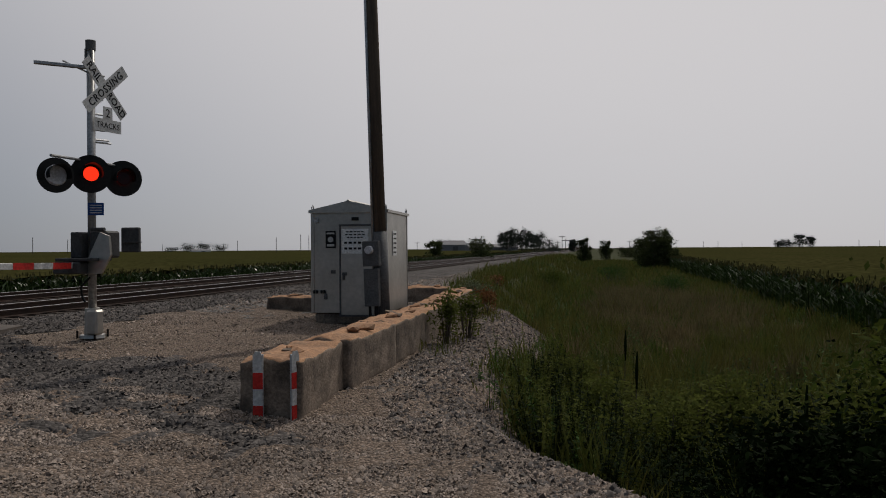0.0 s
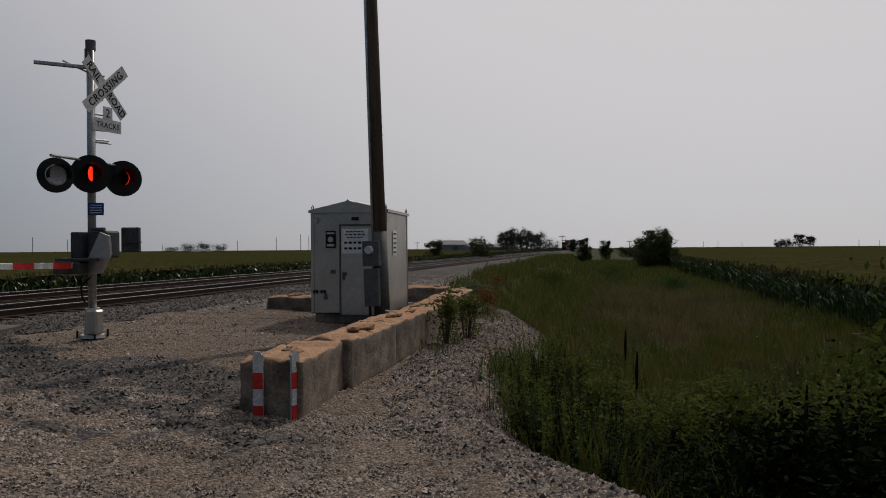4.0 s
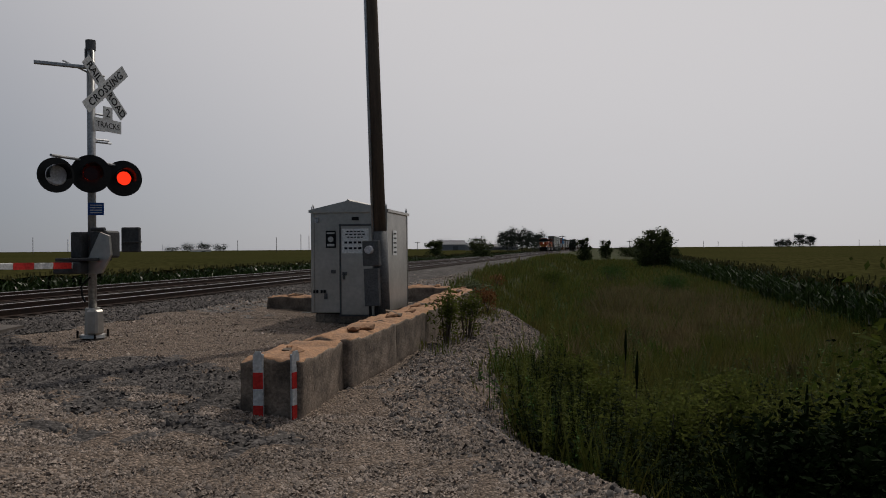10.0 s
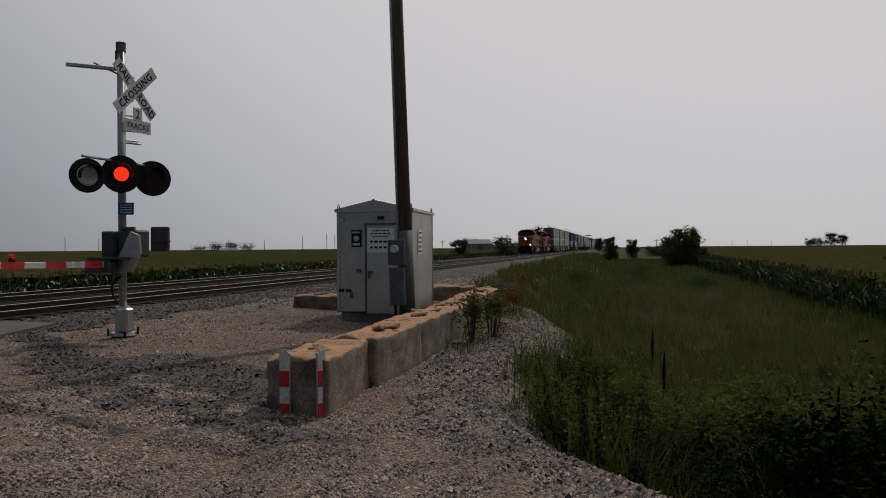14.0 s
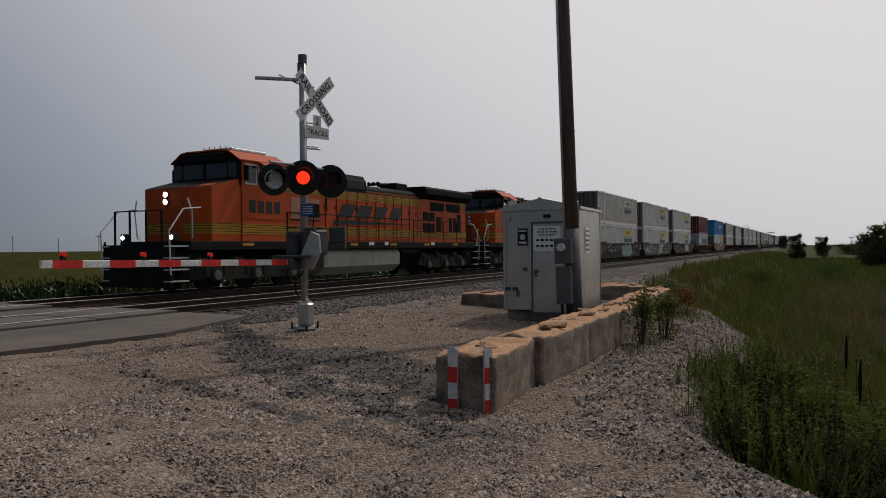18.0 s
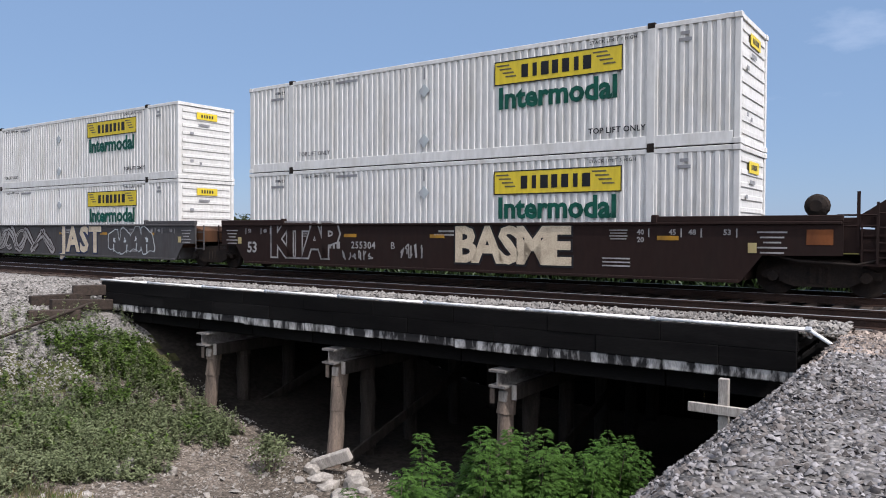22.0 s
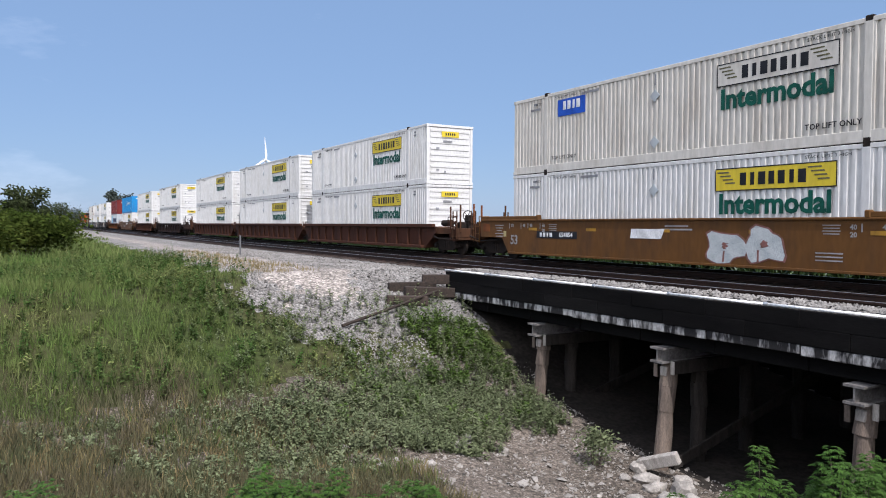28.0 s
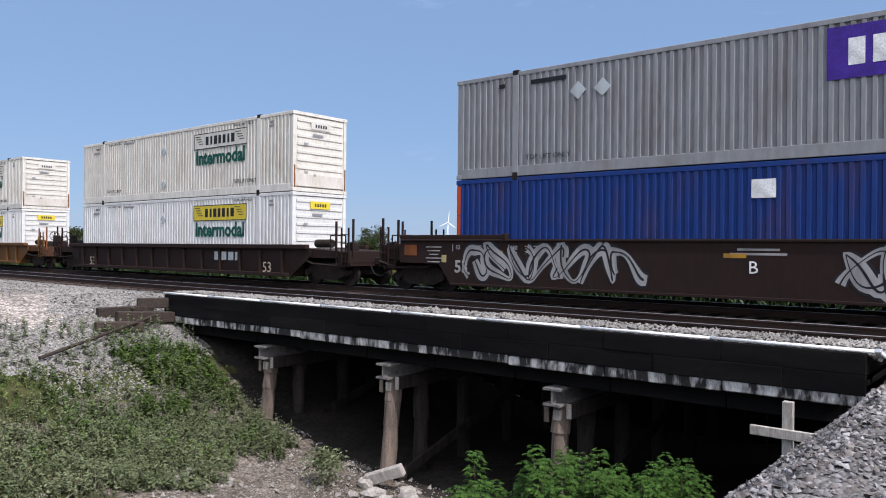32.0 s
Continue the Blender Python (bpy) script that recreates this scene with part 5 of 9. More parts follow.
        flat_panel("hazard_panel", ob, x, L / 2 - 1.3, 0.75, 0.5, 0.2, T["decal_yellow"])
        o = part("brand_bar", Shape().box((-0.35, 0, 0), (0.3, 0.008, 0.26)).box((0.1, 0, 0), (0.4, 0.008, 0.26)), T["decal_white"], ob)
        o.matrix_basis = pose(0.1, L / 2 + 0.0, h - 0.5)
        o = part("end_mark", Shape().box((0, 0, 0), (0.4, 0.008, 0.22)), T["decal_yellow"], ob)
        o.matrix_basis = pose(-0.4, L / 2 + 0.0, 0.6)
    if deco == "fx":
        flat_panel("brand_panel", ob, x, 3.2, h - 0.75, 2.8, 1.1, T["decal_purple"], "purple name panel")
        brand_bars(ob, x + 0.006, 3.2, h - 0.75, 2.1, 0.56, T["decal_white"], 5)
        for yy in (-4.1, -3.4):
            flat_shape("placard_holder", ob, x, yy, h - 0.75, [(-0.24, 0), (0, -0.24), (0.24, 0), (0, 0.24)], T["pale_grey"], "bare diamond placard holder")
        lettering("TOP LIFT ONLY", 0.19, T["decal_black"], ob, SIDE_TEXT(x + 0.004, -5.0, 0.5), spread=1.05)
        for yy, ww in ((-6.5, 0.2), (-5.0, 1.1)):
            flat_panel("text_bar", ob, x, yy, h - 0.35, ww, 0.12, T["decal_black"])
    if deco == "blue":
        for z in (0.6, 1.45, 2.3):
            flat_panel("post_cover", ob, x + 0.001, -L / 2 + 0.07, z, 0.13, 0.84, T["orange"], "orange-red corner post")
        flat_panel("brand_panel", ob, x, 0.55, 2.3, 0.52, 0.42, T["decal_white"], "white square sticker")
    return ob


def bubbles(parent, x, y, z, w, h, fill, line, n, seed):
    """Bubble-letter graffiti as plain swollen shapes with a dark outline."""
    z, h = z - 0.04, h * 0.95
    rs = np.random.RandomState(seed)
    for k in range(n):
        cy = y - w / 2 + w * (k + 0.5) / n
        rw, rh = w / n * rs.uniform(0.52, 0.62), h / 2 * rs.uniform(0.85, 1.08)
        ph, lean = rs.uniform(0, 6.28), rs.uniform(-0.25, 0.25)
        pts = []
        for a in np.linspace(0, 2 * math.pi, 19)[:-1]:
            q = 1 + 0.16 * math.sin(3 * a + ph) + 0.1 * math.sin(5 * a + 2 * ph)
            u, v = math.cos(a), math.sin(a)
            u = abs(u) ** 0.7 * (1 if u > 0 else -1)
            v = abs(v) ** 0.7 * (1 if v > 0 else -1)
            pts.append((rw * u * q + lean * rh * v, rh * v * q))
        dz = rs.uniform(-0.08, 0.08) * h
        o = flat_shape("graffiti_letter", parent, x + 0.002 * (k % 2), cy, z + dz, [(u * 1.1, v * 1.1) for u, v in pts], line, t=0.003)
        flat_shape("graffiti_fill", o, 0.0045, 0, 0, pts, fill, t=0.003)
        hole = [(u * 0.16 + rs.uniform(-0.1, 0.1) * rw, v * 0.22 + 0.12 * rh) for u, v in pts]
        flat_shape("graffiti_line", o, 0.0085, 0, 0, hole, line, t=0.002)
        s = rs.uniform(-0.4, 0.4) * rw
        flat_shape("graffiti_line", o, 0.0085, 0, 0, [(s - 0.03, -rh), (s + 0.03, -rh), (s + 0.05 + lean * 0.2, -0.25 * rh), (s - 0.01 + lean * 0.2, -0.25 * rh)], line, t=0.002)


def tag_lines(parent, x, y, z, w, h, material, seed, n=6):
    """A thin spray-can scrawl."""
    rs = np.random.RandomState(seed)
    o = Shape()
    for k in range(n):
        cy = -w / 2 + w * (k + 0.5) / n
        pts = [(0, cy + rs.uniform(-0.5, 0.5) * w / n, rs.uniform(-0.5, 0.5) * h) for _ in range(5)]
        for a, b in zip(pts, pts[1:]):
            a, b = Vector(a), Vector(b)
            q = (b - a).normalized().cross(Vector((1, 0, 0))) * 0.022
            o.add([a - q, a + q, b + q, b - q], [(0, 1, 2, 3)])
    p = part("graffiti_scrawl", o, material, parent)
    p.matrix_basis = pose(x, y, z)


def swirls(parent, x, y, z, w, h, fill, line, n, seed):
    """Sprayed swirling ribbons with an outline; they spell nothing."""
    z, h = z - 0.04, h * 0.95
    rs = np.random.RandomState(seed)
    for k in range(n):
        cy, sw, sh = y - w / 2 + w * (k + 0.5) / n, w / n * rs.uniform(0.5, 0.66), h * rs.uniform(0.36, 0.44)
        fa, fb, pa, pb = rs.uniform(0.7, 1.5), rs.uniform(1.2, 2.2), rs.uniform(0, 6.28), rs.uniform(0, 6.28)
        lean, ph = rs.uniform(-0.25, 0.35), rs.uniform(0, 6.28)
        s = np.linspace(0, 2 * math.pi, 40)
        v = sh * np.sin(fb * s + pb) * (0.85 + 0.15 * np.sin(3 * s + ph))
        u = sw * np.cos(fa * s + pa) + lean * v
        du, dv = np.gradient(u), np.gradient(v)
        m = np.hypot(du, dv) + 1e-6
        nu, nv = -dv / m, du / m
        for wide, material, lift in ((0.17, line, 0.0), (0.115, fill, 0.004), (0.02, line, 0.008)):
            q = wide * h * (0.75 + 0.35 * np.sin(2 * s + ph))
            vs, fs = [], []
            for i in range(len(s)):
                e = 0.00003 * i
                vs += [(e, u[i] - nu[i] * q[i], v[i] - nv[i] * q[i]), (e, u[i] + nu[i] * q[i], v[i] + nv[i] * q[i])]
                if i:
                    fs.append((2 * i - 2, 2 * i, 2 * i + 1, 2 * i - 1))
            g = part("graffiti" if lift == 0 else "graffiti_stroke", Shape().add(vs, fs), material, parent)
            g.matrix_basis = pose(x + lift + 0.0012 * (k % 3), cy, z)


def graffiti_word(parent, text, x, y, z, w, h, fill, line):
    """A sprayed word in fat letters with an outline."""
    size = h / 0.72
    spread = w / (len(text) * 0.62 * size)
    o = lettering(text, size, line, parent, SIDE_TEXT(x + 0.003, y, z), "sprayed word with a dark outline", spread, "graffiti", thick=0.11 * h)
    lettering(text, size, fill, parent, SIDE_TEXT(x + 0.009, y, z), "", spread, "graffiti_fill", thick=0.055 * h)
    return o


WELLS = {}


def well_meshes(style, wl):
    key = (style, wl)
    if key in WELLS:
        return WELLS[key]
    zb, zt, hw = 0.26, (1.58 if style == "smooth" else 1.33), 1.48
    L2 = wl / 2
    side = Shape()
    sides = {}
    if style == "smooth":
        # side plates reach past the well, further out over a truck of its own; the top is raised at both ends
        for ends in ("aa", "ab", "ba", "bb"):
            lo, hi = (1.85 if c == "b" else 1.05 for c in ends)
            q = Shape().prism([(-L2 - lo, 0.88), (-L2 - 0.3, 0.86), (-L2 + 0.15, zb), (L2 - 0.15, zb), (L2 + 0.3, 0.86), (L2 + hi, 0.88), (L2 + hi, zt - 0.02), (-L2 - lo, zt - 0.02)], hw - 0.04, hw, axis="x")
            q.box((hw - 0.02, (hi - lo) / 2, zt - 0.02), (0.14, wl + hi + lo - 0.04, 0.07), bev=0.015)
            for sg, e in ((-1, lo), (1, hi)):
                q.box((hw - 0.03, sg * (L2 + (e - 2.0) / 2), zt + 0.075), (0.13, e + 2.0, 0.13), bev=0.015)
                q.box((hw - 0.03, sg * (L2 - 2.06), zt + 0.08), (0.17, 0.16, 0.2), bev=0.03)
            q.box((hw + 0.0, 0, zb + 0.02), (0.12, wl - 0.35, 0.07), bev=0.01)
            sides["side_" + ends] = q
    else:
        side.prism([(-L2 - 0.9, 1.0), (-L2 + 0.2, zb), (L2 - 0.2, zb), (L2 + 0.9, 1.0), (L2 + 0.9, zt - 0.12), (L2 + 0.3, zt), (-L2 - 0.3, zt), (-L2 - 0.9, zt - 0.12)], hw - 0.12, hw - 0.08, axis="x")
        side.box((hw - 0.02, 0, zt), (0.2, wl + 1.6, 0.16), bev=0.02)
        side.box((hw - 0.02, 0, zb + 0.06), (0.2, wl - 0.5, 0.14), bev=0.02)
    ribs = Shape().box((hw - 0.03, 0, (zt + zb) / 2), (0.12, 0.13, zt - zb - 0.24), bev=0.015)
    endp = Shape().prism([(0, 0.6), (0.5, 0.95), (1.5, 0.95), (1.5, zt - 0.22), (0.8, zt - 0.08), (0, zt - 0.06)], -1.3, 1.3, axis="x")
    endl = Shape().prism([(0, 0.6), (0.55, 0.95), (2.3, 0.95), (2.5, 0.62), (3.0, 0.7), (3.0, zt - 0.18), (0.8, zt - 0.06), (0, zt - 0.04)], -1.3, 1.3, axis="x").box((0, 2.96, 1.0), (2.7, 0.1, 0.42), bev=0.02)
    bulk = Shape().box((0, 0, 0.78), (2.8, 0.12, 0.96), bev=0.02)
    bottom = Shape().box((0, 0, 0.3), (2.8, 0.5, 0.1), bev=0.015)
    rail = Shape()
    for yy in (0.0, 0.75):
        rail.path([(0, yy, 1.12), (0, yy, 1.72)], 0.022, n=6)
    rail.path([(0, 0, 1.72), (0, 0.75, 1.72)], 0.022, n=6).path([(0, 0, 1.5), (0, 0.75, 1.5)], 0.018, n=6)
    step = Shape()
    for z in (0.45, 0.75, 1.05):
        step.box((0, 0, z), (0.05, 0.46, 0.035))
    for yy in (-0.23, 0.23):
        step.box((0, yy, 0.85), (0.04, 0.03, 0.9))
    brake = Shape()
    for k in range(20):
        a0, a1 = 2 * math.pi * k / 20, 2 * math.pi * (k + 1) / 20
        brake.tube((0, 0.23 * math.cos(a0), 0.23 * math.sin(a0)), (0, 0.23 * math.cos(a1), 0.23 * math.sin(a1)), 0.02, n=6)
    for k in range(5):
        a0 = 2 * math.pi * k / 5
        brake.tube((0, 0, 0), (0.03, 0.23 * math.cos(a0), 0.23 * math.sin(a0)), 0.014, n=5)
    brakebox = Shape().box((0, 0, 1.47), (0.3, 0.3, 0.7), bev=0.03).tube((0, -0.25, 1.57), (0, 0.25, 1.57), 0.11, n=12)
    coupler = Shape().box((0, 0, 0.86), (0.3, 0.9, 0.26), bev=0.03).box((0, 0.5, 0.86), (0.34, 0.36, 0.34), bev=0.05)
    hose = Shape().path([(0.3, 0, 0.8), (0.34, 0.25, 0.45), (0.3, 0.5, 0.36), (0.25, 0.8, 0.5)], 0.025, n=6)
    pole = Shape().box((0, 0, 0.5), (0.06, 0.06, 1.0))
    drum = Shape()
    for a, b, r0, r1 in ((-0.2, -0.14, 0.12, 0.22), (-0.14, 0.0, 0.22, 0.26), (0.0, 0.14, 0.26, 0.22), (0.14, 0.2, 0.22, 0.12)):
        drum.tube((a, 0, 0), (b, 0, 0), r0, r1, n=16)
    drum.box((0, 0, -0.32), (0.16, 0.3, 0.24), bev=0.03)
    gusset = Shape().prism([(0, 0), (1.0, 0), (1.0, 0.62), (0.9, 0.62)], -0.02, 0.02, axis="x")
    ladder = Shape().box((0, -0.17, 0), (0.04, 0.05, 1.25)).box((0, 0.17, 0), (0.04, 0.05, 1.25))
    for z in (-0.5, -0.2, 0.1, 0.4):
        ladder.tube((0, -0.17, z), (0, 0.17, z), 0.016, n=6)
    tank = Shape().tube((0, -0.4, 0), (0, 0.4, 0), 0.15, n=12)
    valve = Shape().box((0, 0, 0), (0.3, 0.36, 0.34), bev=0.04)
    pipe = Shape().path([(0, -1.2, 0.95), (0.04, -0.4, 0.75), (0.04, 0.7, 0.7), (-0.1, 1.4, 0.9)], 0.035, n=6)
    d = dict(sides, drum=drum, gusset=gusset, ladder=ladder, pole=pole, tank=tank, valve=valve, pipe=pipe, side=side, rib=ribs, endp=endp, endl=endl, bulk=bulk, bottom=bottom, rail=rail, step=step, brake=brake, brakebox=brakebox, coupler=coupler, hose=hose)
    WELLS[key] = {k: v.mesh(k, [T["well_brown"]]) for k, v in d.items()}
    return WELLS[key]


def well_car(style, paint_name, wl, front_free, rear_free, front_reach, rear_reach, label, brake_at=0, clutter=True, number=""):
    """One well unit; reach: from its middle to the truck beyond each end. A free end has its own truck and coupler."""
    d, p = well_meshes(style, wl), T[paint_name]
    zdeck = 1.5 if style == "smooth" else 1.25
    ob = thing("well_car", label, "railway well car", "well cars of the train")
    for s in (1, -1):
        ends = ("b" if front_free else "a") + ("b" if rear_free else "a")
        o = part("side_sill", tint(d["side_" + (ends if s > 0 else ends[::-1])] if style == "smooth" else d["side"], p), None, ob)
        o.matrix_basis = pose(0, 0, 0, 0, 0, 0 if s > 0 else 180)
        if style != "smooth":
            n = 13
            for k in range(n):
                r = part("rib", tint(d["rib"], p), None, o)
                r.matrix_basis = pose(0, -wl / 2 + 0.6 + (wl - 1.2) * k / (n - 1), 0)
        else:
            for k in range(5):
                flat_panel("reflector", o, 1.484, -wl / 2 + 1.75 + (wl - 3.5) * k / 4, 1.22, 0.5, 0.1, T["decal_ochre"])
    for k in range(5):
        o = part("cross_bearer", tint(d["bottom"], p), None, ob)
        o.matrix_basis = pose(0, -wl / 2 + 0.6 + (wl - 1.2) * k / 4, 0)
    for s, free, reach in ((-1, front_free, front_reach), (1, rear_free, rear_reach)):
        flip = 0 if s > 0 else 180
        b = part("bulkhead", tint(d["bulk"], p), None, ob)
        b.matrix_basis = pose(0, s * (wl / 2 - 0.1), 0)
        e = part("end_platform", tint(d["endl" if free else "endp"], p if paint_name == "well_brown" else T["end_grime"]), None, ob)
        e.matrix_basis = pose(0, s * (wl / 2 - 0.2), 0, 0, 0, flip)
        for sx in (-1.36, 1.36):
            st = part("step_ladder", tint(d["step"], p), None, ob)
            st.matrix_basis = pose(sx, s * (wl / 2 + (2.4 if free else 1.15)), 0.25)
        if not free:
            if s > 0:
                freight_truck(ob, rear_reach)
            continue
        g = part("grab_rail", tint(d["rail"], T["loco_yellow"] if paint_name == "well_orange" else p), None, ob)
        g.matrix_basis = pose(1.2, s * (wl / 2 + (1.7 if free else 0.5)), 0, 0, 0, flip)
        if free:
            freight_truck(ob, s * (wl / 2 + 1.35))
            c = part("coupler", tint(d["coupler"], M["iron"]), None, ob)
            c.matrix_basis = pose(0, s * (wl / 2 + 2.95), 0, 0, 0, flip)
            hs = part("air_hose", tint(d["hose"], M["black"]), None, ob)
            hs.matrix_basis = pose(0, s * (wl / 2 + 2.7), 0, 0, 0, flip)
            if clutter:
                trim = T["end_grime"] if paint_name != "well_brown" else p
                if style == "smooth" and s > 0 and paint_name == "well_brown":
                    q = part("brake_drum", tint(d["drum"], M["iron"]), None, ob, "dark round brake housing")
                    q.matrix_basis = pose(1.05, s * (wl / 2 + 1.3), zdeck + 0.42)
                    q = part("end_gusset", tint(d["gusset"], p), None, ob)
                    q.matrix_basis = pose(1.1, s * (wl / 2 + 1.75), zdeck - 0.03, 0, 0, flip)
                for px, py in ((1.38, 2.62), (-1.38, 2.62)):
                    q = part("ladder", tint(d["ladder"], trim), None, ob, "rusty side ladder")
                    q.matrix_basis = pose(px, s * (wl / 2 + py), 1.35)
                for px, py, top in ((1.3, 2.1, 2.35), (1.22, 2.84, 2.42), (-1.2, 2.84, 2.42)):
                    q = part("end_post", tint(d["pole"], T["end_rust"] if paint_name == "well_orange" else trim), None, ob)
                    q.matrix_basis = pose(px, s * (wl / 2 + py), 1.05) @ Matrix.Diagonal((1, 1, top - 1.2, 1))
                q = part("air_reservoir", tint(d["tank"], M["iron"]), None, ob)
                q.matrix_basis = pose(0.75, s * (wl / 2 + 0.9), 1.45)
                q = part("valve_box", tint(d["valve"], M["iron"]), None, ob)
                q.matrix_basis = pose(1.0, s * (wl / 2 + 2.6), 1.33)
                q = part("brake_pipe", tint(d["pipe"], M["iron"]), None, ob)
                q.matrix_basis = pose(1.34, s * (wl / 2 + 1.4), 0, 0, 0, flip)
            if s == brake_at or brake_at == 2:
                bx = part("brake_stand", tint(d["brakebox"], M["iron"]), None, ob)
                bx.matrix_basis = pose(0.55, s * (wl / 2 + 2.5), 0)
                w = part("brake_wheel", tint(d["brake"], M["iron"]), None, bx)
                w.matrix_basis = pose(0.25, 0.3 * s, 1.78, 0, 0, 78)
    if style == "smooth" and clutter:
        lettering("53", 0.5, T["decal_grey"], ob, SIDE_TEXT(1.49, -wl / 2 + 0.55, 0.78), thick=0.012)
        for txt, yy in (("53", 0.225), ("48", 0.99), ("45", 1.44), ("40", 2.2)):
            for sg in (-1, 1):
                lettering(txt, 0.17, T["decal_grey"], ob, SIDE_TEXT(1.487, sg * (wl / 2 - yy - 0.2), 1.35), thick=0.004)
                flat_panel("length_mark", ob, 1.484, sg * (wl / 2 - yy), 1.34, 0.03, 0.2, T["decal_grey"])
        for sg in (-1, 1):
            lettering("20", 0.17, T["decal_grey"], ob, SIDE_TEXT(1.487, sg * (wl / 2 - 2.4), 1.17), thick=0.004)
            for k in range(4):
                flat_panel("text_bar", ob, 1.484, sg * (wl / 2 - 2.95), 1.4 - 0.07 * k, 0.46 - 0.05 * (k % 2), 0.025, T["decal_grey"])
            flat_panel("notice", ob, 1.484, sg * (wl / 2 + 0.1), 1.02, 0.18, 0.22, T["decal_tan"], "small pale yellow notice")
            for k in range(5):
                flat_panel("text_bar", ob, 1.484, sg * (wl / 2 + 0.5), 1.36 - 0.11 * k, 0.6 - 0.12 * (k % 3), 0.035, T["decal_grey"])
            if front_free if sg < 0 else rear_free:
                flat_panel("data_panel", ob, 1.484, sg * (wl / 2 + 1.42), 1.26, 0.5, 0.32, T["end_rust"], "orange-brown data panel")
        for k in range(3):
            flat_panel("text_bar", ob, 1.484, wl / 2 - 3.0, 0.72 - 0.09 * k, 0.7, 0.035, T["decal_grey"])
        if number:
            brand_bars(ob, 1.484, -4.05, 0.92, 0.74, 0.22, T["decal_grey"], 4)
            lettering(number[:-1], 0.3, T["decal_grey"], ob, SIDE_TEXT(1.488, -2.75, 0.92), "pale car number", 1.1, thick=0.004)
            lettering(number[-1], 0.3, T["decal_grey"], ob, SIDE_TEXT(1.488, -1.6, 0.92))
        flat_panel("text_bar", ob, 1.484, 0.5, 1.36, 0.9, 0.05, T["decal_grey"])
        flat_panel("text_bar", ob, 1.484, 0.5, 1.26, 1.2, 0.05, T["decal_grey"])
    elif style == "tt" and clutter:
        for sg in (-1, 1):
            lettering("53", 0.55, T["spray_tan"], ob, SIDE_TEXT(1.43, sg * (wl / 2 - 1.5), 0.55))
        for k in range(4):
            flat_panel("brand_bar", ob, 1.42, 3.6 + 0.46 * k, 0.95, 0.34, 0.32, T["spray_silver"])
    return ob


JB = "dirty white corrugated domestic container with a yellow name panel"
UNITS = [
    # offset, well style, paint, kind of car (f front, m middle, r rear, s single), bottom, top, sprayed
    (85.07, "smooth", "well_brown", "f", "huntg", "huntp", 1), (104.66, "smooth", "well_grey", "m", "huntg", "huntg", 2), (124.86, "smooth", "well_brown", "r", "huntg", "huntg", 3),
    (148.9, "ribbed", "well_ochre", "s", "maersk", "maroon", 4), (173.1, "smooth", "well_orange", "s", "huntg", "skyblue", 5),
    (196.55, "ribbed", "well_rust", "s", "huntg", "huntg", 0), (220.35, "ribbed", "well_brown", "s", "huntg", "huntg", 6),
    (246.3, "ribbed", "well_rust", "f", "huntg", "hunt", 0), (265.4, "ribbed", "well_rust", "m", "huntg", "huntg", 0), (284.3, "ribbed", "well_rust", "r", "hunt", "hunt", 0),
    (307.7, "smooth", "well_orange", "s", "huntg", "huntpgu", 7), (332.6, "smooth", "well_rust", "f", "huntg", "huntp", 8), (352.1, "smooth", "well_rust", "m", "huntg", "huntg", 9),
    (371.7, "smooth", "well_rust", "r", "huntg", "hunt", 10), (395.7, "ribbed", "well_orange", "s", "huntg", "huntpg", 0), (419.3, "tt", "well_brown", "s", "huntg", "huntpg", 0),
    (442.95, "smooth", "well_brown", "s", "blue", "fedgrey", 11),
]
_o, _k = 442.7, 0
while _o < 1050:
    kinds = "s" if _k % 3 else "fmr"
    for q in kinds:
        _o += 24.0 if q in "sf" else 19.5
        UNITS.append((_o, "smooth" if _k % 2 else "ribbed", ("well_rust", "well_orange", "well_brown")[_k % 3], q, "far", "far", 0))
    _k += 1


def load(kind):
    if kind.startswith("hunt"):
        return container("white_b" if "p" in kind[4:] else "white", deco=kind, label=JB if "p" not in kind[4:] else "worn white corrugated domestic container with green lettering")
    if kind == "maersk":
        return container("pale_grey", 12.19, 2.896, 44, "star", "pale grey forty-foot container with a blue star panel")
    if kind == "maroon":
        return container("maroon", 12.19, 2.896, 44, "tex", "maroon forty-foot corrugated container")
    if kind == "skyblue":
        return container("sky_blue", deco="cai", label="light blue corrugated domestic container with white marks")
    if kind == "fedgrey":
        return container("grey", deco="fx", label="grey corrugated domestic container with a purple name panel")
    if kind == "blue":
        return container("blue", deco="blue", label="dark blue corrugated container with a white sticker")
    return None


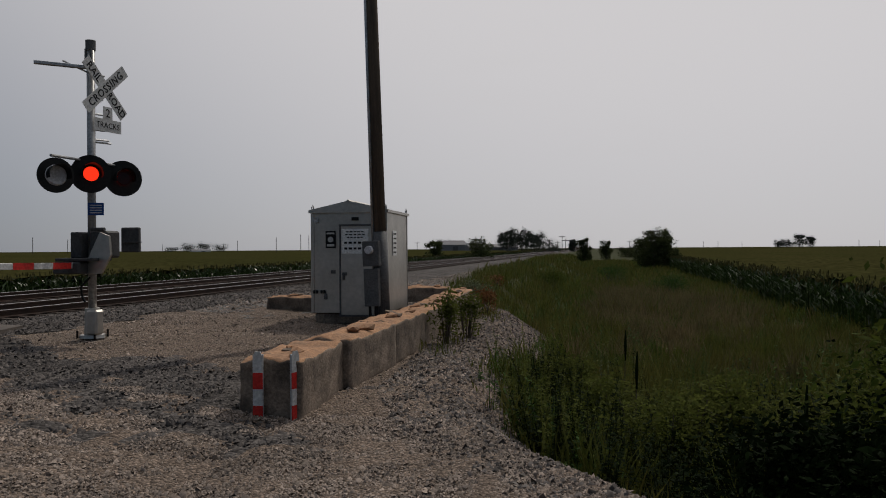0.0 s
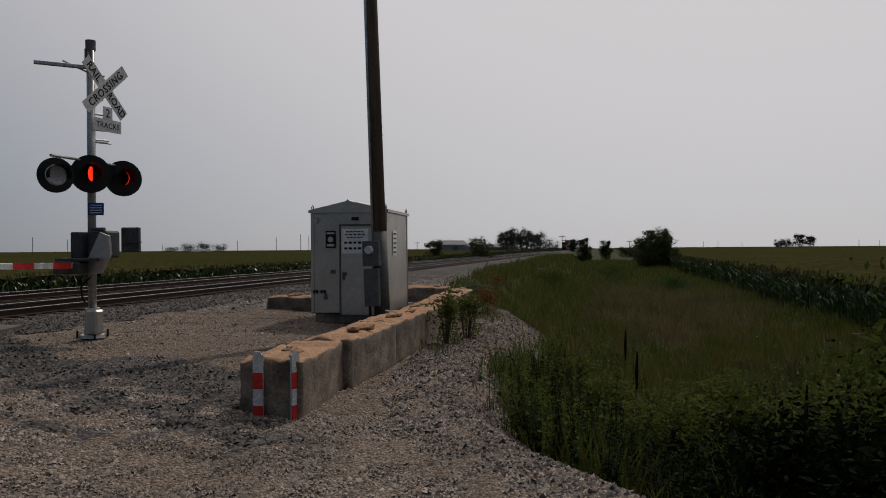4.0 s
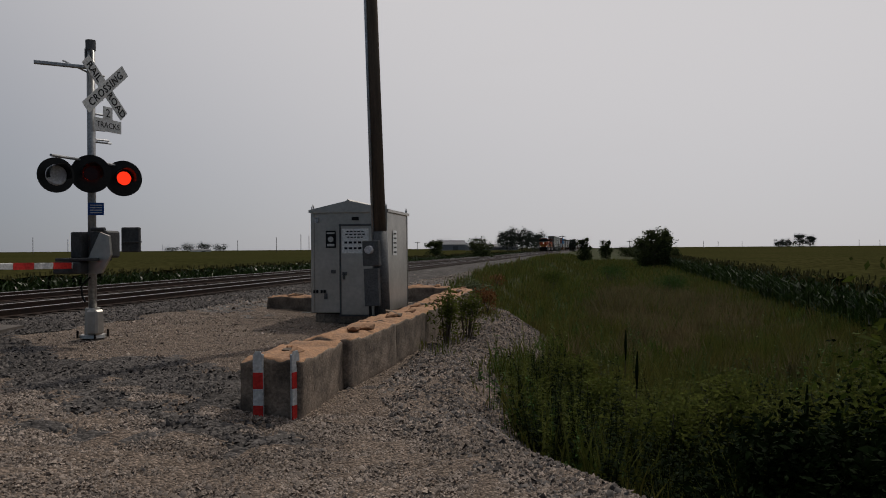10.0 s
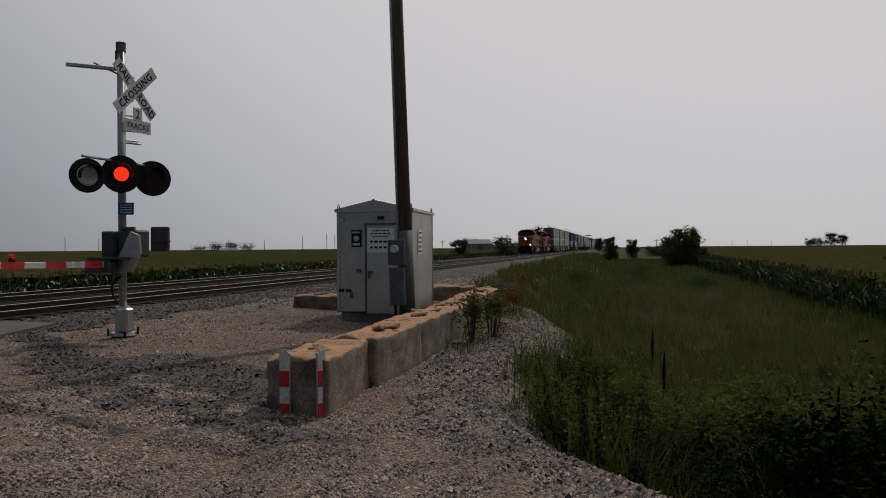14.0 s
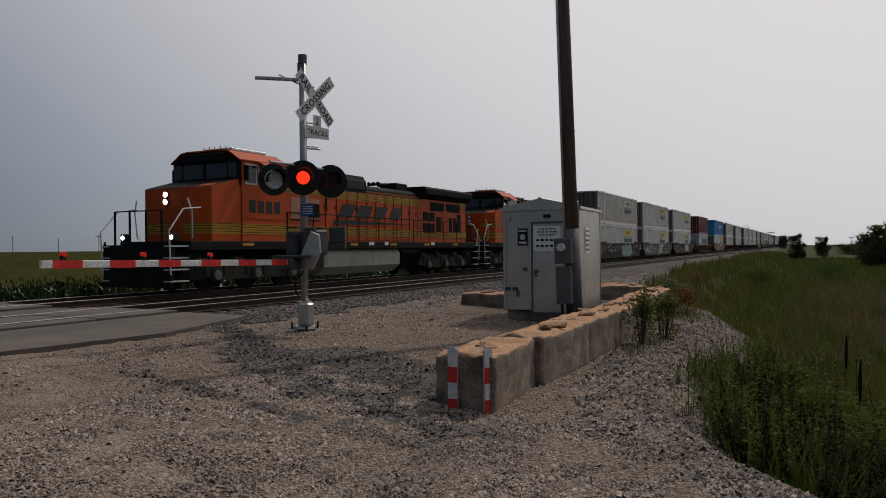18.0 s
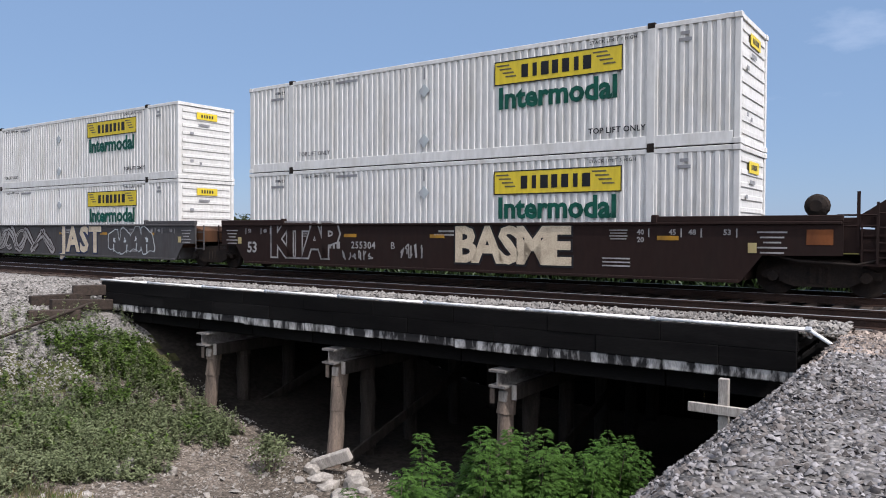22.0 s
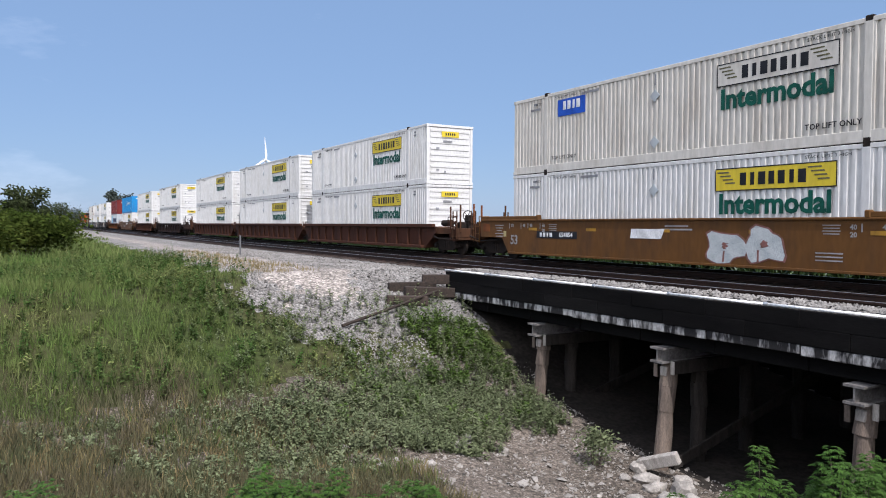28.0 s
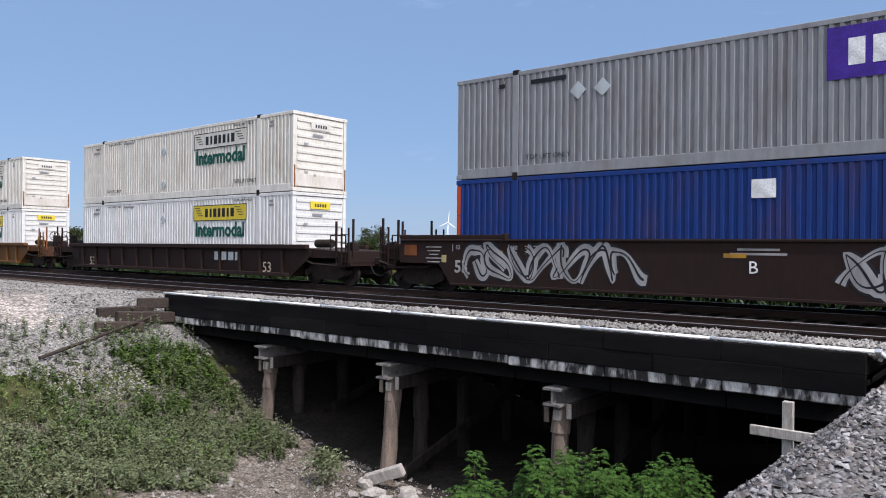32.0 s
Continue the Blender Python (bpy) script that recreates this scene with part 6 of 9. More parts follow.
PLAIN = {}
for i, (off, style, paint_name, q, low, high, spray) in enumerate(UNITS):
    far = low == "far"
    names = {"well_brown": "brown", "well_grey": "grey graffiti-covered", "well_orange": "yellow-orange", "well_rust": "rusty brown", "well_ochre": "rust-streaked ochre"}
    label = names[paint_name] + (" articulated" if q != "s" else "") + (" smooth-sided" if style == "smooth" else " ribbed") + " double-stack well car on the far track"
    fkey = ("well", style, paint_name, q)
    if far and fkey in PLAIN:
        car = copy_thing(PLAIN[fkey], Matrix())
    else:
        car = well_car(style, paint_name, 16.6, q in "fs", q in "rs", 9.75, 9.75, label, brake_at=1 if q in "rs" and i % 2 == 0 else (-1 if q in "s" else 1), clutter=not far, number={1: "256304A", 3: "255304B"}.get(spray, ""))
        if far:
            PLAIN[fkey] = car
    RUNNERS.append((car, off))
    if far:
        kk = ("c", "white" if i % 4 else ("blue", "maroon", "grey", "white_b")[i // 4 % 4])
        for z in (0.42, 3.335):
            if kk not in PLAIN:
                PLAIN[kk] = container(kk[1], deco="hunt" if kk[1] == "white" else "", label=JB if kk[1] == "white" else "plain corrugated domestic container far along the train", bare=True)
                c = PLAIN[kk]
            else:
                c = copy_thing(PLAIN[kk], Matrix())
            RUNNERS.append((c, off, z))
    else:
        for kind, z in ((low, 0.42), (high, 3.335)):
            RUNNERS.append((load(kind), off, z))
    sx = 1.484
    if spray == 1:
        bubbles(car, sx, 2.3, 0.93, 4.2, 1.15, T["spray_teal"], T["decal_black"], 4, 21)
        lettering("CULPO", 0.42, T["decal_grey"], car, SIDE_TEXT(sx + 0.006, -4.75, 1.33), "pale sprayed scrawl")
        lettering("ABLE", 0.3, T["decal_grey"], car, SIDE_TEXT(sx + 0.006, -4.95, 1.0), "pale sprayed scrawl")
        bubbles(car, sx, -1.6, 1.28, 2.2, 0.42, T["faded_green"], T["well_brown"], 4, 5)
        bubbles(car, sx, -7.0, 1.2, 2.0, 0.45, T["faded_green"], T["well_brown"], 3, 8)
    elif spray == 2:
        swirls(car, sx, -3.8, 0.95, 5.8, 1.3, T["decal_grey"], T["well_brown"], 7, 33)
        graffiti_word(car, "JAST", sx, 1.5, 0.92, 4.0, 1.05, T["spray_tan"], T["decal_navy"])
        bubbles(car, sx, 5.2, 1.0, 3.0, 1.0, T["well_grey"], T["spray_silver"], 4, 41)
        tag_lines(car, sx + 0.012, -7.2, 0.9, 2.0, 0.9, T["decal_white"], 9)
    elif spray == 3:
        graffiti_word(car, "KITAP", sx, -5.3, 1.0, 3.2, 1.05, T["well_brown"], T["decal_grey"])
        tag_lines(car, sx + 0.012, -3.0, 0.62, 1.3, 0.3, T["decal_grey"], 14, 6)
        tag_lines(car, sx + 0.012, -0.9, 0.8, 0.8, 0.5, T["decal_grey"], 17, 5)
        graffiti_word(car, "BASME", sx, 2.35, 0.95, 3.5, 0.95, T["spray_tan"], T["decal_black"])
    elif spray == 4:
        tag_lines(car, 1.43, 3.0, 0.9, 1.5, 0.7, T["spray_silver"], 3, 5)
    elif spray == 5:
        tag_lines(car, sx + 0.01, -2.5, 0.9, 3.6, 0.7, T["spray_silver"], 6, 9)
        flat_shape("brand_mark", car, sx, 1.4, 1.3, [(-1.4, -0.13), (1.0, -0.13), (1.2, 0.13), (-1.2, 0.13)], T["decal_white"], "white speed-stripe mark")
    elif spray == 6:
        for yy in (-2.6, -1.2):
            tag_lines(car, 1.42, yy, 1.0, 0.9, 0.5, T["decal_white"], int(yy * 10) + 60, 5)
    elif spray == 7:
        for yy, seed in ((2.25, 52), (3.5, 57)):
            bubbles(car, sx, yy, 0.88, 1.05, 1.0, T["spray_silver"], T["spray_mauve"], 1, seed)
        flat_shape("brand_mark", car, sx, -0.7, 1.12, [(-0.7, -0.15), (0.6, -0.15), (0.75, 0.15), (-0.65, 0.15)], T["decal_white"])
        flat_panel("number_panel", car, sx, -5.15, 1.02, 2.3, 0.26, T["decal_black"])
        brand_bars(car, sx + 0.004, -5.75, 1.02, 0.8, 0.15, T["decal_white"], 4)
        lettering("654854", 0.23, T["decal_white"], car, SIDE_TEXT(sx + 0.008, -4.6, 1.02), "white car number", 1.1, thick=0.004)
    elif spray == 8:
        graffiti_word(car, "CRUSM", sx, 1.5, 0.92, 5.8, 1.1, T["spray_orange"], T["decal_black"])
        lettering("765921", 0.3, T["spray_silver"], car, SIDE_TEXT(sx + 0.004, -4.0, 1.05), "silver car number", 1.1, thick=0.004)
        for dz in (-0.3, 0, 0.3):
            for yy in (-1.95, 5.0):
                flat_panel("graffiti_brick", car, sx, yy + 0.1 * dz, 0.95 + dz, 0.34, 0.16, T["spray_blue"])
    elif spray == 9:
        swirls(car, sx, -1.2, 0.95, 4.6, 1.15, T["spray_blue"], T["spray_orange"], 5, 71)
        bubbles(car, sx, 5.2, 0.95, 3.4, 0.9, T["decal_navy"], T["spray_silver"], 4, 75)
    elif spray == 10:
        graffiti_word(car, "AMP", sx, -4.35, 0.85, 2.4, 1.0, T["spray_olive"], T["decal_black"])
        flat_panel("number_panel", car, sx, 2.9, 1.0, 3.4, 0.36, T["well_brown"])
        brand_bars(car, sx + 0.004, 1.75, 1.0, 0.9, 0.22, T["spray_silver"], 3)
        lettering("765921", 0.36, T["spray_silver"], car, SIDE_TEXT(sx + 0.01, 3.3, 1.0), "silver car number", 1.12, thick=0.006)
        tag_lines(car, sx + 0.01, 0.6, 1.1, 1.8, 0.5, T["spray_tan"], 15, 5)
    elif spray == 11:
        swirls(car, sx, -4.9, 0.98, 5.4, 1.3, T["decal_grey"], T["decal_black"], 7, 91)
        swirls(car, sx, 4.6, 0.98, 4.8, 1.25, T["decal_grey"], T["decal_black"], 6, 95)
        lettering("B", 0.4, T["decal_white"], car, SIDE_TEXT(sx + 0.004, 0.4, 0.95))


# ---- locomotives ----
AXLE_CAP = Shape().tube((-0.03, 0, 0), (0.03, 0, 0), 0.16, n=14).mesh("axle_cap", [M["steel_grey"]])


def locomotive(second):
    label = ("orange and dark green diesel locomotive with yellow stripes coupled second" if second
             else "orange and black diesel locomotive leading the train, headlights lit")
    ob = thing("locomotive", label, "locomotive", "locomotives at the head of the train")
    F = -11.1                                  # the front; y grows towards the tail
    O, K, Yl = T["orange"], T["loco_black"], T["loco_yellow"]

    def at(f):
        return F + f
    part("underframe", Shape().box((0, at(11.1), 1.46), (3.06, 20.4, 0.3), bev=0.02).box((0, at(11.1), 1.2), (1.2, 19.5, 0.4)), K, ob)
    for s in (-1, 1):
        for k in range(6):
            flat_panel("reflector", ob, s * 1.535, at(3.4 + 3.1 * k), 1.5, 0.55, 0.1, T["decal_amber"])
        for f, w in ((7.6, 0.3), (10.9, 0.4), (12.1, 0.3), (16.4, 0.35)):
            flat_panel("notice", ob, s * 1.535, at(f), 1.53, w, 0.13, T["decal_white"])
        part("sill_edge", Shape().box((s * 1.54, at(11.1), 1.37), (0.03, 18.4, 0.05)), M["iron"], ob)
    # nose and cab
    nose = Shape()
    ring = [(-1.46, 3.16), (-1.46, 1.85), (-0.95, 1.4), (0.95, 1.4), (1.46, 1.85), (1.46, 3.16)]
    tops = (3.62, 3.29, 3.24, 3.24, 3.29, 3.62)
    rim = [(u, at(w), z) for (u, w), z in zip(ring, tops)]
    crown = [(0.95 * u, at(w + (0.07 if w < 3 else 0)), z + 0.035) for (u, w), z in zip(ring, tops)]
    nose.add([(u, at(w), 1.6) for u, w in ring] + rim, [(k, k + 1, k + 7, k + 6) for k in range(5)] + [(5, 4, 3, 2, 1, 0), (0, 6, 11, 5), (6, 7, 8, 9, 10, 11)])
    lid = Shape()
    lid.add([(0.975 * u, w, z + 0.004) for u, w, z in rim] + crown, [(k, k + 1, k + 7, k + 6) for k in range(5)] + [(6, 7, 8, 9), (6, 9, 10, 11)])
    part("nose_top", lid, K, ob, "matt black glare-free nose top")
    part("nose", nose, O, ob)
    big = [(u * 1.006, at(w - 0.008)) for u, w in ring]
    for z0, z1 in ((1.84, 2.17), (2.47, 2.71)):
        if z0 > 2 and not second:
            continue
        rim_pts = big if z0 < 2 else big[1:5]
        n = len(rim_pts)
        band = Shape().add([(u, w, z0) for u, w in rim_pts] + [(u, w, z1) for u, w in rim_pts], [(q, q + 1, q + n + 1, q + n) for q in range(n - 1)])
        part("nose_stripe", band, Yl, ob, "yellow stripe round the nose")
        for q in (0.2, 0.44, 0.68, 0.92):
            z = z0 + q * (z1 - z0)
            pin = [(u * 1.003, w - 0.004) for u, w in rim_pts]
            part("pin_stripe", Shape().add([(u, w, z) for u, w in pin] + [(u, w, z + 0.018) for u, w in pin], [(j, j + 1, j + n + 1, j + n) for j in range(n - 1)]), K, ob)
    part("nose_door", Shape().box((0.45, at(1.39), 2.3), (0.5, 0.04, 1.2), bev=0.01), O, ob)
    for z in (2.82, 3.05):
        lamp = part("headlight", Shape().tube((0, at(1.5), z), (0, at(1.36), z), 0.11, n=16), M["black"], ob)
        part("lens", Shape().tube((0, at(1.358), z), (0, at(1.34), z), 0.08, n=16), M["headlight"] if not second else M["lens_clear"], lamp)
    for x in (-1.05, 1.05):
        lamp = part("ditch_light", Shape().box((x, at(0.72), 1.72), (0.24, 0.2, 0.24), bev=0.02), M["black"], ob)
        part("lens", Shape().tube((x, at(0.615), 1.72), (x, at(0.6), 1.72), 0.06, n=16), M["headlight"] if not second else M["lens_clear"], lamp)
    cab = part("cab", Shape().prism([(-1.5, 1.6), (1.5, 1.6), (1.5, 4.2), (1.05, 4.48), (0.8, 4.52), (-0.8, 4.52), (-1.05, 4.48), (-1.5, 4.2)], at(3.16), at(5.34)), O, ob)
    part("cab_face", Shape().prism([(-1.47, 3.4), (1.47, 3.4), (1.47, 4.18), (1.03, 4.46), (-1.03, 4.46), (-1.47, 4.18)], at(3.06), at(3.158)), K, cab, "black windscreen surround")
    part("cab_roof", Shape().prism([(-1.54, 4.2), (-1.06, 4.5), (-0.8, 4.54), (0.8, 4.54), (1.06, 4.5), (1.54, 4.2), (1.54, 4.235), (1.06, 4.55), (0.8, 4.585), (-0.8, 4.585), (-1.06, 4.55), (-1.54, 4.235)], at(3.0), at(5.42)), O, cab, "orange cab roof, sloped at its sides")
    part("roof_rack", Shape().box((0.25, at(4.2), 4.63), (1.3, 1.7, 0.09), bev=0.015), M["galv"], cab, "grey aerial plate on the cab roof")
    for k in range(5):
        part("aerial", Shape().tube((-0.5 + 0.25 * k, at(3.5), 4.6), (-0.5 + 0.25 * k, at(3.5), 4.76 + 0.03 * (k % 2)), 0.014, n=5), M["iron"], cab)
    for s in (-1, 1):
        for x0, x1 in ((0.06, 0.98), (1.04, 1.4)):
            part("windscreen", Shape().prism([(at(3.03), 3.66), (at(3.065), 3.66), (at(3.065), 4.14), (at(3.035), 4.14)], s * x0, s * x1, axis="x"), T["glass"], cab)
        for y0, w in ((3.6, 0.46), (4.38, 0.78), (5.07, 0.26)):
            win = part("side_window", Shape().box((s * 1.505, at(y0), 3.78), (0.03, w + 0.1, 0.68), bev=0.01), M["galv"], cab, "framed cab side window")
            panes = ((0.0, w),) if w < 0.6 else ((-0.2, 0.36), (0.2, 0.36))
            for dy, pw in panes:
                part("pane", Shape().box((s * 1.515, at(y0 + dy), 3.78), (0.03, pw, 0.58)), T["glass"], win)
        part("mirror", Shape().box((s * 1.62, at(3.24), 3.8), (0.2, 0.04, 0.5), bev=0.01), K, cab)
        part("sun_shade", Shape().prism([(s * 1.5, 4.2), (s * 1.86, 4.04), (s * 1.86, 4.065), (s * 1.5, 4.235)], at(3.95), at(4.95)), O, cab)
        part("cab_band", Shape().box((s * 1.503, at(4.25), 2.0), (0.012, 2.16, 0.33)), Yl, cab, "yellow band")
        for dz in (-0.11, -0.03, 0.05, 0.13):
            part("pin_stripe", Shape().box((s * 1.506, at(4.25), 2.0 + dz), (0.012, 2.16, 0.018)), K, cab)
        part("cab_ledge", Shape().box((s * 1.505, at(4.25), 2.36), (0.03, 2.16, 0.03)), O, cab)
        if second:
            part("nose_band", Shape().prism([(at(1.86), 2.47), (at(2.62), 2.47), (at(2.72), 2.53), (at(2.72), 2.65), (at(2.62), 2.71), (at(1.86), 2.71)], s * 1.468 - 0.006, s * 1.468 + 0.006, axis="x"), Yl, ob, "short rounded yellow band")
            for z in (2.52, 2.58, 2.64):
                part("pin_stripe", Shape().box((s * 1.475, at(2.27), z), (0.012, 0.8, 0.016)), K, ob)
        part("nose_grab", Shape().path([(s * 1.2, at(1.3), 1.7), (s * 1.25, at(1.25), 2.5), (s * 1.1, at(1.2), 2.9)], 0.022, n=6), M["white"], ob, "white-painted grab rail")
    part("number_board", Shape().box((0, at(3.0), 4.34), (1.9, 0.2, 0.26), bev=0.02), K, cab, "black number board over the windscreen")
    if second:
        lettering("4321", 0.72, T["decal_black"], cab, SIDE_TEXT(1.508, at(4.12), 2.92), "black road number", 1.08, thick=0.018)
    else:
        for k in range(4):
            flat_panel("number_bar", cab, 1.508, at(3.65 + 0.42 * k), 2.74, 0.3, 0.42, T["decal_black"])
    # electrical cabinet, engine hood, radiator
    part("electrical_cabinet", Shape().box((0, at(6.5), 2.69), (2.9, 2.32, 2.18), bev=0.02), O, ob)
    part("cabinet_panel", Shape().box((1.453, at(6.55), 2.78), (0.02, 1.7, 0.74), bev=0.005), T["faded"], ob, "faded pinkish replacement panel")
    part("cabinet_panel_edge", Shape().box((1.46, at(6.55), 2.38), (0.04, 1.8, 0.03)), K, ob)
    gr = part("cabinet_grille", Shape().box((1.462, at(7.0), 2.74), (0.03, 0.78, 0.52), bev=0.01), K, ob, "black louvred grille")
    for k in range(6):
        part("louvre", Shape().box((1.482, at(7.0), 2.54 + 0.08 * k), (0.02, 0.7, 0.02)), M["iron"], gr)
    part("cabinet_top", Shape().box((0, at(6.5), 4.06), (2.5, 2.32, 0.6), bev=0.05), K, ob)
    for k in range(4):
        part("vent_frame", Shape().box((1.262, at(5.42 + 0.68 * k), 4.06), (0.03, 0.05, 0.5)), M["galv"], ob)
    for k in range(3):
        vent = part("roof_vent", Shape().box((1.255, at(5.76 + 0.68 * k), 4.06), (0.03, 0.58, 0.46), bev=0.01), M["iron"], ob)
        for j in range(4):
            part("louvre", Shape().box((1.275, at(5.76 + 0.68 * k), 3.9 + 0.11 * j), (0.02, 0.54, 0.025)), K, vent)
    part("roof_rail", Shape().path([(1.4, at(5.45), 4.2), (1.4, at(7.9), 4.12), (1.4, at(7.95), 2.75)], 0.022, n=6), K, ob)
    hood = part("engine_hood", Shape().prism([(-0.95, 1.6), (0.95, 1.6), (0.95, 3.75), (-0.95, 3.75)], at(7.66), at(16.2)), O, ob)
    part("hood_roof", Shape().prism([(-0.97, 3.64), (0.97, 3.64), (0.97, 4.1), (0.8, 4.36), (-0.8, 4.36), (-0.97, 4.1)], at(7.66), at(11.4)), K, ob, "dark raised hood roof")
    part("hood_roof", Shape().prism([(-0.97, 3.64), (0.97, 3.64), (0.9, 3.86), (0.6, 4.02), (-0.6, 4.02), (-0.9, 3.86)], at(11.4), at(16.3)), K, ob, "dark rounded hood roof")
    part("blower_intake", Shape().box((0.96, at(10.6), 3.96), (0.04, 1.3, 0.36), bev=0.01), M["black"], ob)
    for k in range(11):
        door = part("hood_door", Shape().box((0.962, at(8.05 + 0.74 * k), 2.65), (0.03, 0.7, 1.95), bev=0.012), O, hood)
        for z in (2.0, 2.95):
            part("latch", Shape().box((0.985, at(8.05 + 0.74 * k + 0.28), z), (0.02, 0.05, 0.12)), K, door)
    for z, hz in ((3.47, 0.34), (2.0, 0.33)):
        part("hood_band", Shape().box((0.984, at(11.9), z), (0.012, 8.3, hz)), Yl, hood, "yellow band")
        part("hood_band", Shape().box((1.454, at(6.5), z), (0.012, 2.28, hz)), Yl, ob, "yellow band")
        for dz in (-0.12, -0.04, 0.05, 0.13):
            part("pin_stripe", Shape().box((0.988, at(11.9), z + dz), (0.012, 8.3, 0.016)), K, hood)
            part("pin_stripe", Shape().box((1.458, at(6.5), z + dz), (0.012, 2.28, 0.016)), K, ob)
    for k in range(12):
        part("door_seam", Shape().box((0.994, at(7.7 + 0.74 * k), 2.73), (0.008, 0.016, 1.86)), K, hood)
    s = 1.0
    if second:
        for k, w in enumerate((0.86, 1.0, 0.8, 0.78)):
            c = at(9.95 + 1.24 * k)
            outline = [(-w / 2, -0.44), (w / 2, -0.44), (w / 2, -0.28), (w * 0.3, -0.2), (w * 0.3, 0.2), (w / 2, 0.28), (w / 2, 0.44), (-w / 2, 0.44), (-w / 2, 0.28), (-w * 0.3, 0.2), (-w * 0.3, -0.2), (-w / 2, -0.28)]
            o = flat_shape("letter_shadow", hood, s, c + 0.03, 2.69, [(u * 1.07, v * 1.07) for u, v in outline], T["decal_black"])
            flat_shape("letter_block", hood, s + 0.006, c, 2.71, outline, T["cream"], "plain cream block in place of a letter")
    else:
        for k, w in enumerate((1.0, 1.1, 0.9, 0.9)):
            c = at(9.9 + 1.3 * k)
            flat_shape("letter_block", hood, s, c, 2.86, [(-w / 2 - 0.2, -0.28), (w / 2 - 0.2, -0.28), (w / 2 + 0.2, 0.28), (-w / 2 + 0.2, 0.28)], T["decal_black"], "plain slanted dark block in place of a letter")
        flat_shape("swoosh", hood, s, at(11.4), 2.4, [(-2.6, -0.12), (-2.4, 0.1), (3.6, 0.03), (3.6, 0.01)], T["decal_black"], "dark tapering stripe")
    part("exhaust", Shape().box((0, at(15.3), 4.16), (0.9, 1.1, 0.42), bev=0.04), K, ob)
    horn = part("horn", Shape().tube((0.1, at(13.7), 3.98), (0.1, at(13.7), 4.2), 0.03, n=8).tube((0.1, at(13.45), 4.2), (0.1, at(13.95), 4.2), 0.025, n=6), M["iron"], ob)
    for dx, sg in ((-0.14, -1), (0.1, -1), (0.34, -1), (0.0, 1), (0.24, 1)):
        part("horn_bell", Shape().tube((dx, at(13.7), 4.22), (dx, at(13.7 + 0.4 * sg), 4.22), 0.035, 0.1, n=12), M["iron"], horn)
    part("radiator_house", Shape().box((0, at(18.77), 2.65), (1.9, 5.14, 2.1), bev=0.02), O, ob)
    for z, hz in ((3.6, 0.2), (2.0, 0.33)):
        part("hood_band", Shape().box((0.958, at(20.98), z), (0.02, 0.7, hz)), Yl, ob, "yellow band")
    if second:
        lettering("4321", 0.34, T["decal_black"], ob, SIDE_TEXT(0.957, at(20.95), 3.2), "dark locomotive number", thick=0.004)
    for z in (1.75, 2.3, 2.9, 3.4):
        part("tail_latch", Shape().box((0.6, at(21.35), z), (0.5, 0.04, 0.04)), K, ob)
    part("radiator_wing", Shape().prism([(-0.98, 3.7), (0.98, 3.7), (1.36, 3.92), (1.36, 4.16), (1.24, 4.26), (-1.24, 4.26), (-1.36, 4.16), (-1.36, 3.92)], at(16.1), at(21.42)), K, ob)
    for f, z, w, h in ((16.75, 2.86, 0.55, 0.42), (17.4, 2.86, 0.55, 0.42), (16.75, 2.3, 0.55, 0.45), (17.4, 2.3, 0.55, 0.45), (18.15, 2.5, 0.5, 0.75), (19.5, 2.5, 0.34, 0.75), (20.0, 2.5, 0.34, 0.75), (20.5, 2.6, 0.42, 0.95)):
        part("radiator_door", Shape().box((0.962, at(f), z), (0.03, w, h), bev=0.01), K, ob)
    part("service_door", Shape().box((0.965, at(18.85), 2.6), (0.03, 0.6, 1.2), bev=0.01), O, ob)
    part("radiator_grille", Shape().box((0.962, at(18.0), 3.36), (0.03, 1.5, 0.42), bev=0.01).box((0.962, at(19.8), 3.36), (0.03, 1.6, 0.42), bev=0.01), K, ob)
    part("radiator_stripe", Shape().box((0.962, at(18.6), 2.0), (0.014, 4.7, 0.33)), Yl, ob)
    for dz in (-0.12, -0.04, 0.05, 0.13):
        part("pin_stripe", Shape().box((0.968, at(18.6), 2.0 + dz), (0.014, 4.7, 0.016)), K, ob)
    # walkway rails
    for s in (-1, 1):
        for k in range(11):
            f = 5.5 + 1.52 * k
            part("stanchion", Shape().tube((s * 1.47, at(f), 1.6), (s * 1.47, at(f), 2.62), 0.02, n=6), K, ob)
        part("handrail", Shape().tube((s * 1.47, at(5.45), 2.62), (s * 1.47, at(20.8), 2.62), 0.02, n=6), K, ob)
        part("handrail", Shape().tube((s * 1.47, at(5.45), 2.1), (s * 1.47, at(20.8), 2.1), 0.014, n=6), K, ob)
        for f, sg in ((0.55, 1), (21.65, -1)):
            st = part("steps", Shape().box((s * 1.38, at(f + 0.42 * sg), 0.95), (0.05, 0.05, 1.3)).box((s * 1.38, at(f - 0.32 * sg), 0.95), (0.05, 0.05, 1.3)), K, ob)
            for z in (0.4, 0.75, 1.1, 1.45):
                part("tread", Shape().box((s * 1.32, at(f), z), (0.3, 0.7, 0.04)), M["galv"], st)
            part("grab_rail", Shape().path([(s * 1.46, at(f - 0.35 * sg), 0.6), (s * 1.46, at(f - 0.4 * sg), 1.9), (s * 1.4, at(f + 0.2 * sg), 2.55), (s * 1.4, at(f + 0.9 * sg), 2.62)], 0.022, n=6), M["white"], ob, "white-painted grab rail")
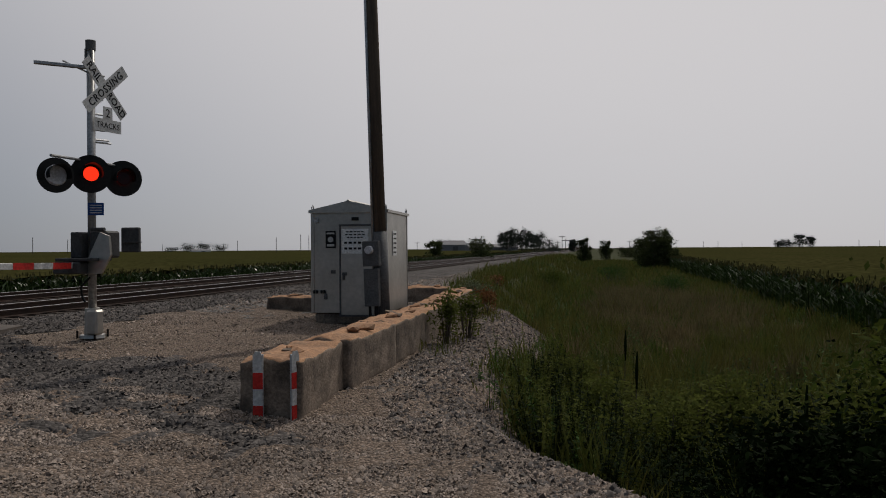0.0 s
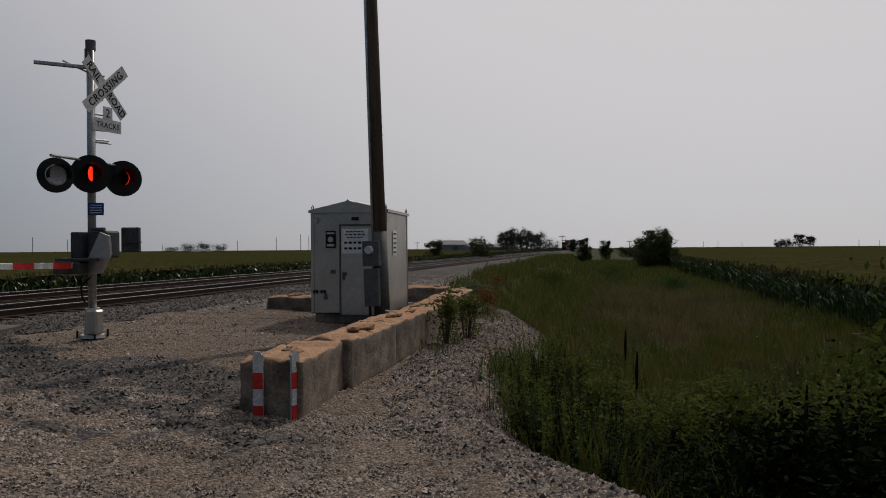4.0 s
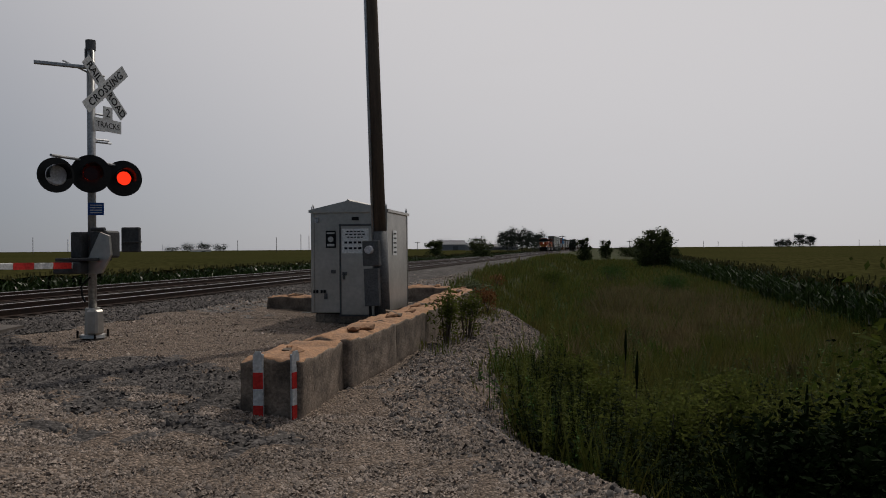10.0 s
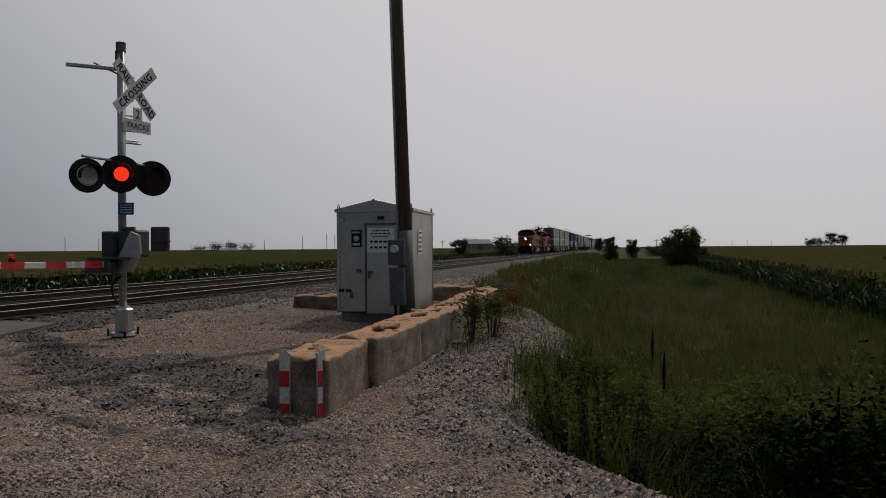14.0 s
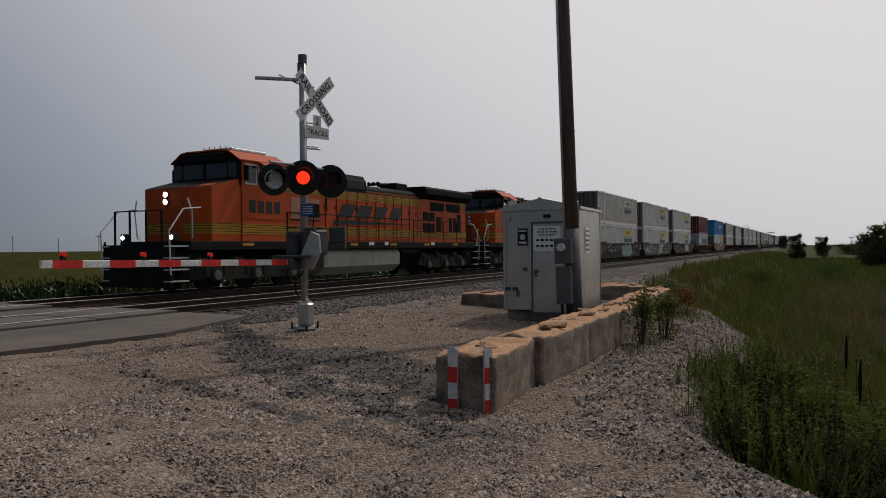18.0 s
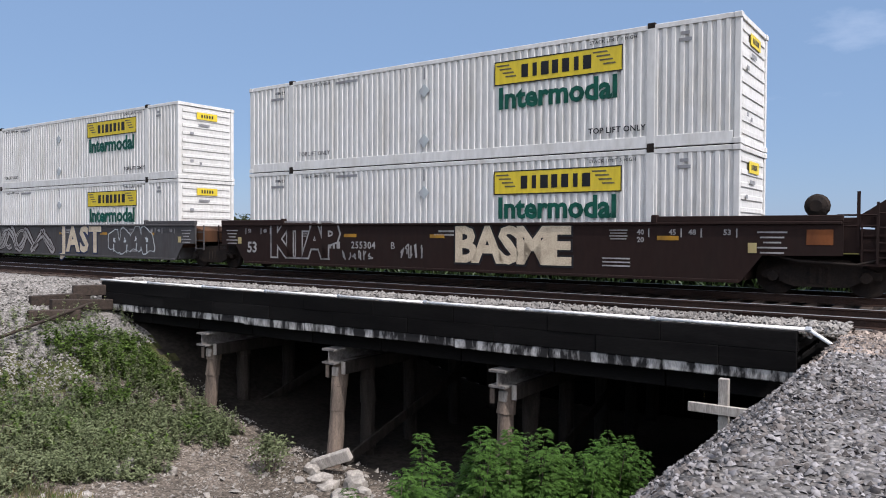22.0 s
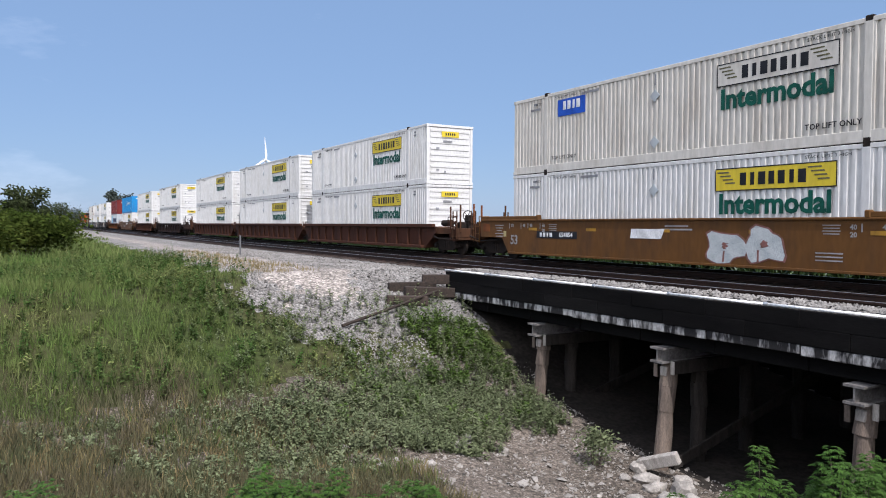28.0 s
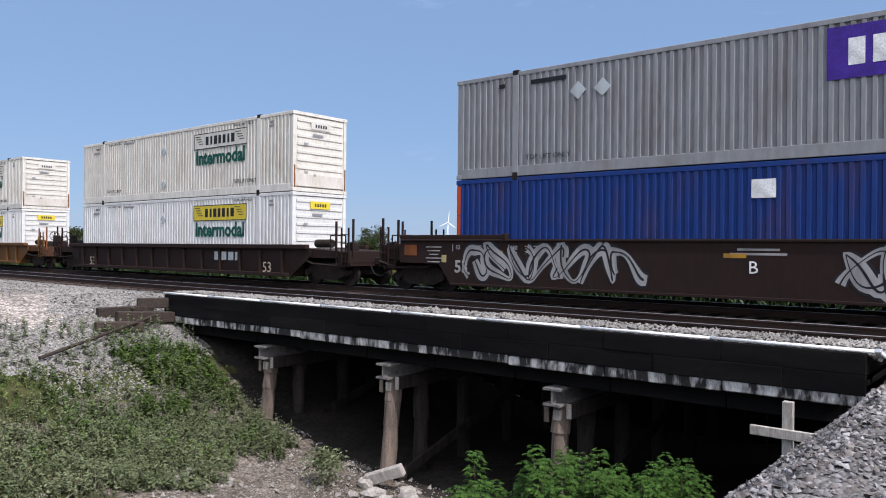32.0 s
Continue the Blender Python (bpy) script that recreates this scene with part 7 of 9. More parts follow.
    for f, sg in ((0.3, 1), (21.9, -1)):
        for x in (-1.0, -0.35, 0.35, 1.0):
            part("end_rail", Shape().tube((x, at(f), 1.5), (x, at(f), 2.5), 0.035, n=6), K, ob)
        part("end_rail", Shape().tube((-1.0, at(f), 2.5), (1.0, at(f), 2.5), 0.02, n=6), K, ob)
        part("pilot", Shape().prism([(-1.4, 0.2), (1.4, 0.2), (1.45, 1.5), (-1.45, 1.5)], at(f) - 0.08, at(f) + 0.08), K, ob)
        part("coupler", Shape().box((0, at(f) - 0.3 * sg, 0.86), (0.3, 0.7, 0.3), bev=0.04), M["iron"], ob)
    for f in (1.25, 21.0):
        part("end_gear", Shape().box((0, at(f), 0.82), (2.5, 1.3, 1.0), bev=0.08), K, ob, "dark draft gear and plow behind the steps")
    part("tail_plate", Shape().prism([(at(21.75), 1.5), (at(21.93), 1.5), (at(22.05), 2.35), (at(21.93), 2.37)], 1.38, 1.42, axis="x"), T["decal_tan"], ob, "tan rail plate at the tail")
    part("coupler_head", Shape().box((0, at(22.62), 0.86), (0.36, 0.5, 0.36), bev=0.06), M["iron"], ob)
    for x, dip, far in ((0.5, 0.35, 0.75), (0.72, 0.5, 0.6), (0.95, 0.42, 0.85), (-0.5, 0.4, 0.7)):
        part("tail_hose", Shape().path([(x, at(22.0), 1.15), (x + 0.03, at(22.15), 0.75), (x, at(22.3 + 0.3 * far), dip), (x - 0.05, at(22.2 + far), 0.7)], 0.035, n=6), M["black"], ob)
    part("jumper_cable", Shape().path([(1.0, at(22.05 + 0.28 * (1 - math.cos(a))), 1.98 + 0.2 * math.sin(a)) for a in np.linspace(0, 6.28, 17)], 0.022, n=6), M["black"], ob, "looped jumper cable")
    # tank and trucks
    part("fuel_tank", Shape().prism([(-1.05, 0.3), (1.05, 0.3), (1.42, 0.62), (1.42, 1.12), (1.3, 1.3), (-1.3, 1.3), (-1.42, 1.12), (-1.42, 0.62)], at(7.7), at(13.4)), T["tank"], ob)
    part("air_tank", Shape().tube((1.32, at(13.6), 1.18), (1.32, at(15.2), 1.18), 0.14, n=14), K, ob)
    for c in (4.1, 18.3):
        tr = Shape()
        for s in (-1, 1):
            tr.prism([(-2.75, 0.72), (-2.4, 0.95), (2.4, 0.95), (2.75, 0.72), (2.75, 0.5), (2.2, 0.46), (1.5, 0.36), (-1.5, 0.36), (-2.2, 0.46), (-2.75, 0.5)], s * 1.12 - 0.09, s * 1.12 + 0.09, axis="x")
            for dy in (-1.88, 0, 1.88):
                tr.box((s * 1.23, dy, 0.53), (0.16, 0.42, 0.42), bev=0.04)
                for q in (-0.42, 0.42):
                    tr.tube((s * 1.2, dy + q, 0.5), (s * 1.2, dy + q, 0.9), 0.09, n=10)
            for dy in (-2.5, -0.95, 0.95, 2.5):
                tr.tube((s * 1.24, dy - 0.22, 0.98), (s * 1.24, dy + 0.22, 0.98), 0.12, n=12)
        tr.box((0, 0, 0.66), (1.3, 5.0, 0.7), bev=0.08)
        t = part("truck", tr, T["truck"], ob)
        t.matrix_basis = pose(0, at(c), 0)
        for dy in (-1.88, 0, 1.88):
            for x in (-1.33, 1.33):
                j = part("axle_cap", AXLE_CAP, None, t, "pale worn axle bearing cap")
                j.matrix_basis = pose(x, dy, 0.53)
            for x in (-0.76, 0.76):
                w = part("wheel", BIGWHEEL, None, t)
                w.matrix_basis = pose(x, dy, 0.53)
    return ob


def stretch(ob, k, lift):
    """The two locomotives differ in length: set it along the line, and the height over the deck."""
    up = lambda z: z if z < 1.6 else 1.6 + (z - 1.6) * lift
    for ch in ob.children_recursive:
        at = ch.matrix_basis.translation
        if ch.name.startswith("wheel"):
            continue
        if at.length > 1e-6 or ch.name.startswith("truck"):
            ch.location.y *= k
            if ch.parent == ob or at.z > 1.6:
                ch.location.z = up(at.z)
        elif ch.type == "MESH":
            for v in ch.data.vertices:
                v.co.y *= k
                v.co.z = up(v.co.z)
    return ob


RUNNERS.append((stretch(locomotive(False), 1.02, 1.03), 39.4))
RUNNERS.append((stretch(locomotive(True), 0.958, 1.06), 61.8))


def run_rows(off, z):
    """Where a vehicle of the train is at each time, along the bent line."""
    rows = []
    for t in [0, 0.5] + list(range(2, 31, 2)) + [31.9, 32.0]:
        y = off - SPEED * (t - PASS_T)
        slope = math.degrees(math.atan(0.021 * y / math.sqrt(y * y + 3600.0)))
        rows.append((t, pose(FAR_X - float(bend(y)), y, z, 0, 0, slope)))
    return rows


# ---- loose stone, plants and distance ----
def gather(pieces):
    """Joins (verts, faces) arrays."""
    vs, fs, o = [], [], 0
    for v, f in pieces:
        vs.append(v), fs.append(f + o)
        o += len(v)
    return np.concatenate(vs), np.concatenate(fs)


def stones(x, y, size, rs, sink=0.25, z=None):
    """Angular crushed stones, half sunk: squashed octahedra without their buried side."""
    n = len(x)
    base = np.array([(1, 0, -0.3), (-1, 0, -0.3), (0, 1, -0.3), (0, -1, -0.3), (0, 0, 1)], float)
    tri = np.array([(0, 2, 4), (2, 1, 4), (1, 3, 4), (3, 0, 4)])
    p = base[None] * (size[:, None] * rs.uniform(0.6, 1.25, (n, 3)) * np.array([1, 0.85, 0.62]))[:, None, :]
    p = p + rs.uniform(-0.28, 0.28, (n, 5, 3)) * size[:, None, None]
    q = rs.normal(size=(n, 4)) * np.array([1, 0.2, 0.2, 1])
    q /= np.linalg.norm(q, axis=1, keepdims=True)
    w, a, b, c = q.T
    R = np.stack([1 - 2 * (b * b + c * c), 2 * (a * b - c * w), 2 * (a * c + b * w), 2 * (a * b + c * w), 1 - 2 * (a * a + c * c), 2 * (b * c - a * w),
                  2 * (a * c - b * w), 2 * (b * c + a * w), 1 - 2 * (a * a + b * b)], -1).reshape(n, 3, 3)
    p = np.einsum("nij,nkj->nki", R, p)
    gz = ground_z(x, y) if z is None else z
    p += np.stack([x, y, gz + size * (0.5 - sink)], -1)[:, None, :]
    return p.reshape(-1, 3), (tri[None] + 5 * np.arange(n)[:, None, None]).reshape(-1, 3)


def scatter(n, x0, x1, y0, y1, rs, keep=None):
    x, y = rs.uniform(x0, x1, n), rs.uniform(y0, y1, n)
    if keep is not None:
        k = keep(x, y)
        x, y = x[k], y[k]
    return x, y


def clear_of_road(x, y):
    return ~((x < -9.7) & (y > 3.3) & (y < 12.4))


rs = np.random.RandomState(21)
kind_at = lambda x, y: surface_kind(x, y, ground_z(x, y))
sets = {"stone": [], "stone_dark": [], "stone_pale": [], "stone_grey": []}
x, y = scatter(85000, -6.5, 1.8, 2.6, 7.6, rs, lambda x, y: (kind_at(x, y) == 0) & (np.hypot(x, y) > 3.5) & (x < pad_edge(y) + 0.3) & (rs.rand(len(x)) > 0.5 * np.minimum(dust_at(x, y) * 1.3, 1)))
sets["stone"].append(stones(x, y, rs.uniform(0.008, 0.02, len(x)) * np.where(rs.rand(len(x)) < 0.05, 1.8, 1), rs))
x, y = scatter(80000, -12.6, 2.5, -3.4, 16, rs, lambda x, y: clear_of_road(x, y) & (kind_at(x, y) == 0) & (np.hypot(x, y) > 3.5) & (rs.rand(len(x)) > 0.92 * np.minimum(dust_at(x, y) * 1.3, 1)))
sets["stone"].append(stones(x, y, rs.uniform(0.008, 0.02, len(x)) * np.where(rs.rand(len(x)) < 0.08, 1.8, 1), rs))
x, y = scatter(52000, -12.6, 0.5, -4.6, 4, rs, lambda x, y: (kind_at(x, y) == 2) & (np.hypot(x, y) > 3.5))
dk = rs.rand(len(x)) < 0.4
for key, q in (("stone_dark", dk), ("stone_grey", ~dk)):
    sets[key].append(stones(x[q], y[q], rs.uniform(0.016, 0.04, q.sum()), rs))
x, y = scatter(110000, -5, 2.5, 3.5, 24, rs, lambda x, y: (x > pad_edge(y) - 0.9) & (x < pad_edge(y) + 1.4) & (kind_at(x, y) == 0))
dk = rs.rand(len(x)) < 0.3 + 0.6 * np.exp(-((x + 3.0) ** 2 + (y - 6.4) ** 2) / 0.8)
sets["stone_dark"].append(stones(x[dk], y[dk], rs.uniform(0.014, 0.042, dk.sum()), rs))
sets["stone"].append(stones(x[~dk], y[~dk], rs.uniform(0.009, 0.026, (~dk).sum()), rs))
# dark stones on those streaks, adding to the painted shadow
x, y = scatter(26000, -9, 0, 4, 11, rs, lambda x, y: (kind_at(x, y) == 3))
sets["stone_dark"].append(stones(x, y, rs.uniform(0.014, 0.036, len(x)), rs))
x, y = scatter(9000, -12.4, -9, 10, 17, rs, lambda x, y: (kind_at(x, y) == 3))
sets["stone_dark"].append(stones(x, y, rs.uniform(0.025, 0.06, len(x)), rs))
x, y = scatter(26000, -13.1, -10.0, 12, 34, rs, lambda x, y: clear_of_road(x, y) & (kind_at(x, y) == 3))
sets["stone_dark"].append(stones(x, y, rs.uniform(0.025, 0.055, len(x)), rs))
x, y = scatter(36000, -13.1, -10.2, -1.9, 28, rs, lambda x, y: clear_of_road(x, y) & (x > -13.1) & (kind_at(x, y) == 2))
sets["stone"].append(stones(x, y, rs.uniform(0.025, 0.05, len(x)), rs))
x, y = scatter(26000, -16.9, -12.3, -21, 3.4, rs, lambda x, y: (np.abs(x - NEAR_X) > 0.95))
sets["stone"].append(stones(x, y, rs.uniform(0.025, 0.05, len(x)), rs, z=np.full(len(x), -0.2)))
x, y = scatter(15000, -13.15, -12.17, -20.4, -1.4, rs)
sets["stone_pale"].append(stones(x, y, rs.uniform(0.025, 0.05, len(x)), rs, z=-0.055 + np.where(x > -12.3, -0.05, 0) + 0.02 * wobble(x, y, 2.0) - 0.12 * rs.rand(len(x)) ** 2))
x, y = scatter(52000, -12.6, -5.5, -46, -17.4, rs, lambda x, y: kind_at(x, y) == 1)
sets["stone_pale"].append(stones(x, y, rs.uniform(0.022, 0.055, len(x)), rs))
x, y = scatter(9000, -11.9, -7.6, -18.8, -14.6, rs, lambda x, y: (ground_z(x, y) > -2.9) & (rs.rand(len(x)) < np.clip((-14.8 - y) / 3.4, 0, 1) ** 1.5))
sets["stone_pale"].append(stones(x, y, rs.uniform(0.022, 0.055, len(x)), rs))
x, y = scatter(16000, -12, -3, 16, 60, rs, lambda x, y: kind_at(x, y) == 2)
sets["stone"].append(stones(x, y, rs.uniform(0.03, 0.06, len(x)), rs))
for key, words in (("stone", "grey crushed gravel and ballast stones scattered over the ground"), ("stone_dark", "dark ballast stones spilled on the gravel"), ("stone_pale", "pale limestone ballast stones on the bank beyond the bridge"), ("stone_grey", "blue-grey crushed ballast stones piled beside the bridge")):
    v, f = gather(sets[key])
    tagged(new("loose_stones", tri_mesh("loose_stones", v, f, [M[key]])), words, "gravel", kind="stuff")
# rubble in the creek bed
x, y = scatter(26000, -12.7, -2, -17.0, -5.2, rs, lambda x, y: (ground_z(x, y) < -2.5) & (rs.rand(len(x)) < np.clip((-x - 2) / 9, 0.15, 1) * np.clip(0.55 + 0.6 * wobble(x, y, 0.9, 13), 0.1, 1)))
v, f = stones(x, y, rs.uniform(0.02, 0.1, len(x)) * np.where(rs.rand(len(x)) < 0.93, 0.4, 1.1), rs)
tagged(new("creek_rubble", tri_mesh("creek_rubble", v, f, [M["rock"]])), "pale stones and broken rubble in the creek bed", "rubble", kind="stuff")


def rock(x, y, s, seed, label):
    bm = bmesh.new()
    bmesh.ops.create_icosphere(bm, subdivisions=2, radius=1)
    r = np.random.RandomState(seed)
    k = r.uniform(0.6, 1.1, 3) * np.array([1, 1, 0.7])
    for q in bm.verts:
        d = 1 + 0.45 * noise.noise(q.co * 1.6 + Vector((seed, 0, 0))) + 0.15 * noise.noise(q.co * 4)
        q.co = Vector((q.co.x * k[0] * d, q.co.y * k[1] * d, q.co.z * k[2] * d)) * s
    me = bpy.data.meshes.new("rock")
    bm.to_mesh(me)
    bm.free()
    me.materials.append(M["rock"])
    o = tagged(new("rock", me), label, "rock", "rocks in the creek")
    o.matrix_basis = pose(x, y, gz_at(x, y) + 0.25 * s, 0, 0, r.uniform(0, 360))


for k, (x, y, s) in enumerate(((-8.3, -13.6, 0.3), (-8.8, -13.9, 0.26), (-7.0, -12.4, 0.2), (-9.4, -13.4, 0.22), (-11.2, -10.6, 0.28), (-10.9, -10.0, 0.34), (-10.3, -10.3, 0.3), (-11.4, -9.9, 0.24),
                               (-10.0, -9.6, 0.36), (-11.0, -11.3, 0.2), (-10.5, -9.2, 0.22), (-11.6, -11.5, 0.3), (-11.3, -11.0, 0.36), (-11.9, -10.6, 0.3), (-11.0, -10.6, 0.26), (-11.5, -10.2, 0.4), (-12.1, -11.8, 0.24))):
    rock(x, y, s * 0.72, k + 3, "pale broken concrete lump in the creek bed" if k < 4 else "pale riprap rock beside the pile foot")


def blades(x, y, h, w, lean, rs, z=None):
    """Grass blades, each a slim bent kite."""
    n = len(x)
    a, b = rs.uniform(0, 6.283, n), rs.uniform(0, 6.283, n)
    gz = (ground_z(x, y) if z is None else z) - 0.03
    tip = np.stack([x + np.cos(b) * lean * h, y + np.sin(b) * lean * h, gz + h], -1)
    mid = np.stack([x + np.cos(b) * lean * h * 0.28, y + np.sin(b) * lean * h * 0.28, gz + h * 0.5], -1)
    off = np.stack([np.cos(a) * w, np.sin(a) * w, np.zeros(n)], -1)
    root = np.stack([x, y, gz], -1)
    v = np.stack([root, mid - off, tip, mid + off], 1).reshape(-1, 3)
    return v, np.arange(4 * n).reshape(n, 4)


def tufts(n, x0, x1, y0, y1, per, spread, h, w, rs, keep=None, lean=(0.1, 0.5)):
    cx, cy = scatter(n, x0, x1, y0, y1, rs, keep)
    hh = rs.uniform(h[0], h[1], len(cx)) * (0.8 + 0.35 * wobble(cx, cy, 0.5, 4))
    hh = hh * np.where(cy > 3, 0.88 + 0.5 * wobble(cx, cy, 1.3, 17), 1.0)
    hh = hh * np.where(cy < -12, np.clip((cx + bend(cy) + 6.6) / 3.5, 0.35, 1.0), 1.0)
    x = (cx[:, None] + rs.normal(0, spread, (len(cx), per))).ravel()
    y = (cy[:, None] + rs.normal(0, spread, (len(cx), per))).ravel()
    H = np.repeat(hh, per) * rs.uniform(0.55, 1.1, len(x))
    return blades(x, y, np.maximum(H, 0.08), rs.uniform(w[0], w[1], len(x)), rs.uniform(*lean, len(x)), rs)


def meadow(name, pieces, material, label):
    v, f = gather(pieces)
    return tagged(new(name, tri_mesh(name, v, f, [material])), label, "grass", kind="stuff")


rs = np.random.RandomState(31)
in_ditch = lambda x, y: x > np.where(y < 24, grass_edge(np.minimum(y, 26)) + 0.1, np.interp(y, [24, 32, 60, 120], [-3.0, -6.6, -9.0, -10.0]) - bend(y)) + 0.3 * wobble(x, y, 1.2)
not_dry = lambda x, y: in_ditch(x, y) & (np.hypot((x - 2.2) / 3.0, (y - 36) / 13) + 0.35 * wobble(x, y, 0.5, 7) > 1.0)
is_dry = lambda x, y: in_ditch(x, y) & (np.hypot((x - 2.2) / 3.0, (y - 36) / 13) + 0.35 * wobble(x, y, 0.5, 7) < 1.05)
g, dry = [], []
g.append(tufts(3400, -2.6, 9, 5, 28, 16, 0.1, (0.5, 1.0), (0.006, 0.014), rs, not_dry))
g.append(tufts(3000, -9.5, 11, 24, 62, 12, 0.2, (0.5, 1.0), (0.012, 0.03), rs, in_ditch))
g.append(tufts(2600, -12, 13, 60, 170, 8, 0.4, (0.5, 1.0), (0.03, 0.08), rs, in_ditch))
dry.append(tufts(3600, -2, 7, 20, 52, 14, 0.15, (0.7, 1.1), (0.008, 0.02), rs, is_dry))
dry.append(tufts(500, -2, 8, 30, 70, 10, 0.2, (0.6, 0.9), (0.01, 0.02), rs, in_ditch))
lush = [tufts(1700, -2.6, 9, 8, 28, 16, 0.12, (0.5, 1.0), (0.006, 0.014), rs, lambda x, y: not_dry(x, y) & (wobble(x, y, 0.6, 11) > 0.1)),
        tufts(1500, -9.5, 11, 24, 62, 12, 0.2, (0.5, 0.9), (0.012, 0.03), rs, lambda x, y: in_ditch(x, y) & (wobble(x, y, 0.3, 12) > 0.1)),
        tufts(1200, -12, 10, 60, 150, 8, 0.4, (0.5, 0.9), (0.03, 0.08), rs, lambda x, y: in_ditch(x, y) & (wobble(x, y, 0.12, 12) > 0.0))]
meadow("ditch_grass", lush, M["grass_lush"], "brighter green grass in the ditch")
meadow("ditch_grass", g, M["grass"], "tall olive green grass filling the ditch beside the gravel")
meadow("dry_grass", dry, M["grass_dry"], "patches of tan dry grass in the ditch")
g, dry = [], []
south = lambda x, y: (ground_z(x, y) > -2.75 + 0.2 * wobble(x, y, 0.8)) & (kind_at(x, y) == 5)
g.append(tufts(7600, -10.5, 7, -34, -12.6, 14, 0.12, (0.22, 0.6), (0.005, 0.011), rs, lambda x, y: south(x, y) & (wobble(x, y, 0.35, 2) > -0.75)))
g.append(tufts(2600, -10, 10, -70, -33, 12, 0.2, (0.5, 0.9), (0.012, 0.03), rs, lambda x, y: kind_at(x, y) == 5))
g.append(tufts(1800, -16, 14, -190, -68, 8, 0.4, (0.5, 1.0), (0.03, 0.08), rs, lambda x, y: x + bend(y) > -7))
dry.append(tufts(800, -9, 6, -16, -12.2, 12, 0.1, (0.25, 0.6), (0.004, 0.01), rs, lambda x, y: (ground_z(x, y) > -3.0) & (wobble(x, y, 0.6, 9) > -0.5)))
dry.append(tufts(300, -8.4, -6.2, -40, -22, 8, 0.1, (0.5, 0.9), (0.006, 0.012), rs))
g.append(tufts(1500, -6.8, 5, -15.5, -8.2, 14, 0.12, (0.2, 0.5), (0.005, 0.011), rs, lambda x, y: wobble(x, y, 0.5, 6) > 0.1))
dry.append(tufts(1200, -6.6, 5, -14.5, -8.2, 12, 0.12, (0.25, 0.6), (0.004, 0.01), rs))
grey = [tufts(7500, -11.4, 5, -17.5, -8.6, 13, 0.13, (0.3, 0.65), (0.005, 0.012), rs, lambda x, y: (x > -6.3 + 0.5 * wobble(x, y, 1.1, 3) - np.clip((-13.2 - y) * 2.2, 0, 4.5)) & (rs.rand(len(x)) < np.clip((y + 17.5) * 0.4, 0, 1)))]
meadow("bank_grass", grey, M["grass_grey"], "grey-green and brownish grass low on the creek bank")
meadow("bank_grass", g, M["grass_lush"], "bright green grass on the creek's far bank")
meadow("dry_grass", dry, M["grass_dry"], "dry brownish grass low on the creek bank")
g = [tufts(2600, -29, -23.6, -30, 90, 10, 0.15, (0.3, 0.6), (0.012, 0.025), rs, lambda x, y: (x + bend(y) < -23.6) & ~((y > 1) & (y < 14)))]
meadow("verge_grass", g, M["grass"], "bright green grass strip beyond the tracks")
g = [tufts(90, -4.4, -2.6, 12, 22, 9, 0.08, (0.2, 0.6), (0.006, 0.012), rs, lambda x, y: (x > -3.35 - 0.067 * (y - 7) + 0.32)),
     tufts(220, -3, 1.2, 4.4, 13, 8, 0.06, (0.12, 0.35), (0.004, 0.009), rs, lambda x, y: (x > grass_edge(y) - 0.35) & (x < grass_edge(y) + 0.6))]
meadow("edge_weeds", g, M["grass"], "sparse green weeds along the barrier and gravel edge")


def leaves(c, r, n, size, rs, squash=1.0, hollow=0.55):
    """Leaf kites spread over a lumpy rounded cloud."""
    d = rs.normal(size=(n, 3))
    d /= np.linalg.norm(d, axis=1, keepdims=True)
    rad = rs.uniform(hollow, 1.0, n) ** 0.6 * (1 + 0.22 * np.sin(d[:, 0] * 5 + c[0]) + 0.18 * np.sin(d[:, 1] * 7 + c[1]) + 0.15 * np.sin(d[:, 2] * 6 + c[0]))
    p = np.asarray(c) + d * rad[:, None] * np.asarray(r) * np.array([1, 1, squash])
    a = rs.normal(size=(n, 3)) * np.array([1, 1, 0.55])
    a /= np.linalg.norm(a, axis=1, keepdims=True)
    b = np.cross(a, rs.normal(size=(n, 3)))
    b /= np.linalg.norm(b, axis=1, keepdims=True)
    s = size * rs.uniform(0.6, 1.3, n)[:, None]
    v = np.stack([p - a * s, p + b * s * 0.42, p + a * s, p - b * s * 0.42], 1).reshape(-1, 3)
    return v, np.arange(4 * n).reshape(n, 4)


def shrub(x, y, w, h, n, size, material, label, seed, name="shrub", z=None, stems=7):
    rs = np.random.RandomState(seed)
    g0 = gz_at(x, y) if z is None else z
    ob = thing(name, label, "shrub", at=pose(x, y, g0))
    st = Shape()
    clouds = []
    for k in range(stems):
        a, q = rs.uniform(0, 6.28), rs.uniform(0.15, 0.75)
        tip = Vector((math.cos(a) * w * 0.5 * q, math.sin(a) * w * 0.5 * q, h * rs.uniform(0.6, 0.95)))
        st.tube((tip.x * 0.2, tip.y * 0.2, -0.1), tip, 0.012 + 0.006 * h, 0.006, n=5)
        clouds.append(leaves(tip * 0.85, (w * 0.28, w * 0.28, h * 0.3), n // (stems + 2), size, rs, hollow=0.1))
    clouds.append(leaves((0, 0, h * 0.45), (w * 0.5, w * 0.5, h * 0.5), n // 4, size, rs))
    tagged(part("stem", st, M["bark"], ob), kind="stuff")
    v, f = gather(clouds)
    v[:, 2] = np.maximum(v[:, 2], -0.05)
    part("foliage", tri_mesh("foliage", v, f, [material]), None, ob)
    return ob


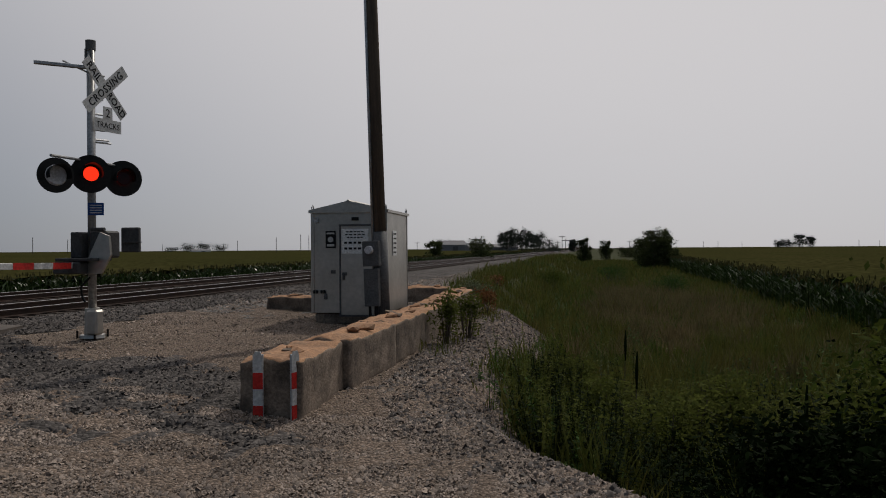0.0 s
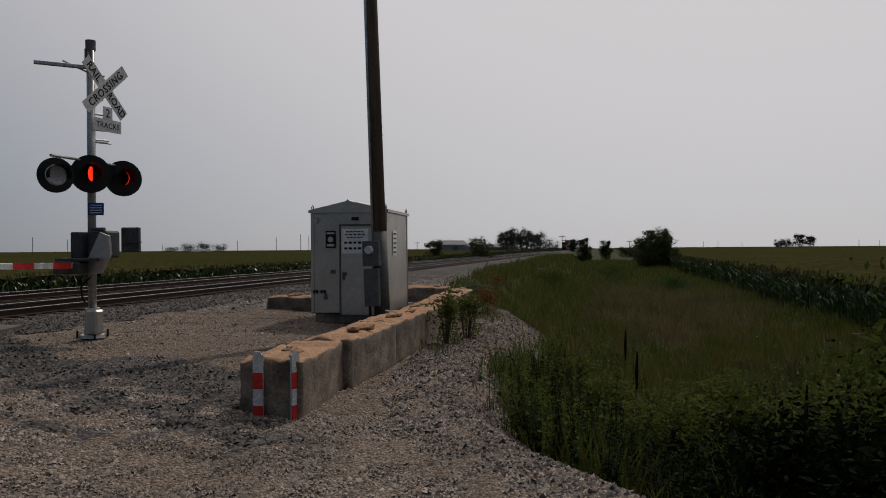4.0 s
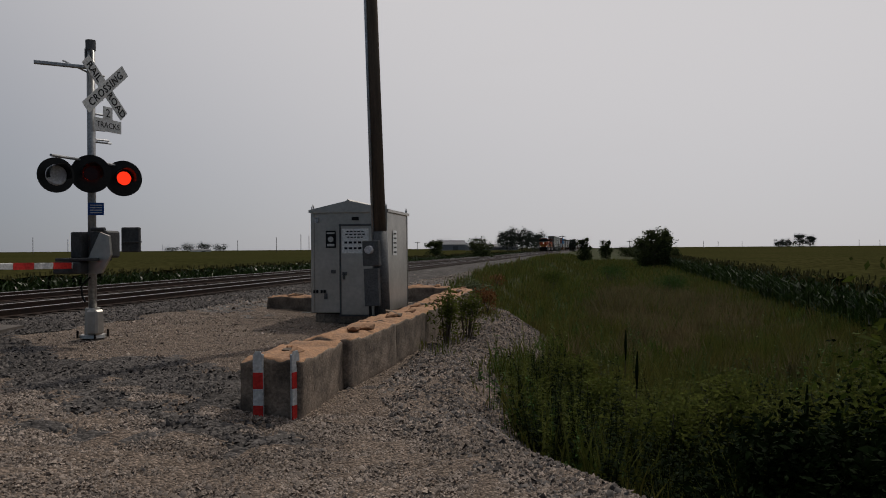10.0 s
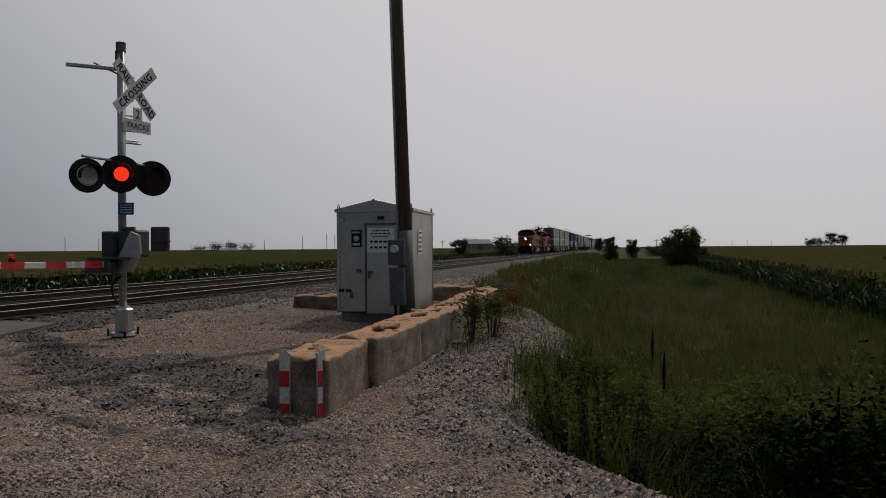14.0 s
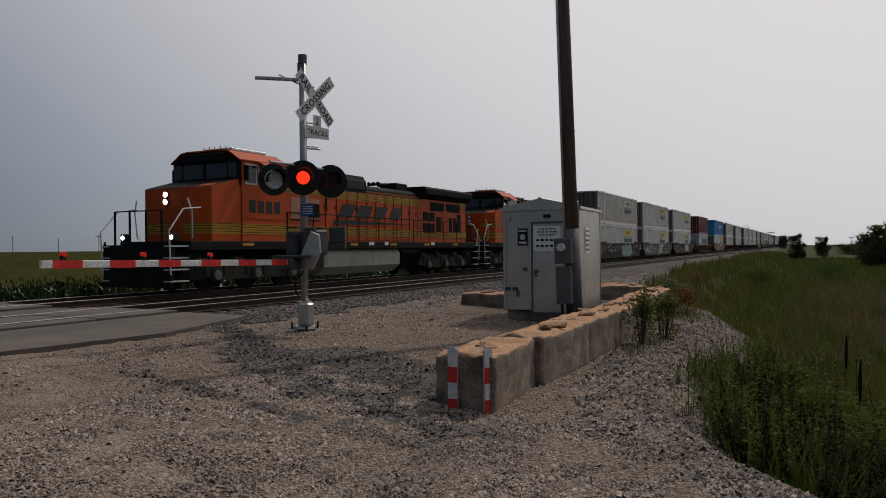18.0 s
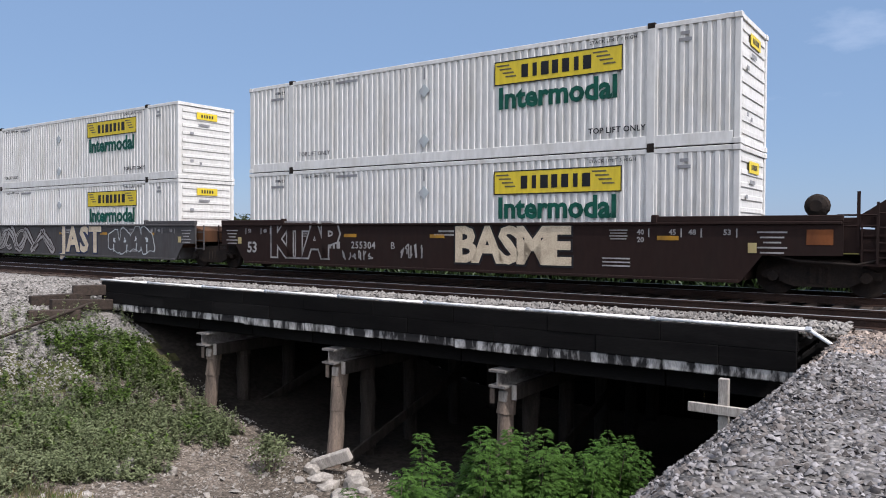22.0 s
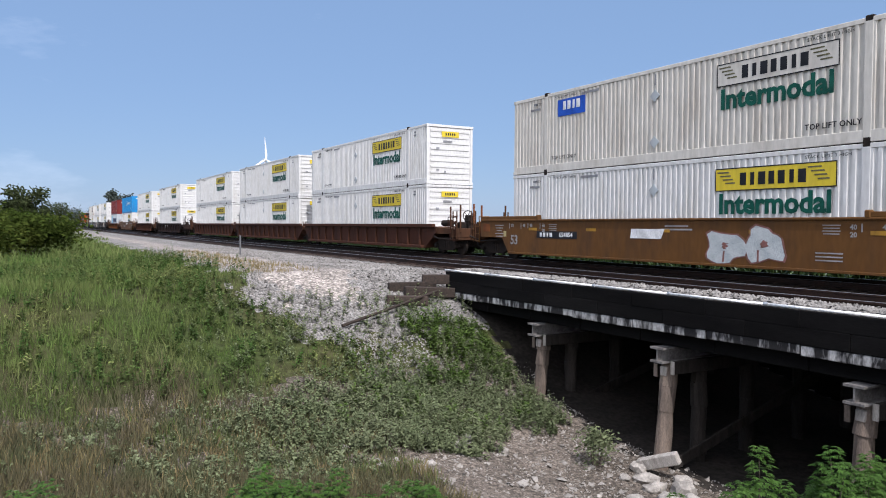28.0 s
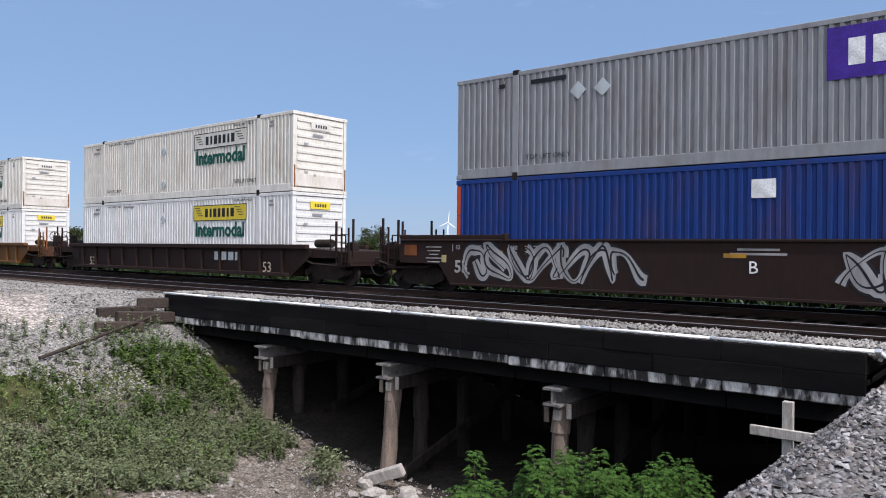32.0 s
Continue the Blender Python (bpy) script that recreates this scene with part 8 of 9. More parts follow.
def plants(x, y, h, m, size, rs, z=None):
    """Upright leafy weeds: m leaves round a leaning stem, drooping outwards."""
    n = len(x)
    gz = ground_z(x, y) if z is None else z
    root = np.stack([x, y, gz], -1)
    lean = rs.normal(0, 0.16, (n, 2))
    u = rs.uniform(0.12, 1.0, (n, m))
    p = root[:, None] + np.concatenate([lean[:, None] * (u * h[:, None])[..., None], (u * h[:, None])[..., None]], -1)
    a = rs.uniform(0, 6.283, (n, m))
    s = size * rs.uniform(0.6, 1.4, (n, m)) * (1.25 - 0.6 * u)
    out = np.stack([np.cos(a), np.sin(a), rs.uniform(-0.5, 0.7, (n, m))], -1) * s[..., None]
    side = np.stack([-np.sin(a), np.cos(a), rs.uniform(-0.4, 0.4, (n, m))], -1) * (s * 0.3)[..., None]
    mid = p + out * 0.5 + np.array([0, 0, 0.12]) * s[..., None]
    leaf = np.stack([p, mid - side, p + out, mid + side], 2).reshape(-1, 3)
    v = leaf
    f = np.arange(4 * n * m).reshape(-1, 4)
    sw = np.stack([root - [0.006, 0, 0], root + [0.006, 0, 0], root + np.concatenate([lean * h[:, None], h[:, None]], -1)], 1)
    sv = np.stack([sw[:, 0], sw[:, 1], sw[:, 2], sw[:, 2] - [0.003, 0.003, 0]], 1).reshape(-1, 3)
    return gather([(v, f), (sv, np.arange(4 * n).reshape(n, 4))])


def plume_bush(x, y, w, h, material, label, seed):
    """Several upright plumes of drooping, fingered leaves that grow smaller towards each tip."""
    r = np.random.RandomState(seed)
    ob = thing("shrub", label, "shrub", "weed bushes by the creek", at=pose(x, y, gz_at(x, y)))
    pieces, st = [], Shape()
    for k in range(10):
        a, q = r.uniform(0, 6.283), w * 0.5 * math.sqrt(r.rand())
        tx, ty, H = math.cos(a) * q, math.sin(a) * q, h * (1.0 if k == 0 else r.uniform(0.62, 0.95))
        st.tube((tx * 0.4, ty * 0.4, -0.15), (tx, ty, H * 0.92), 0.014, 0.005, n=5)
        n = int(150 * h)
        u = r.uniform(0.12, 1.0, n) ** 0.8
        reach = (0.05 + 0.34 * np.sin(np.clip((1.03 - u) * 1.9, 0, 1.57))) * r.uniform(0.35, 1.0, n)
        b = r.uniform(0, 6.283, n)
        c = np.stack([tx * (0.4 + 0.6 * u) + np.cos(b) * reach, ty * (0.4 + 0.6 * u) + np.sin(b) * reach, H * u - 0.25 * reach], -1)
        for j in range(5):
            ang = b + (j - 2) * 0.5
            L = (0.05 + 0.075 * (1.05 - u)) * (1.15 - 0.18 * abs(j - 2)) * r.uniform(0.8, 1.25, n)
            d = np.stack([np.cos(ang), np.sin(ang), -0.45 + 0.3 * r.rand(n)], -1) * L[:, None]
            side = np.stack([-np.sin(ang), np.cos(ang), np.zeros(n)], -1) * (0.16 * L)[:, None]
            mid = c + d * 0.5 + np.array([0, 0, 0.012])
            pieces.append((np.stack([c, mid - side, c + d, mid + side], 1).reshape(-1, 3), np.arange(4 * n).reshape(n, 4)))
    v, f = gather(pieces)
    part("foliage", tri_mesh("foliage", v, f, [material]), None, ob)
    tagged(part("stem", st, M["bark"], ob), kind="stuff")
    return ob


def weed_bed(name, label, material, n, box, h, m, size, seed, keep):
    r = np.random.RandomState(seed)
    x, y = scatter(n, *box, r, keep)
    hh = r.uniform(h[0], h[1], len(x)) * (0.8 + 0.5 * wobble(x, y, 0.9, seed))
    v, f = plants(x, y, np.maximum(hh, 0.1), m, size, r)
    return tagged(new(name, tri_mesh(name, v, f, [M[material]])), label, "weeds", kind="stuff")


slope = lambda x, y: (ground_z(x, y) > -3.62 + 0.12 * wobble(x, y, 2.1)) & (y < -13.0) & (x > -12.0) & (rs.rand(len(x)) < np.clip((y + 18.0 - 0.3 * np.maximum(x + 10.5, 0) + 0.7 * wobble(x, y, 0.8, 2)) * 0.7, 0.12, 1) * np.clip((-3.4 - x) * 0.35, 0.22, 1) * (0.75 + 0.4 * wobble(x, y, 1.7, 4)))
weed_bed("slope_weeds", "low grey-green weeds matting the slope beside the bridge", "leaf_grey", 9000, (-12.0, -3.5, -20.5, -12.8), (0.2, 0.62), 20, 0.072, 71, slope)
weed_bed("slope_weeds", "bright green weeds on the slope beside the bridge", "leaf_bright", 700, (-11.6, -6, -18.4, -14), (0.25, 0.6), 16, 0.1, 72, lambda x, y: slope(x, y) & (wobble(x, y, 0.8, 3) > 0.1))
weed_bed("bank_weeds", "soft green weeds among the bank grass", "leaf_bank", 3600, (-8, 7, -34, -11), (0.3, 0.75), 18, 0.09, 73, lambda x, y: (kind_at(x, y) == 5) & (wobble(x, y, 0.4, 5) > -0.1))
weed_bed("bank_weeds", "dark green weeds in clumps among the bank grass", "leaf_bush", 2800, (-8, 7, -34, -13), (0.3, 0.75), 20, 0.075, 85, lambda x, y: (kind_at(x, y) == 5) & (wobble(x, y, 0.7, 17) > 0.1))
weed_bed("bank_weeds", "pale green weeds among the bank grass", "leaf_pale", 2000, (-8, 7, -30, -11), (0.3, 0.65), 18, 0.085, 74, lambda x, y: (kind_at(x, y) == 5) & (wobble(x, y, 0.5, 8) > 0.1))
ditch_near = lambda x, y: in_ditch(x, y) & (y < 13 - 0.3 * x + 2.5 * wobble(x, y, 0.6, 14)) & (wobble(x, y, 1.1, 15) > -0.45)
weed_bed("ditch_weeds", "olive green leafy weeds standing in the ditch", "leaf_olive", 1500, (-1.5, 6, 7.6, 16), (0.6, 1.4), 40, 0.055, 75, ditch_near)
weed_bed("ditch_weeds", "leafy weeds low in the ditch with shade in their leaf colour", "leaf_shade_dark", 3000, (-1.2, 6, 4.4, 13), (0.5, 1.3), 44, 0.06, 76, ditch_near)

edge_band = lambda x, y: in_ditch(x, y) & ~in_ditch(x - 1.6, y)
weed_bed("edge_weeds", "rusty brown weeds along the ballast edge", "rust_leaf", 900, (-12, 0, 19, 75), (0.3, 0.7), 22, 0.07, 77, lambda x, y: edge_band(x, y) & (wobble(x, y, 0.5, 3) > -0.1))
weed_bed("edge_weeds", "grey-green weeds along the ballast edge", "leaf_grey", 1500, (-12, 0, 17, 80), (0.3, 0.8), 22, 0.07, 78, edge_band)
weed_bed("ditch_weeds", "brighter leafy weeds among the ditch grass", "leaf_bush", 1500, (-4, 10, 12, 60), (0.5, 1.0), 24, 0.08, 79, lambda x, y: in_ditch(x, y) & (wobble(x, y, 0.35, 21) > 0.25))
weed_bed("slope_weeds", "bright green bushes at the head of the slope", "leaf_bright", 420, (-11.9, -9.2, -18.6, -16.4), (0.3, 0.7), 22, 0.09, 80, lambda x, y: wobble(x, y, 0.9, 6) > -0.2)
weed_bed("bank_weeds", "grey-green weeds low on the creek bank", "leaf_grey", 2600, (-6.5, 5, -15.5, -8.8), (0.15, 0.45), 16, 0.08, 81, lambda x, y: (x > -5.6 + 0.6 * wobble(x, y, 1.0, 2)) & (wobble(x, y, 0.7, 9) > -0.35))
weed_bed("edge_weeds", "fresh green weeds along the gravel edge", "leaf_bush", 520, (-2.2, 2.0, 7.2, 13), (0.25, 0.8), 26, 0.06, 82, lambda x, y: (x > grass_edge(y) - 0.1 + 0.3 * wobble(x, y, 1.9, 4)) & (x < grass_edge(y) + 1.2) & (wobble(x, y, 1.3, 5) > -0.2))
patch = lambda f, s, t: lambda x, y: in_ditch(x, y) & (wobble(x, y, f, s) > t)
weed_bed("ditch_weeds", "dark leafy weeds in patches through the ditch", "leaf_bush", 1300, (-3, 9, 14, 48), (0.5, 1.15), 34, 0.07, 83, patch(0.45, 31, 0.45))
weed_bed("ditch_weeds", "pale yellow-green weeds in patches through the ditch", "leaf_pale", 1100, (-3, 8, 10, 46), (0.5, 1.1), 26, 0.06, 84, patch(0.5, 33, 0.4))
meadow("dry_grass", [tufts(1900, -1, 6.5, 17, 44, 14, 0.12, (0.75, 1.15), (0.008, 0.018), rs, patch(0.7, 35, 0.35))], M["grass_dry"], "tan dry grass heads standing in patches of the ditch")
# weeds and shrubs by the ditch
rs = np.random.RandomState(41)
for k, (x, y, w, h, m) in enumerate(((2.4, 6.4, 2.6, 2.1, "leaf_shade_dark"), (3.6, 7.6, 2.6, 2.5, "leaf_shade_dark"), (1.3, 7.0, 1.6, 1.5, "leaf_shade_dark"), (4.6, 9.2, 2.6, 2.8, "leaf_shade_dark"), (4.4, 8.4, 2.2, 2.7, "leaf"), (5.9, 9.8, 2.4, 2.6, "leaf_shade_dark"), (3.7, 9.9, 1.8, 2.3, "leaf"), (3.6, 46, 2.6, 1.6, "leaf_bush"), (-3.8, 52, 3.0, 1.6, "leaf"), (0.2, 60, 3.4, 1.8, "leaf_bush"), (2.6, 8.9, 1.8, 1.6, "leaf_olive"),
                                     (0.6, 9.0, 1.5, 1.4, "leaf_olive"), (1.6, 10.6, 1.6, 1.4, "leaf_olive"), (5.6, 11.4, 2.4, 1.9, "leaf_shade_dark"), (-0.1, 11.4, 1.2, 1.1, "leaf_olive"), (3.4, 11.6, 1.6, 1.3, "leaf_olive"), (1.4, 5.6, 1.4, 1.3, "leaf_shade_dark"),
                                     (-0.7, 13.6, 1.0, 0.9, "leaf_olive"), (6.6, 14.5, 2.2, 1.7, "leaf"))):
    shrub(x, y, w, h, 6000 if y < 8 else 3600, 0.038, M[m], "leafy olive green weeds standing in the ditch" if m == "leaf_olive" else "leafy green weeds standing in the ditch, several with shade in their colour", 100 + k, "weed_clump", stems=12)
# the nearest bushes take the leaves that have shade in their colour
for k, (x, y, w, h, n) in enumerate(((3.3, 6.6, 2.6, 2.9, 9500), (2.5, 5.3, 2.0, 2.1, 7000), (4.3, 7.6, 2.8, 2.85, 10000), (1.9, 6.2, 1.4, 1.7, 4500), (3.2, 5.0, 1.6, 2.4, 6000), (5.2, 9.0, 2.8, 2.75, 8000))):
    shrub(x, y, w, h, n, 0.055, M["leaf_shade_dark" if y < 6.4 else "leaf"], "dense broad-leaved bush at the ditch's edge, the nearest with shade in their colour", 130 + k, stems=16)
for k, (x, y) in enumerate(((0.3, 10.2), (1.9, 8.2), (4.7, 12.6), (0.2, 12.6))):
    ob = thing("mullein", "tall dark seed spike rising from the ditch weeds", "weed", "seed spikes in the ditch", at=pose(x, y, gz_at(x, y)))
    part("stalk", Shape().tube((0, 0, 0), (0.03, 0, 1.45), 0.01, 0.006, n=6), M["bark"], ob)
    part("spike", Shape().tube((0.03, 0, 1.2), (0.03, 0, 1.45), 0.012, 0.024, n=8).tube((0.03, 0, 1.45), (0.04, 0, 1.7), 0.024, 0.008, n=8), M["leaf_shade_dark"], ob)
for k, (x, y, w, h, m) in enumerate(((-3.3, 19.8, 0.8, 0.8, "rust_leaf"), (-3.0, 13.6, 0.7, 1.05, "leaf_olive"), (-2.8, 14.6, 0.7, 0.95, "leaf_olive"), (-4.6, 25.5, 1.2, 0.7, "leaf_grey"), (-5.2, 30, 1.4, 0.7, "leaf_grey"), (-5.6, 36, 1.5, 0.7, "rust_leaf"))):
    shrub(x, y, w, h, 900, 0.04, M[m], "straggling weeds against the barrier blocks" if y < 21 else "pale dry weeds on the gravel bench", 140 + k, "weed_clump")
# creek side
HEMP = ((-7.9, -4.5, 1.3, -1.02), (-8.5, -4.6, 1.0, -1.2), (-7.1, -4.9, 1.2, -1.05), (-7.6, -5.4, 1.0, -1.25), (-6.3, -5.3, 1.1, -1.3), (-9.0, -4.4, 1.1, -1.35), (-9.7, -4.2, 1.0, -1.45), (-5.6, -5.8, 1.0, -1.55),
        (-10.2, -4.1, 0.9, -1.6), (-2.7, -9.3, 0.8, -1.8), (-3.1, -9.0, 0.8, -1.85), (-3.5, -8.7, 0.7, -1.82), (-4.2, -8.4, 0.8, -1.85), (-4.7, -8.1, 0.7, -1.85), (0.0, -10.5, 0.9, -1.85), (0.5, -10.2, 0.8, -1.8), (-0.3, -10.0, 0.7, -1.95), (-2.3, -8.8, 0.7, -1.9))
for k, (x, y, w, top) in enumerate(HEMP):
    plume_bush(x, y, w, top - gz_at(x, y), M["leaf_hemp" if k % 4 else "leaf_bush"], "tall leafy green weed bush at the creek's edge", 160 + k)
shrub(-10.9, -12.1, 0.9, 0.85, 900, 0.05, M["leaf_grey"], "grey-green bush beside the pile foot", 320)
shrub(-0.6, -40, 4.6, 2.3, 8000, 0.12, M["leaf"], "large rounded green shrub in the meadow", 330, stems=16)
shrub(1.8, -37, 4.2, 2.2, 3000, 0.14, M["leaf"], "rounded green shrub in the meadow", 331, stems=12)


def tree(x, y, h, w, seed, material, label, z=-1.8, n=2600, low=0.25, size=None):
    rs = np.random.RandomState(seed)
    ob = thing("tree", label, "tree", at=pose(x, y, z))
    tr, clouds = Shape(), []
    top = Vector((rs.uniform(-0.05, 0.05) * h, rs.uniform(-0.05, 0.05) * h, h * 0.7))
    tr.tube((0, 0, -0.2), top * 0.5, h * 0.035, h * 0.024, n=8, caps=False).tube(top * 0.5, top, h * 0.024, h * 0.01, n=8)
    part("trunk", tr, M["bark"], ob)
    limbs = Shape()
    m = 11
    for k in range(m):
        a, q = 2.4 * k + rs.uniform(-0.3, 0.3), rs.uniform(low, 0.9)
        s = top * min(q, 0.8)
        reach = w * 0.5 * rs.uniform(0.45, 0.85) * (1.1 - 0.4 * q)
        tip = Vector((math.cos(a) * reach, math.sin(a) * reach, h * min(0.92, q + rs.uniform(0.02, 0.2))))
        limbs.tube(s, tip, h * 0.012, h * 0.004, n=5)
        r = w * rs.uniform(0.13, 0.22)
        clouds.append(leaves(tip, (r, r, r * 0.8), n // (m + 2), size or h * 0.035, rs, hollow=0.15))
    clouds.append(leaves((0, 0, h * 0.72), (w * 0.3, w * 0.3, h * 0.26), n // 6, size or h * 0.035, rs, hollow=0.2))
    if h >= 7:
        clouds.append(leaves((0, 0, h * 0.5), (w * 0.36, w * 0.36, h * 0.36), n // 2, size or h * 0.035, rs, hollow=0.25))
    else:
        clouds.append(leaves((0, 0, h * 0.36), (w * 0.42, w * 0.42, h * 0.36), n // 2, size or h * 0.035, rs, hollow=0.3))
    part("branching", limbs, M["bark"], ob)
    v, f = gather(clouds)
    part("crown", tri_mesh("crown", v, f, [material]), None, ob)
    return ob


def polar(az, d):
    """A place from degrees left of +Y and metres."""
    return -d * math.sin(radians(az)), d * math.cos(radians(az))


TREES = [  # degrees left of +Y, metres off, height, width
    (7.7, 330, 11, 12), (6.6, 340, 11.5, 13), (5.6, 330, 9.5, 11), (4.9, 300, 6, 12), (4.1, 340, 5, 8), (9.75, 125, 4.6, 5), (13.2, 150, 4.6, 4.4), (1.9, 150, 5.0, 3.2), (2.75, 330, 7, 4.5),
    (0.3, 190, 4.8, 3.6), (-3.1, 108, 5.4, 5.4), (-3.9, 110, 4.6, 4.0), (-2.6, 112, 3.8, 3.4), (-1.2, 230, 3.0, 6), (-2.0, 260, 4, 8), (-12.1, 900, 11, 15), (-12.9, 900, 15, 16), (-13.6, 900, 13, 14), (-11.6, 900, 10, 12),
    (12.4, 600, 9, 16), (11.2, 640, 8, 18), (10.6, 640, 8, 18), (31.5, 950, 10, 24), (30.4, 950, 11, 22), (29.3, 950, 9, 26), (32.6, 950, 8, 20),
    (178.9, 150, 9, 9), (177.7, 160, 6.5, 8), (176.6, 260, 8, 12), (175.4, 320, 8, 14), (174.2, 360, 9, 16), (173.2, 300, 15, 13), (172.4, 420, 8, 16), (171.0, 440, 8, 16), (179.9, 190, 7, 9), (180.8, 190, 6, 9),
    (139.4, 75, 5.2, 5.5), (154.9, 150, 6.5, 7), (134.4, 160, 7, 9), (118.5, 300, 9, 10), (117.2, 300, 8, 12), (150.0, 120, 6, 6), (109, 420, 9, 14),
]
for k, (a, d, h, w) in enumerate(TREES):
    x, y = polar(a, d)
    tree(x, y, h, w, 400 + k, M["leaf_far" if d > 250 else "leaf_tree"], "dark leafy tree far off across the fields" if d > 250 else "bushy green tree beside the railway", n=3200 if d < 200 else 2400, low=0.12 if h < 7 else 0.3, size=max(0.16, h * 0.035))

# ---- corn ----
def corn_block(name, x_edge, side, y0, y1, top, base, seed, follow):
    """Rows of corn at the field's edge, and the canopy behind them."""
    rs = np.random.RandomState(seed)
    pieces, tass = [], []
    for row in range(3):
        n = int((y1 - y0) / 0.28)
        y = np.sort(y0 + (y1 - y0) * rs.rand(n) ** 1.6) if y0 > -1 else rs.uniform(y0, y1, n)
        x = x_edge + side * (0.76 * row) + rs.normal(0, 0.08, n) - (bend(y) if follow else 0)
        h = (top - base) * rs.uniform(0.86, 1.06, n)
        wide = 1 + np.abs(y) / 60
        pieces.append(blades(x, y, h, 0.02 * wide, rs.uniform(0, 0.04, n), rs, z=np.full(n, base)))
        for k in range(5):
            hz = base + h * (0.3 + 0.14 * k)
            L = rs.uniform(0.45, 0.8, n) * (1 if k < 4 else 0.7)
            v, f = blades(x, y, L * 0.55, 0.035 * wide, rs.uniform(0.7, 1.4, n), rs, z=hz)
            pieces.append((v, f))
        tass.append(blades(x, y, np.full(n, 0.28), 0.03 * wide, rs.uniform(0, 0.3, n), rs, z=base + h * 0.96))
    ob = thing(name, "dense dark green field corn along the field's edge", "corn", kind="stuff")
    v, f = gather(pieces)
    tagged(part("stalks", tri_mesh("stalks", v, f, [M["corn"]]), None, ob), kind="stuff")
    v, f = gather(tass)
    tagged(part("tassels", tri_mesh("tassels", v, f, [M["tassel"]]), None, ob), kind="stuff")
    return ob


corn_block("corn_edge", 8.1, 1, 8, 230, 0.0, -1.9, 51, False)
corn_block("corn_edge", -29.5, -1, 14, 300, 0.0, -2.0, 52, True)
corn_block("corn_edge", -29.5, -1, -160, 0, 0.0, -2.0, 53, True)


def canopy(xs, ys, top, follow, seed, label):
    X, Y = np.meshgrid(np.array(xs, float), np.array(ys, float), indexing="ij")
    r = np.random.RandomState(seed)
    Z = top - 0.12 + r.uniform(-0.14, 0.14, X.shape)
    X = X - (bend(Y) if follow else 0)
    n, m = X.shape
    i = np.arange(n * m).reshape(n, m)
    q = np.stack([i[:-1, :-1], i[1:, :-1], i[1:, 1:], i[:-1, 1:]], -1).reshape(-1, 4)
    o = tagged(new("corn_field", tri_mesh("corn_field", np.stack([X, Y, Z], -1).reshape(-1, 3), q, [M["corn_far"]])), label, "corn field", kind="stuff")
    return o


steps = [0, 0.8, 1.6, 2.6, 4, 6, 8.5, 12, 16, 22, 30, 42, 60, 90, 140, 220, 360, 600, 1000, 1700, 2900]
ahead = [6 + 0.9 * k for k in range(90)] + [90, 95, 100, 107, 115, 125, 140, 160, 190, 230, 300, 420, 600, 900, 1400, 2000, 2900]
behind = [-v for v in ahead][::-1] + [-3, 0]
canopy([9.3 + s for s in steps], ahead, 0.02, False, 61, "wide corn field, olive green with tan tassels, to the horizon")
canopy([-31.2 - s for s in steps][::-1], ahead, 0.0, True, 62, "wide corn field beyond the tracks to the horizon")
canopy([-31.2 - s for s in steps][::-1], behind, 0.0, True, 63, "wide corn field beyond the bridge to the horizon")

# ---- far structures ----
def far_pole(az, d, h, arms):
    x, y = polar(az, d)
    ob = thing("power_pole", "slim wooden power pole far across the fields", "power pole", "power line along the horizon", at=pose(x, y, -1.8, 0, 0, az))
    part("shaft", Shape().tube((0, 0, 0), (0, 0, h * 0.85), 0.15 + d * 0.0001, 0.11 + d * 0.0001, n=6), M["bark"], ob)
    for k in range(arms):
        part("crossarm", Shape().box((0, 0, h * 0.85 - 0.9 - 1.4 * k), (3.6, 0.3, 0.35)), M["bark"], ob)
    return ob


for a, d, h, n in ((41.4, 520, 14, 0), (39.3, 560, 13, 0), (29.0, 620, 10, 1), (28.0, 640, 13, 0), (25.2, 520, 14, 0), (23.4, 480, 15, 0), (22.8, 520, 15, 0), (36.5, 900, 14, 0), (35.6, 1000, 14, 0), (33.2, 1100, 14, 0),
                   (46.5, 500, 15, 0), (49.4, 520, 15, 0), (52.0, 500, 15, 1), (54.5, 560, 14, 0), (57.2, 540, 15, 0), (10.1, 260, 8.5, 1), (10.4, 420, 8, 1), (14.6, 560, 10, 1), (13.6, 700, 12, 0), (15.4, 210, 10, 0), (4.5, 420, 9.5, 1), (3.9, 480, 9, 1),
                   (3.55, 420, 12, 1), (3.3, 380, 9, 1), (-1.4, 500, 9, 1), (-6.6, 1000, 12, 0), (-7.6, 1000, 12, 0), (-16.5, 900, 11, 0), (-17.7, 1000, 11, 0), (-18.9, 1000, 12, 0), (-9.2, 1100, 12, 0)):
    far_pole(a, d, h, n)


def barn(az, d, w, dp, h, label, roof):
    x, y = polar(az, d)
    ob = thing("barn", label, "farm building", at=pose(x, y, -1.8, 0, 0, az + 12))
    part("walls", Shape().box((0, 0, h / 2), (w, dp, h)), M["farwhite"] if roof else M["farroof"], ob)
    part("roof", Shape().prism([(-dp / 2 - 0.4, h), (dp / 2 + 0.4, h), (0, h * 1.55)], -w / 2 - 0.4, w / 2 + 0.4, axis="x"), M["farroof"], ob)
    part("door", Shape().box((w * 0.1, -dp / 2 - 0.05, h * 0.4), (w * 0.2, 0.1, h * 0.8)), M["grey_box"], ob)


barn(12.0, 560, 20, 12, 6.0, "dark gabled farmhouse far across the fields", False)
barn(8.9, 520, 34, 14, 4.0, "long low grey machine shed far across the fields", False)
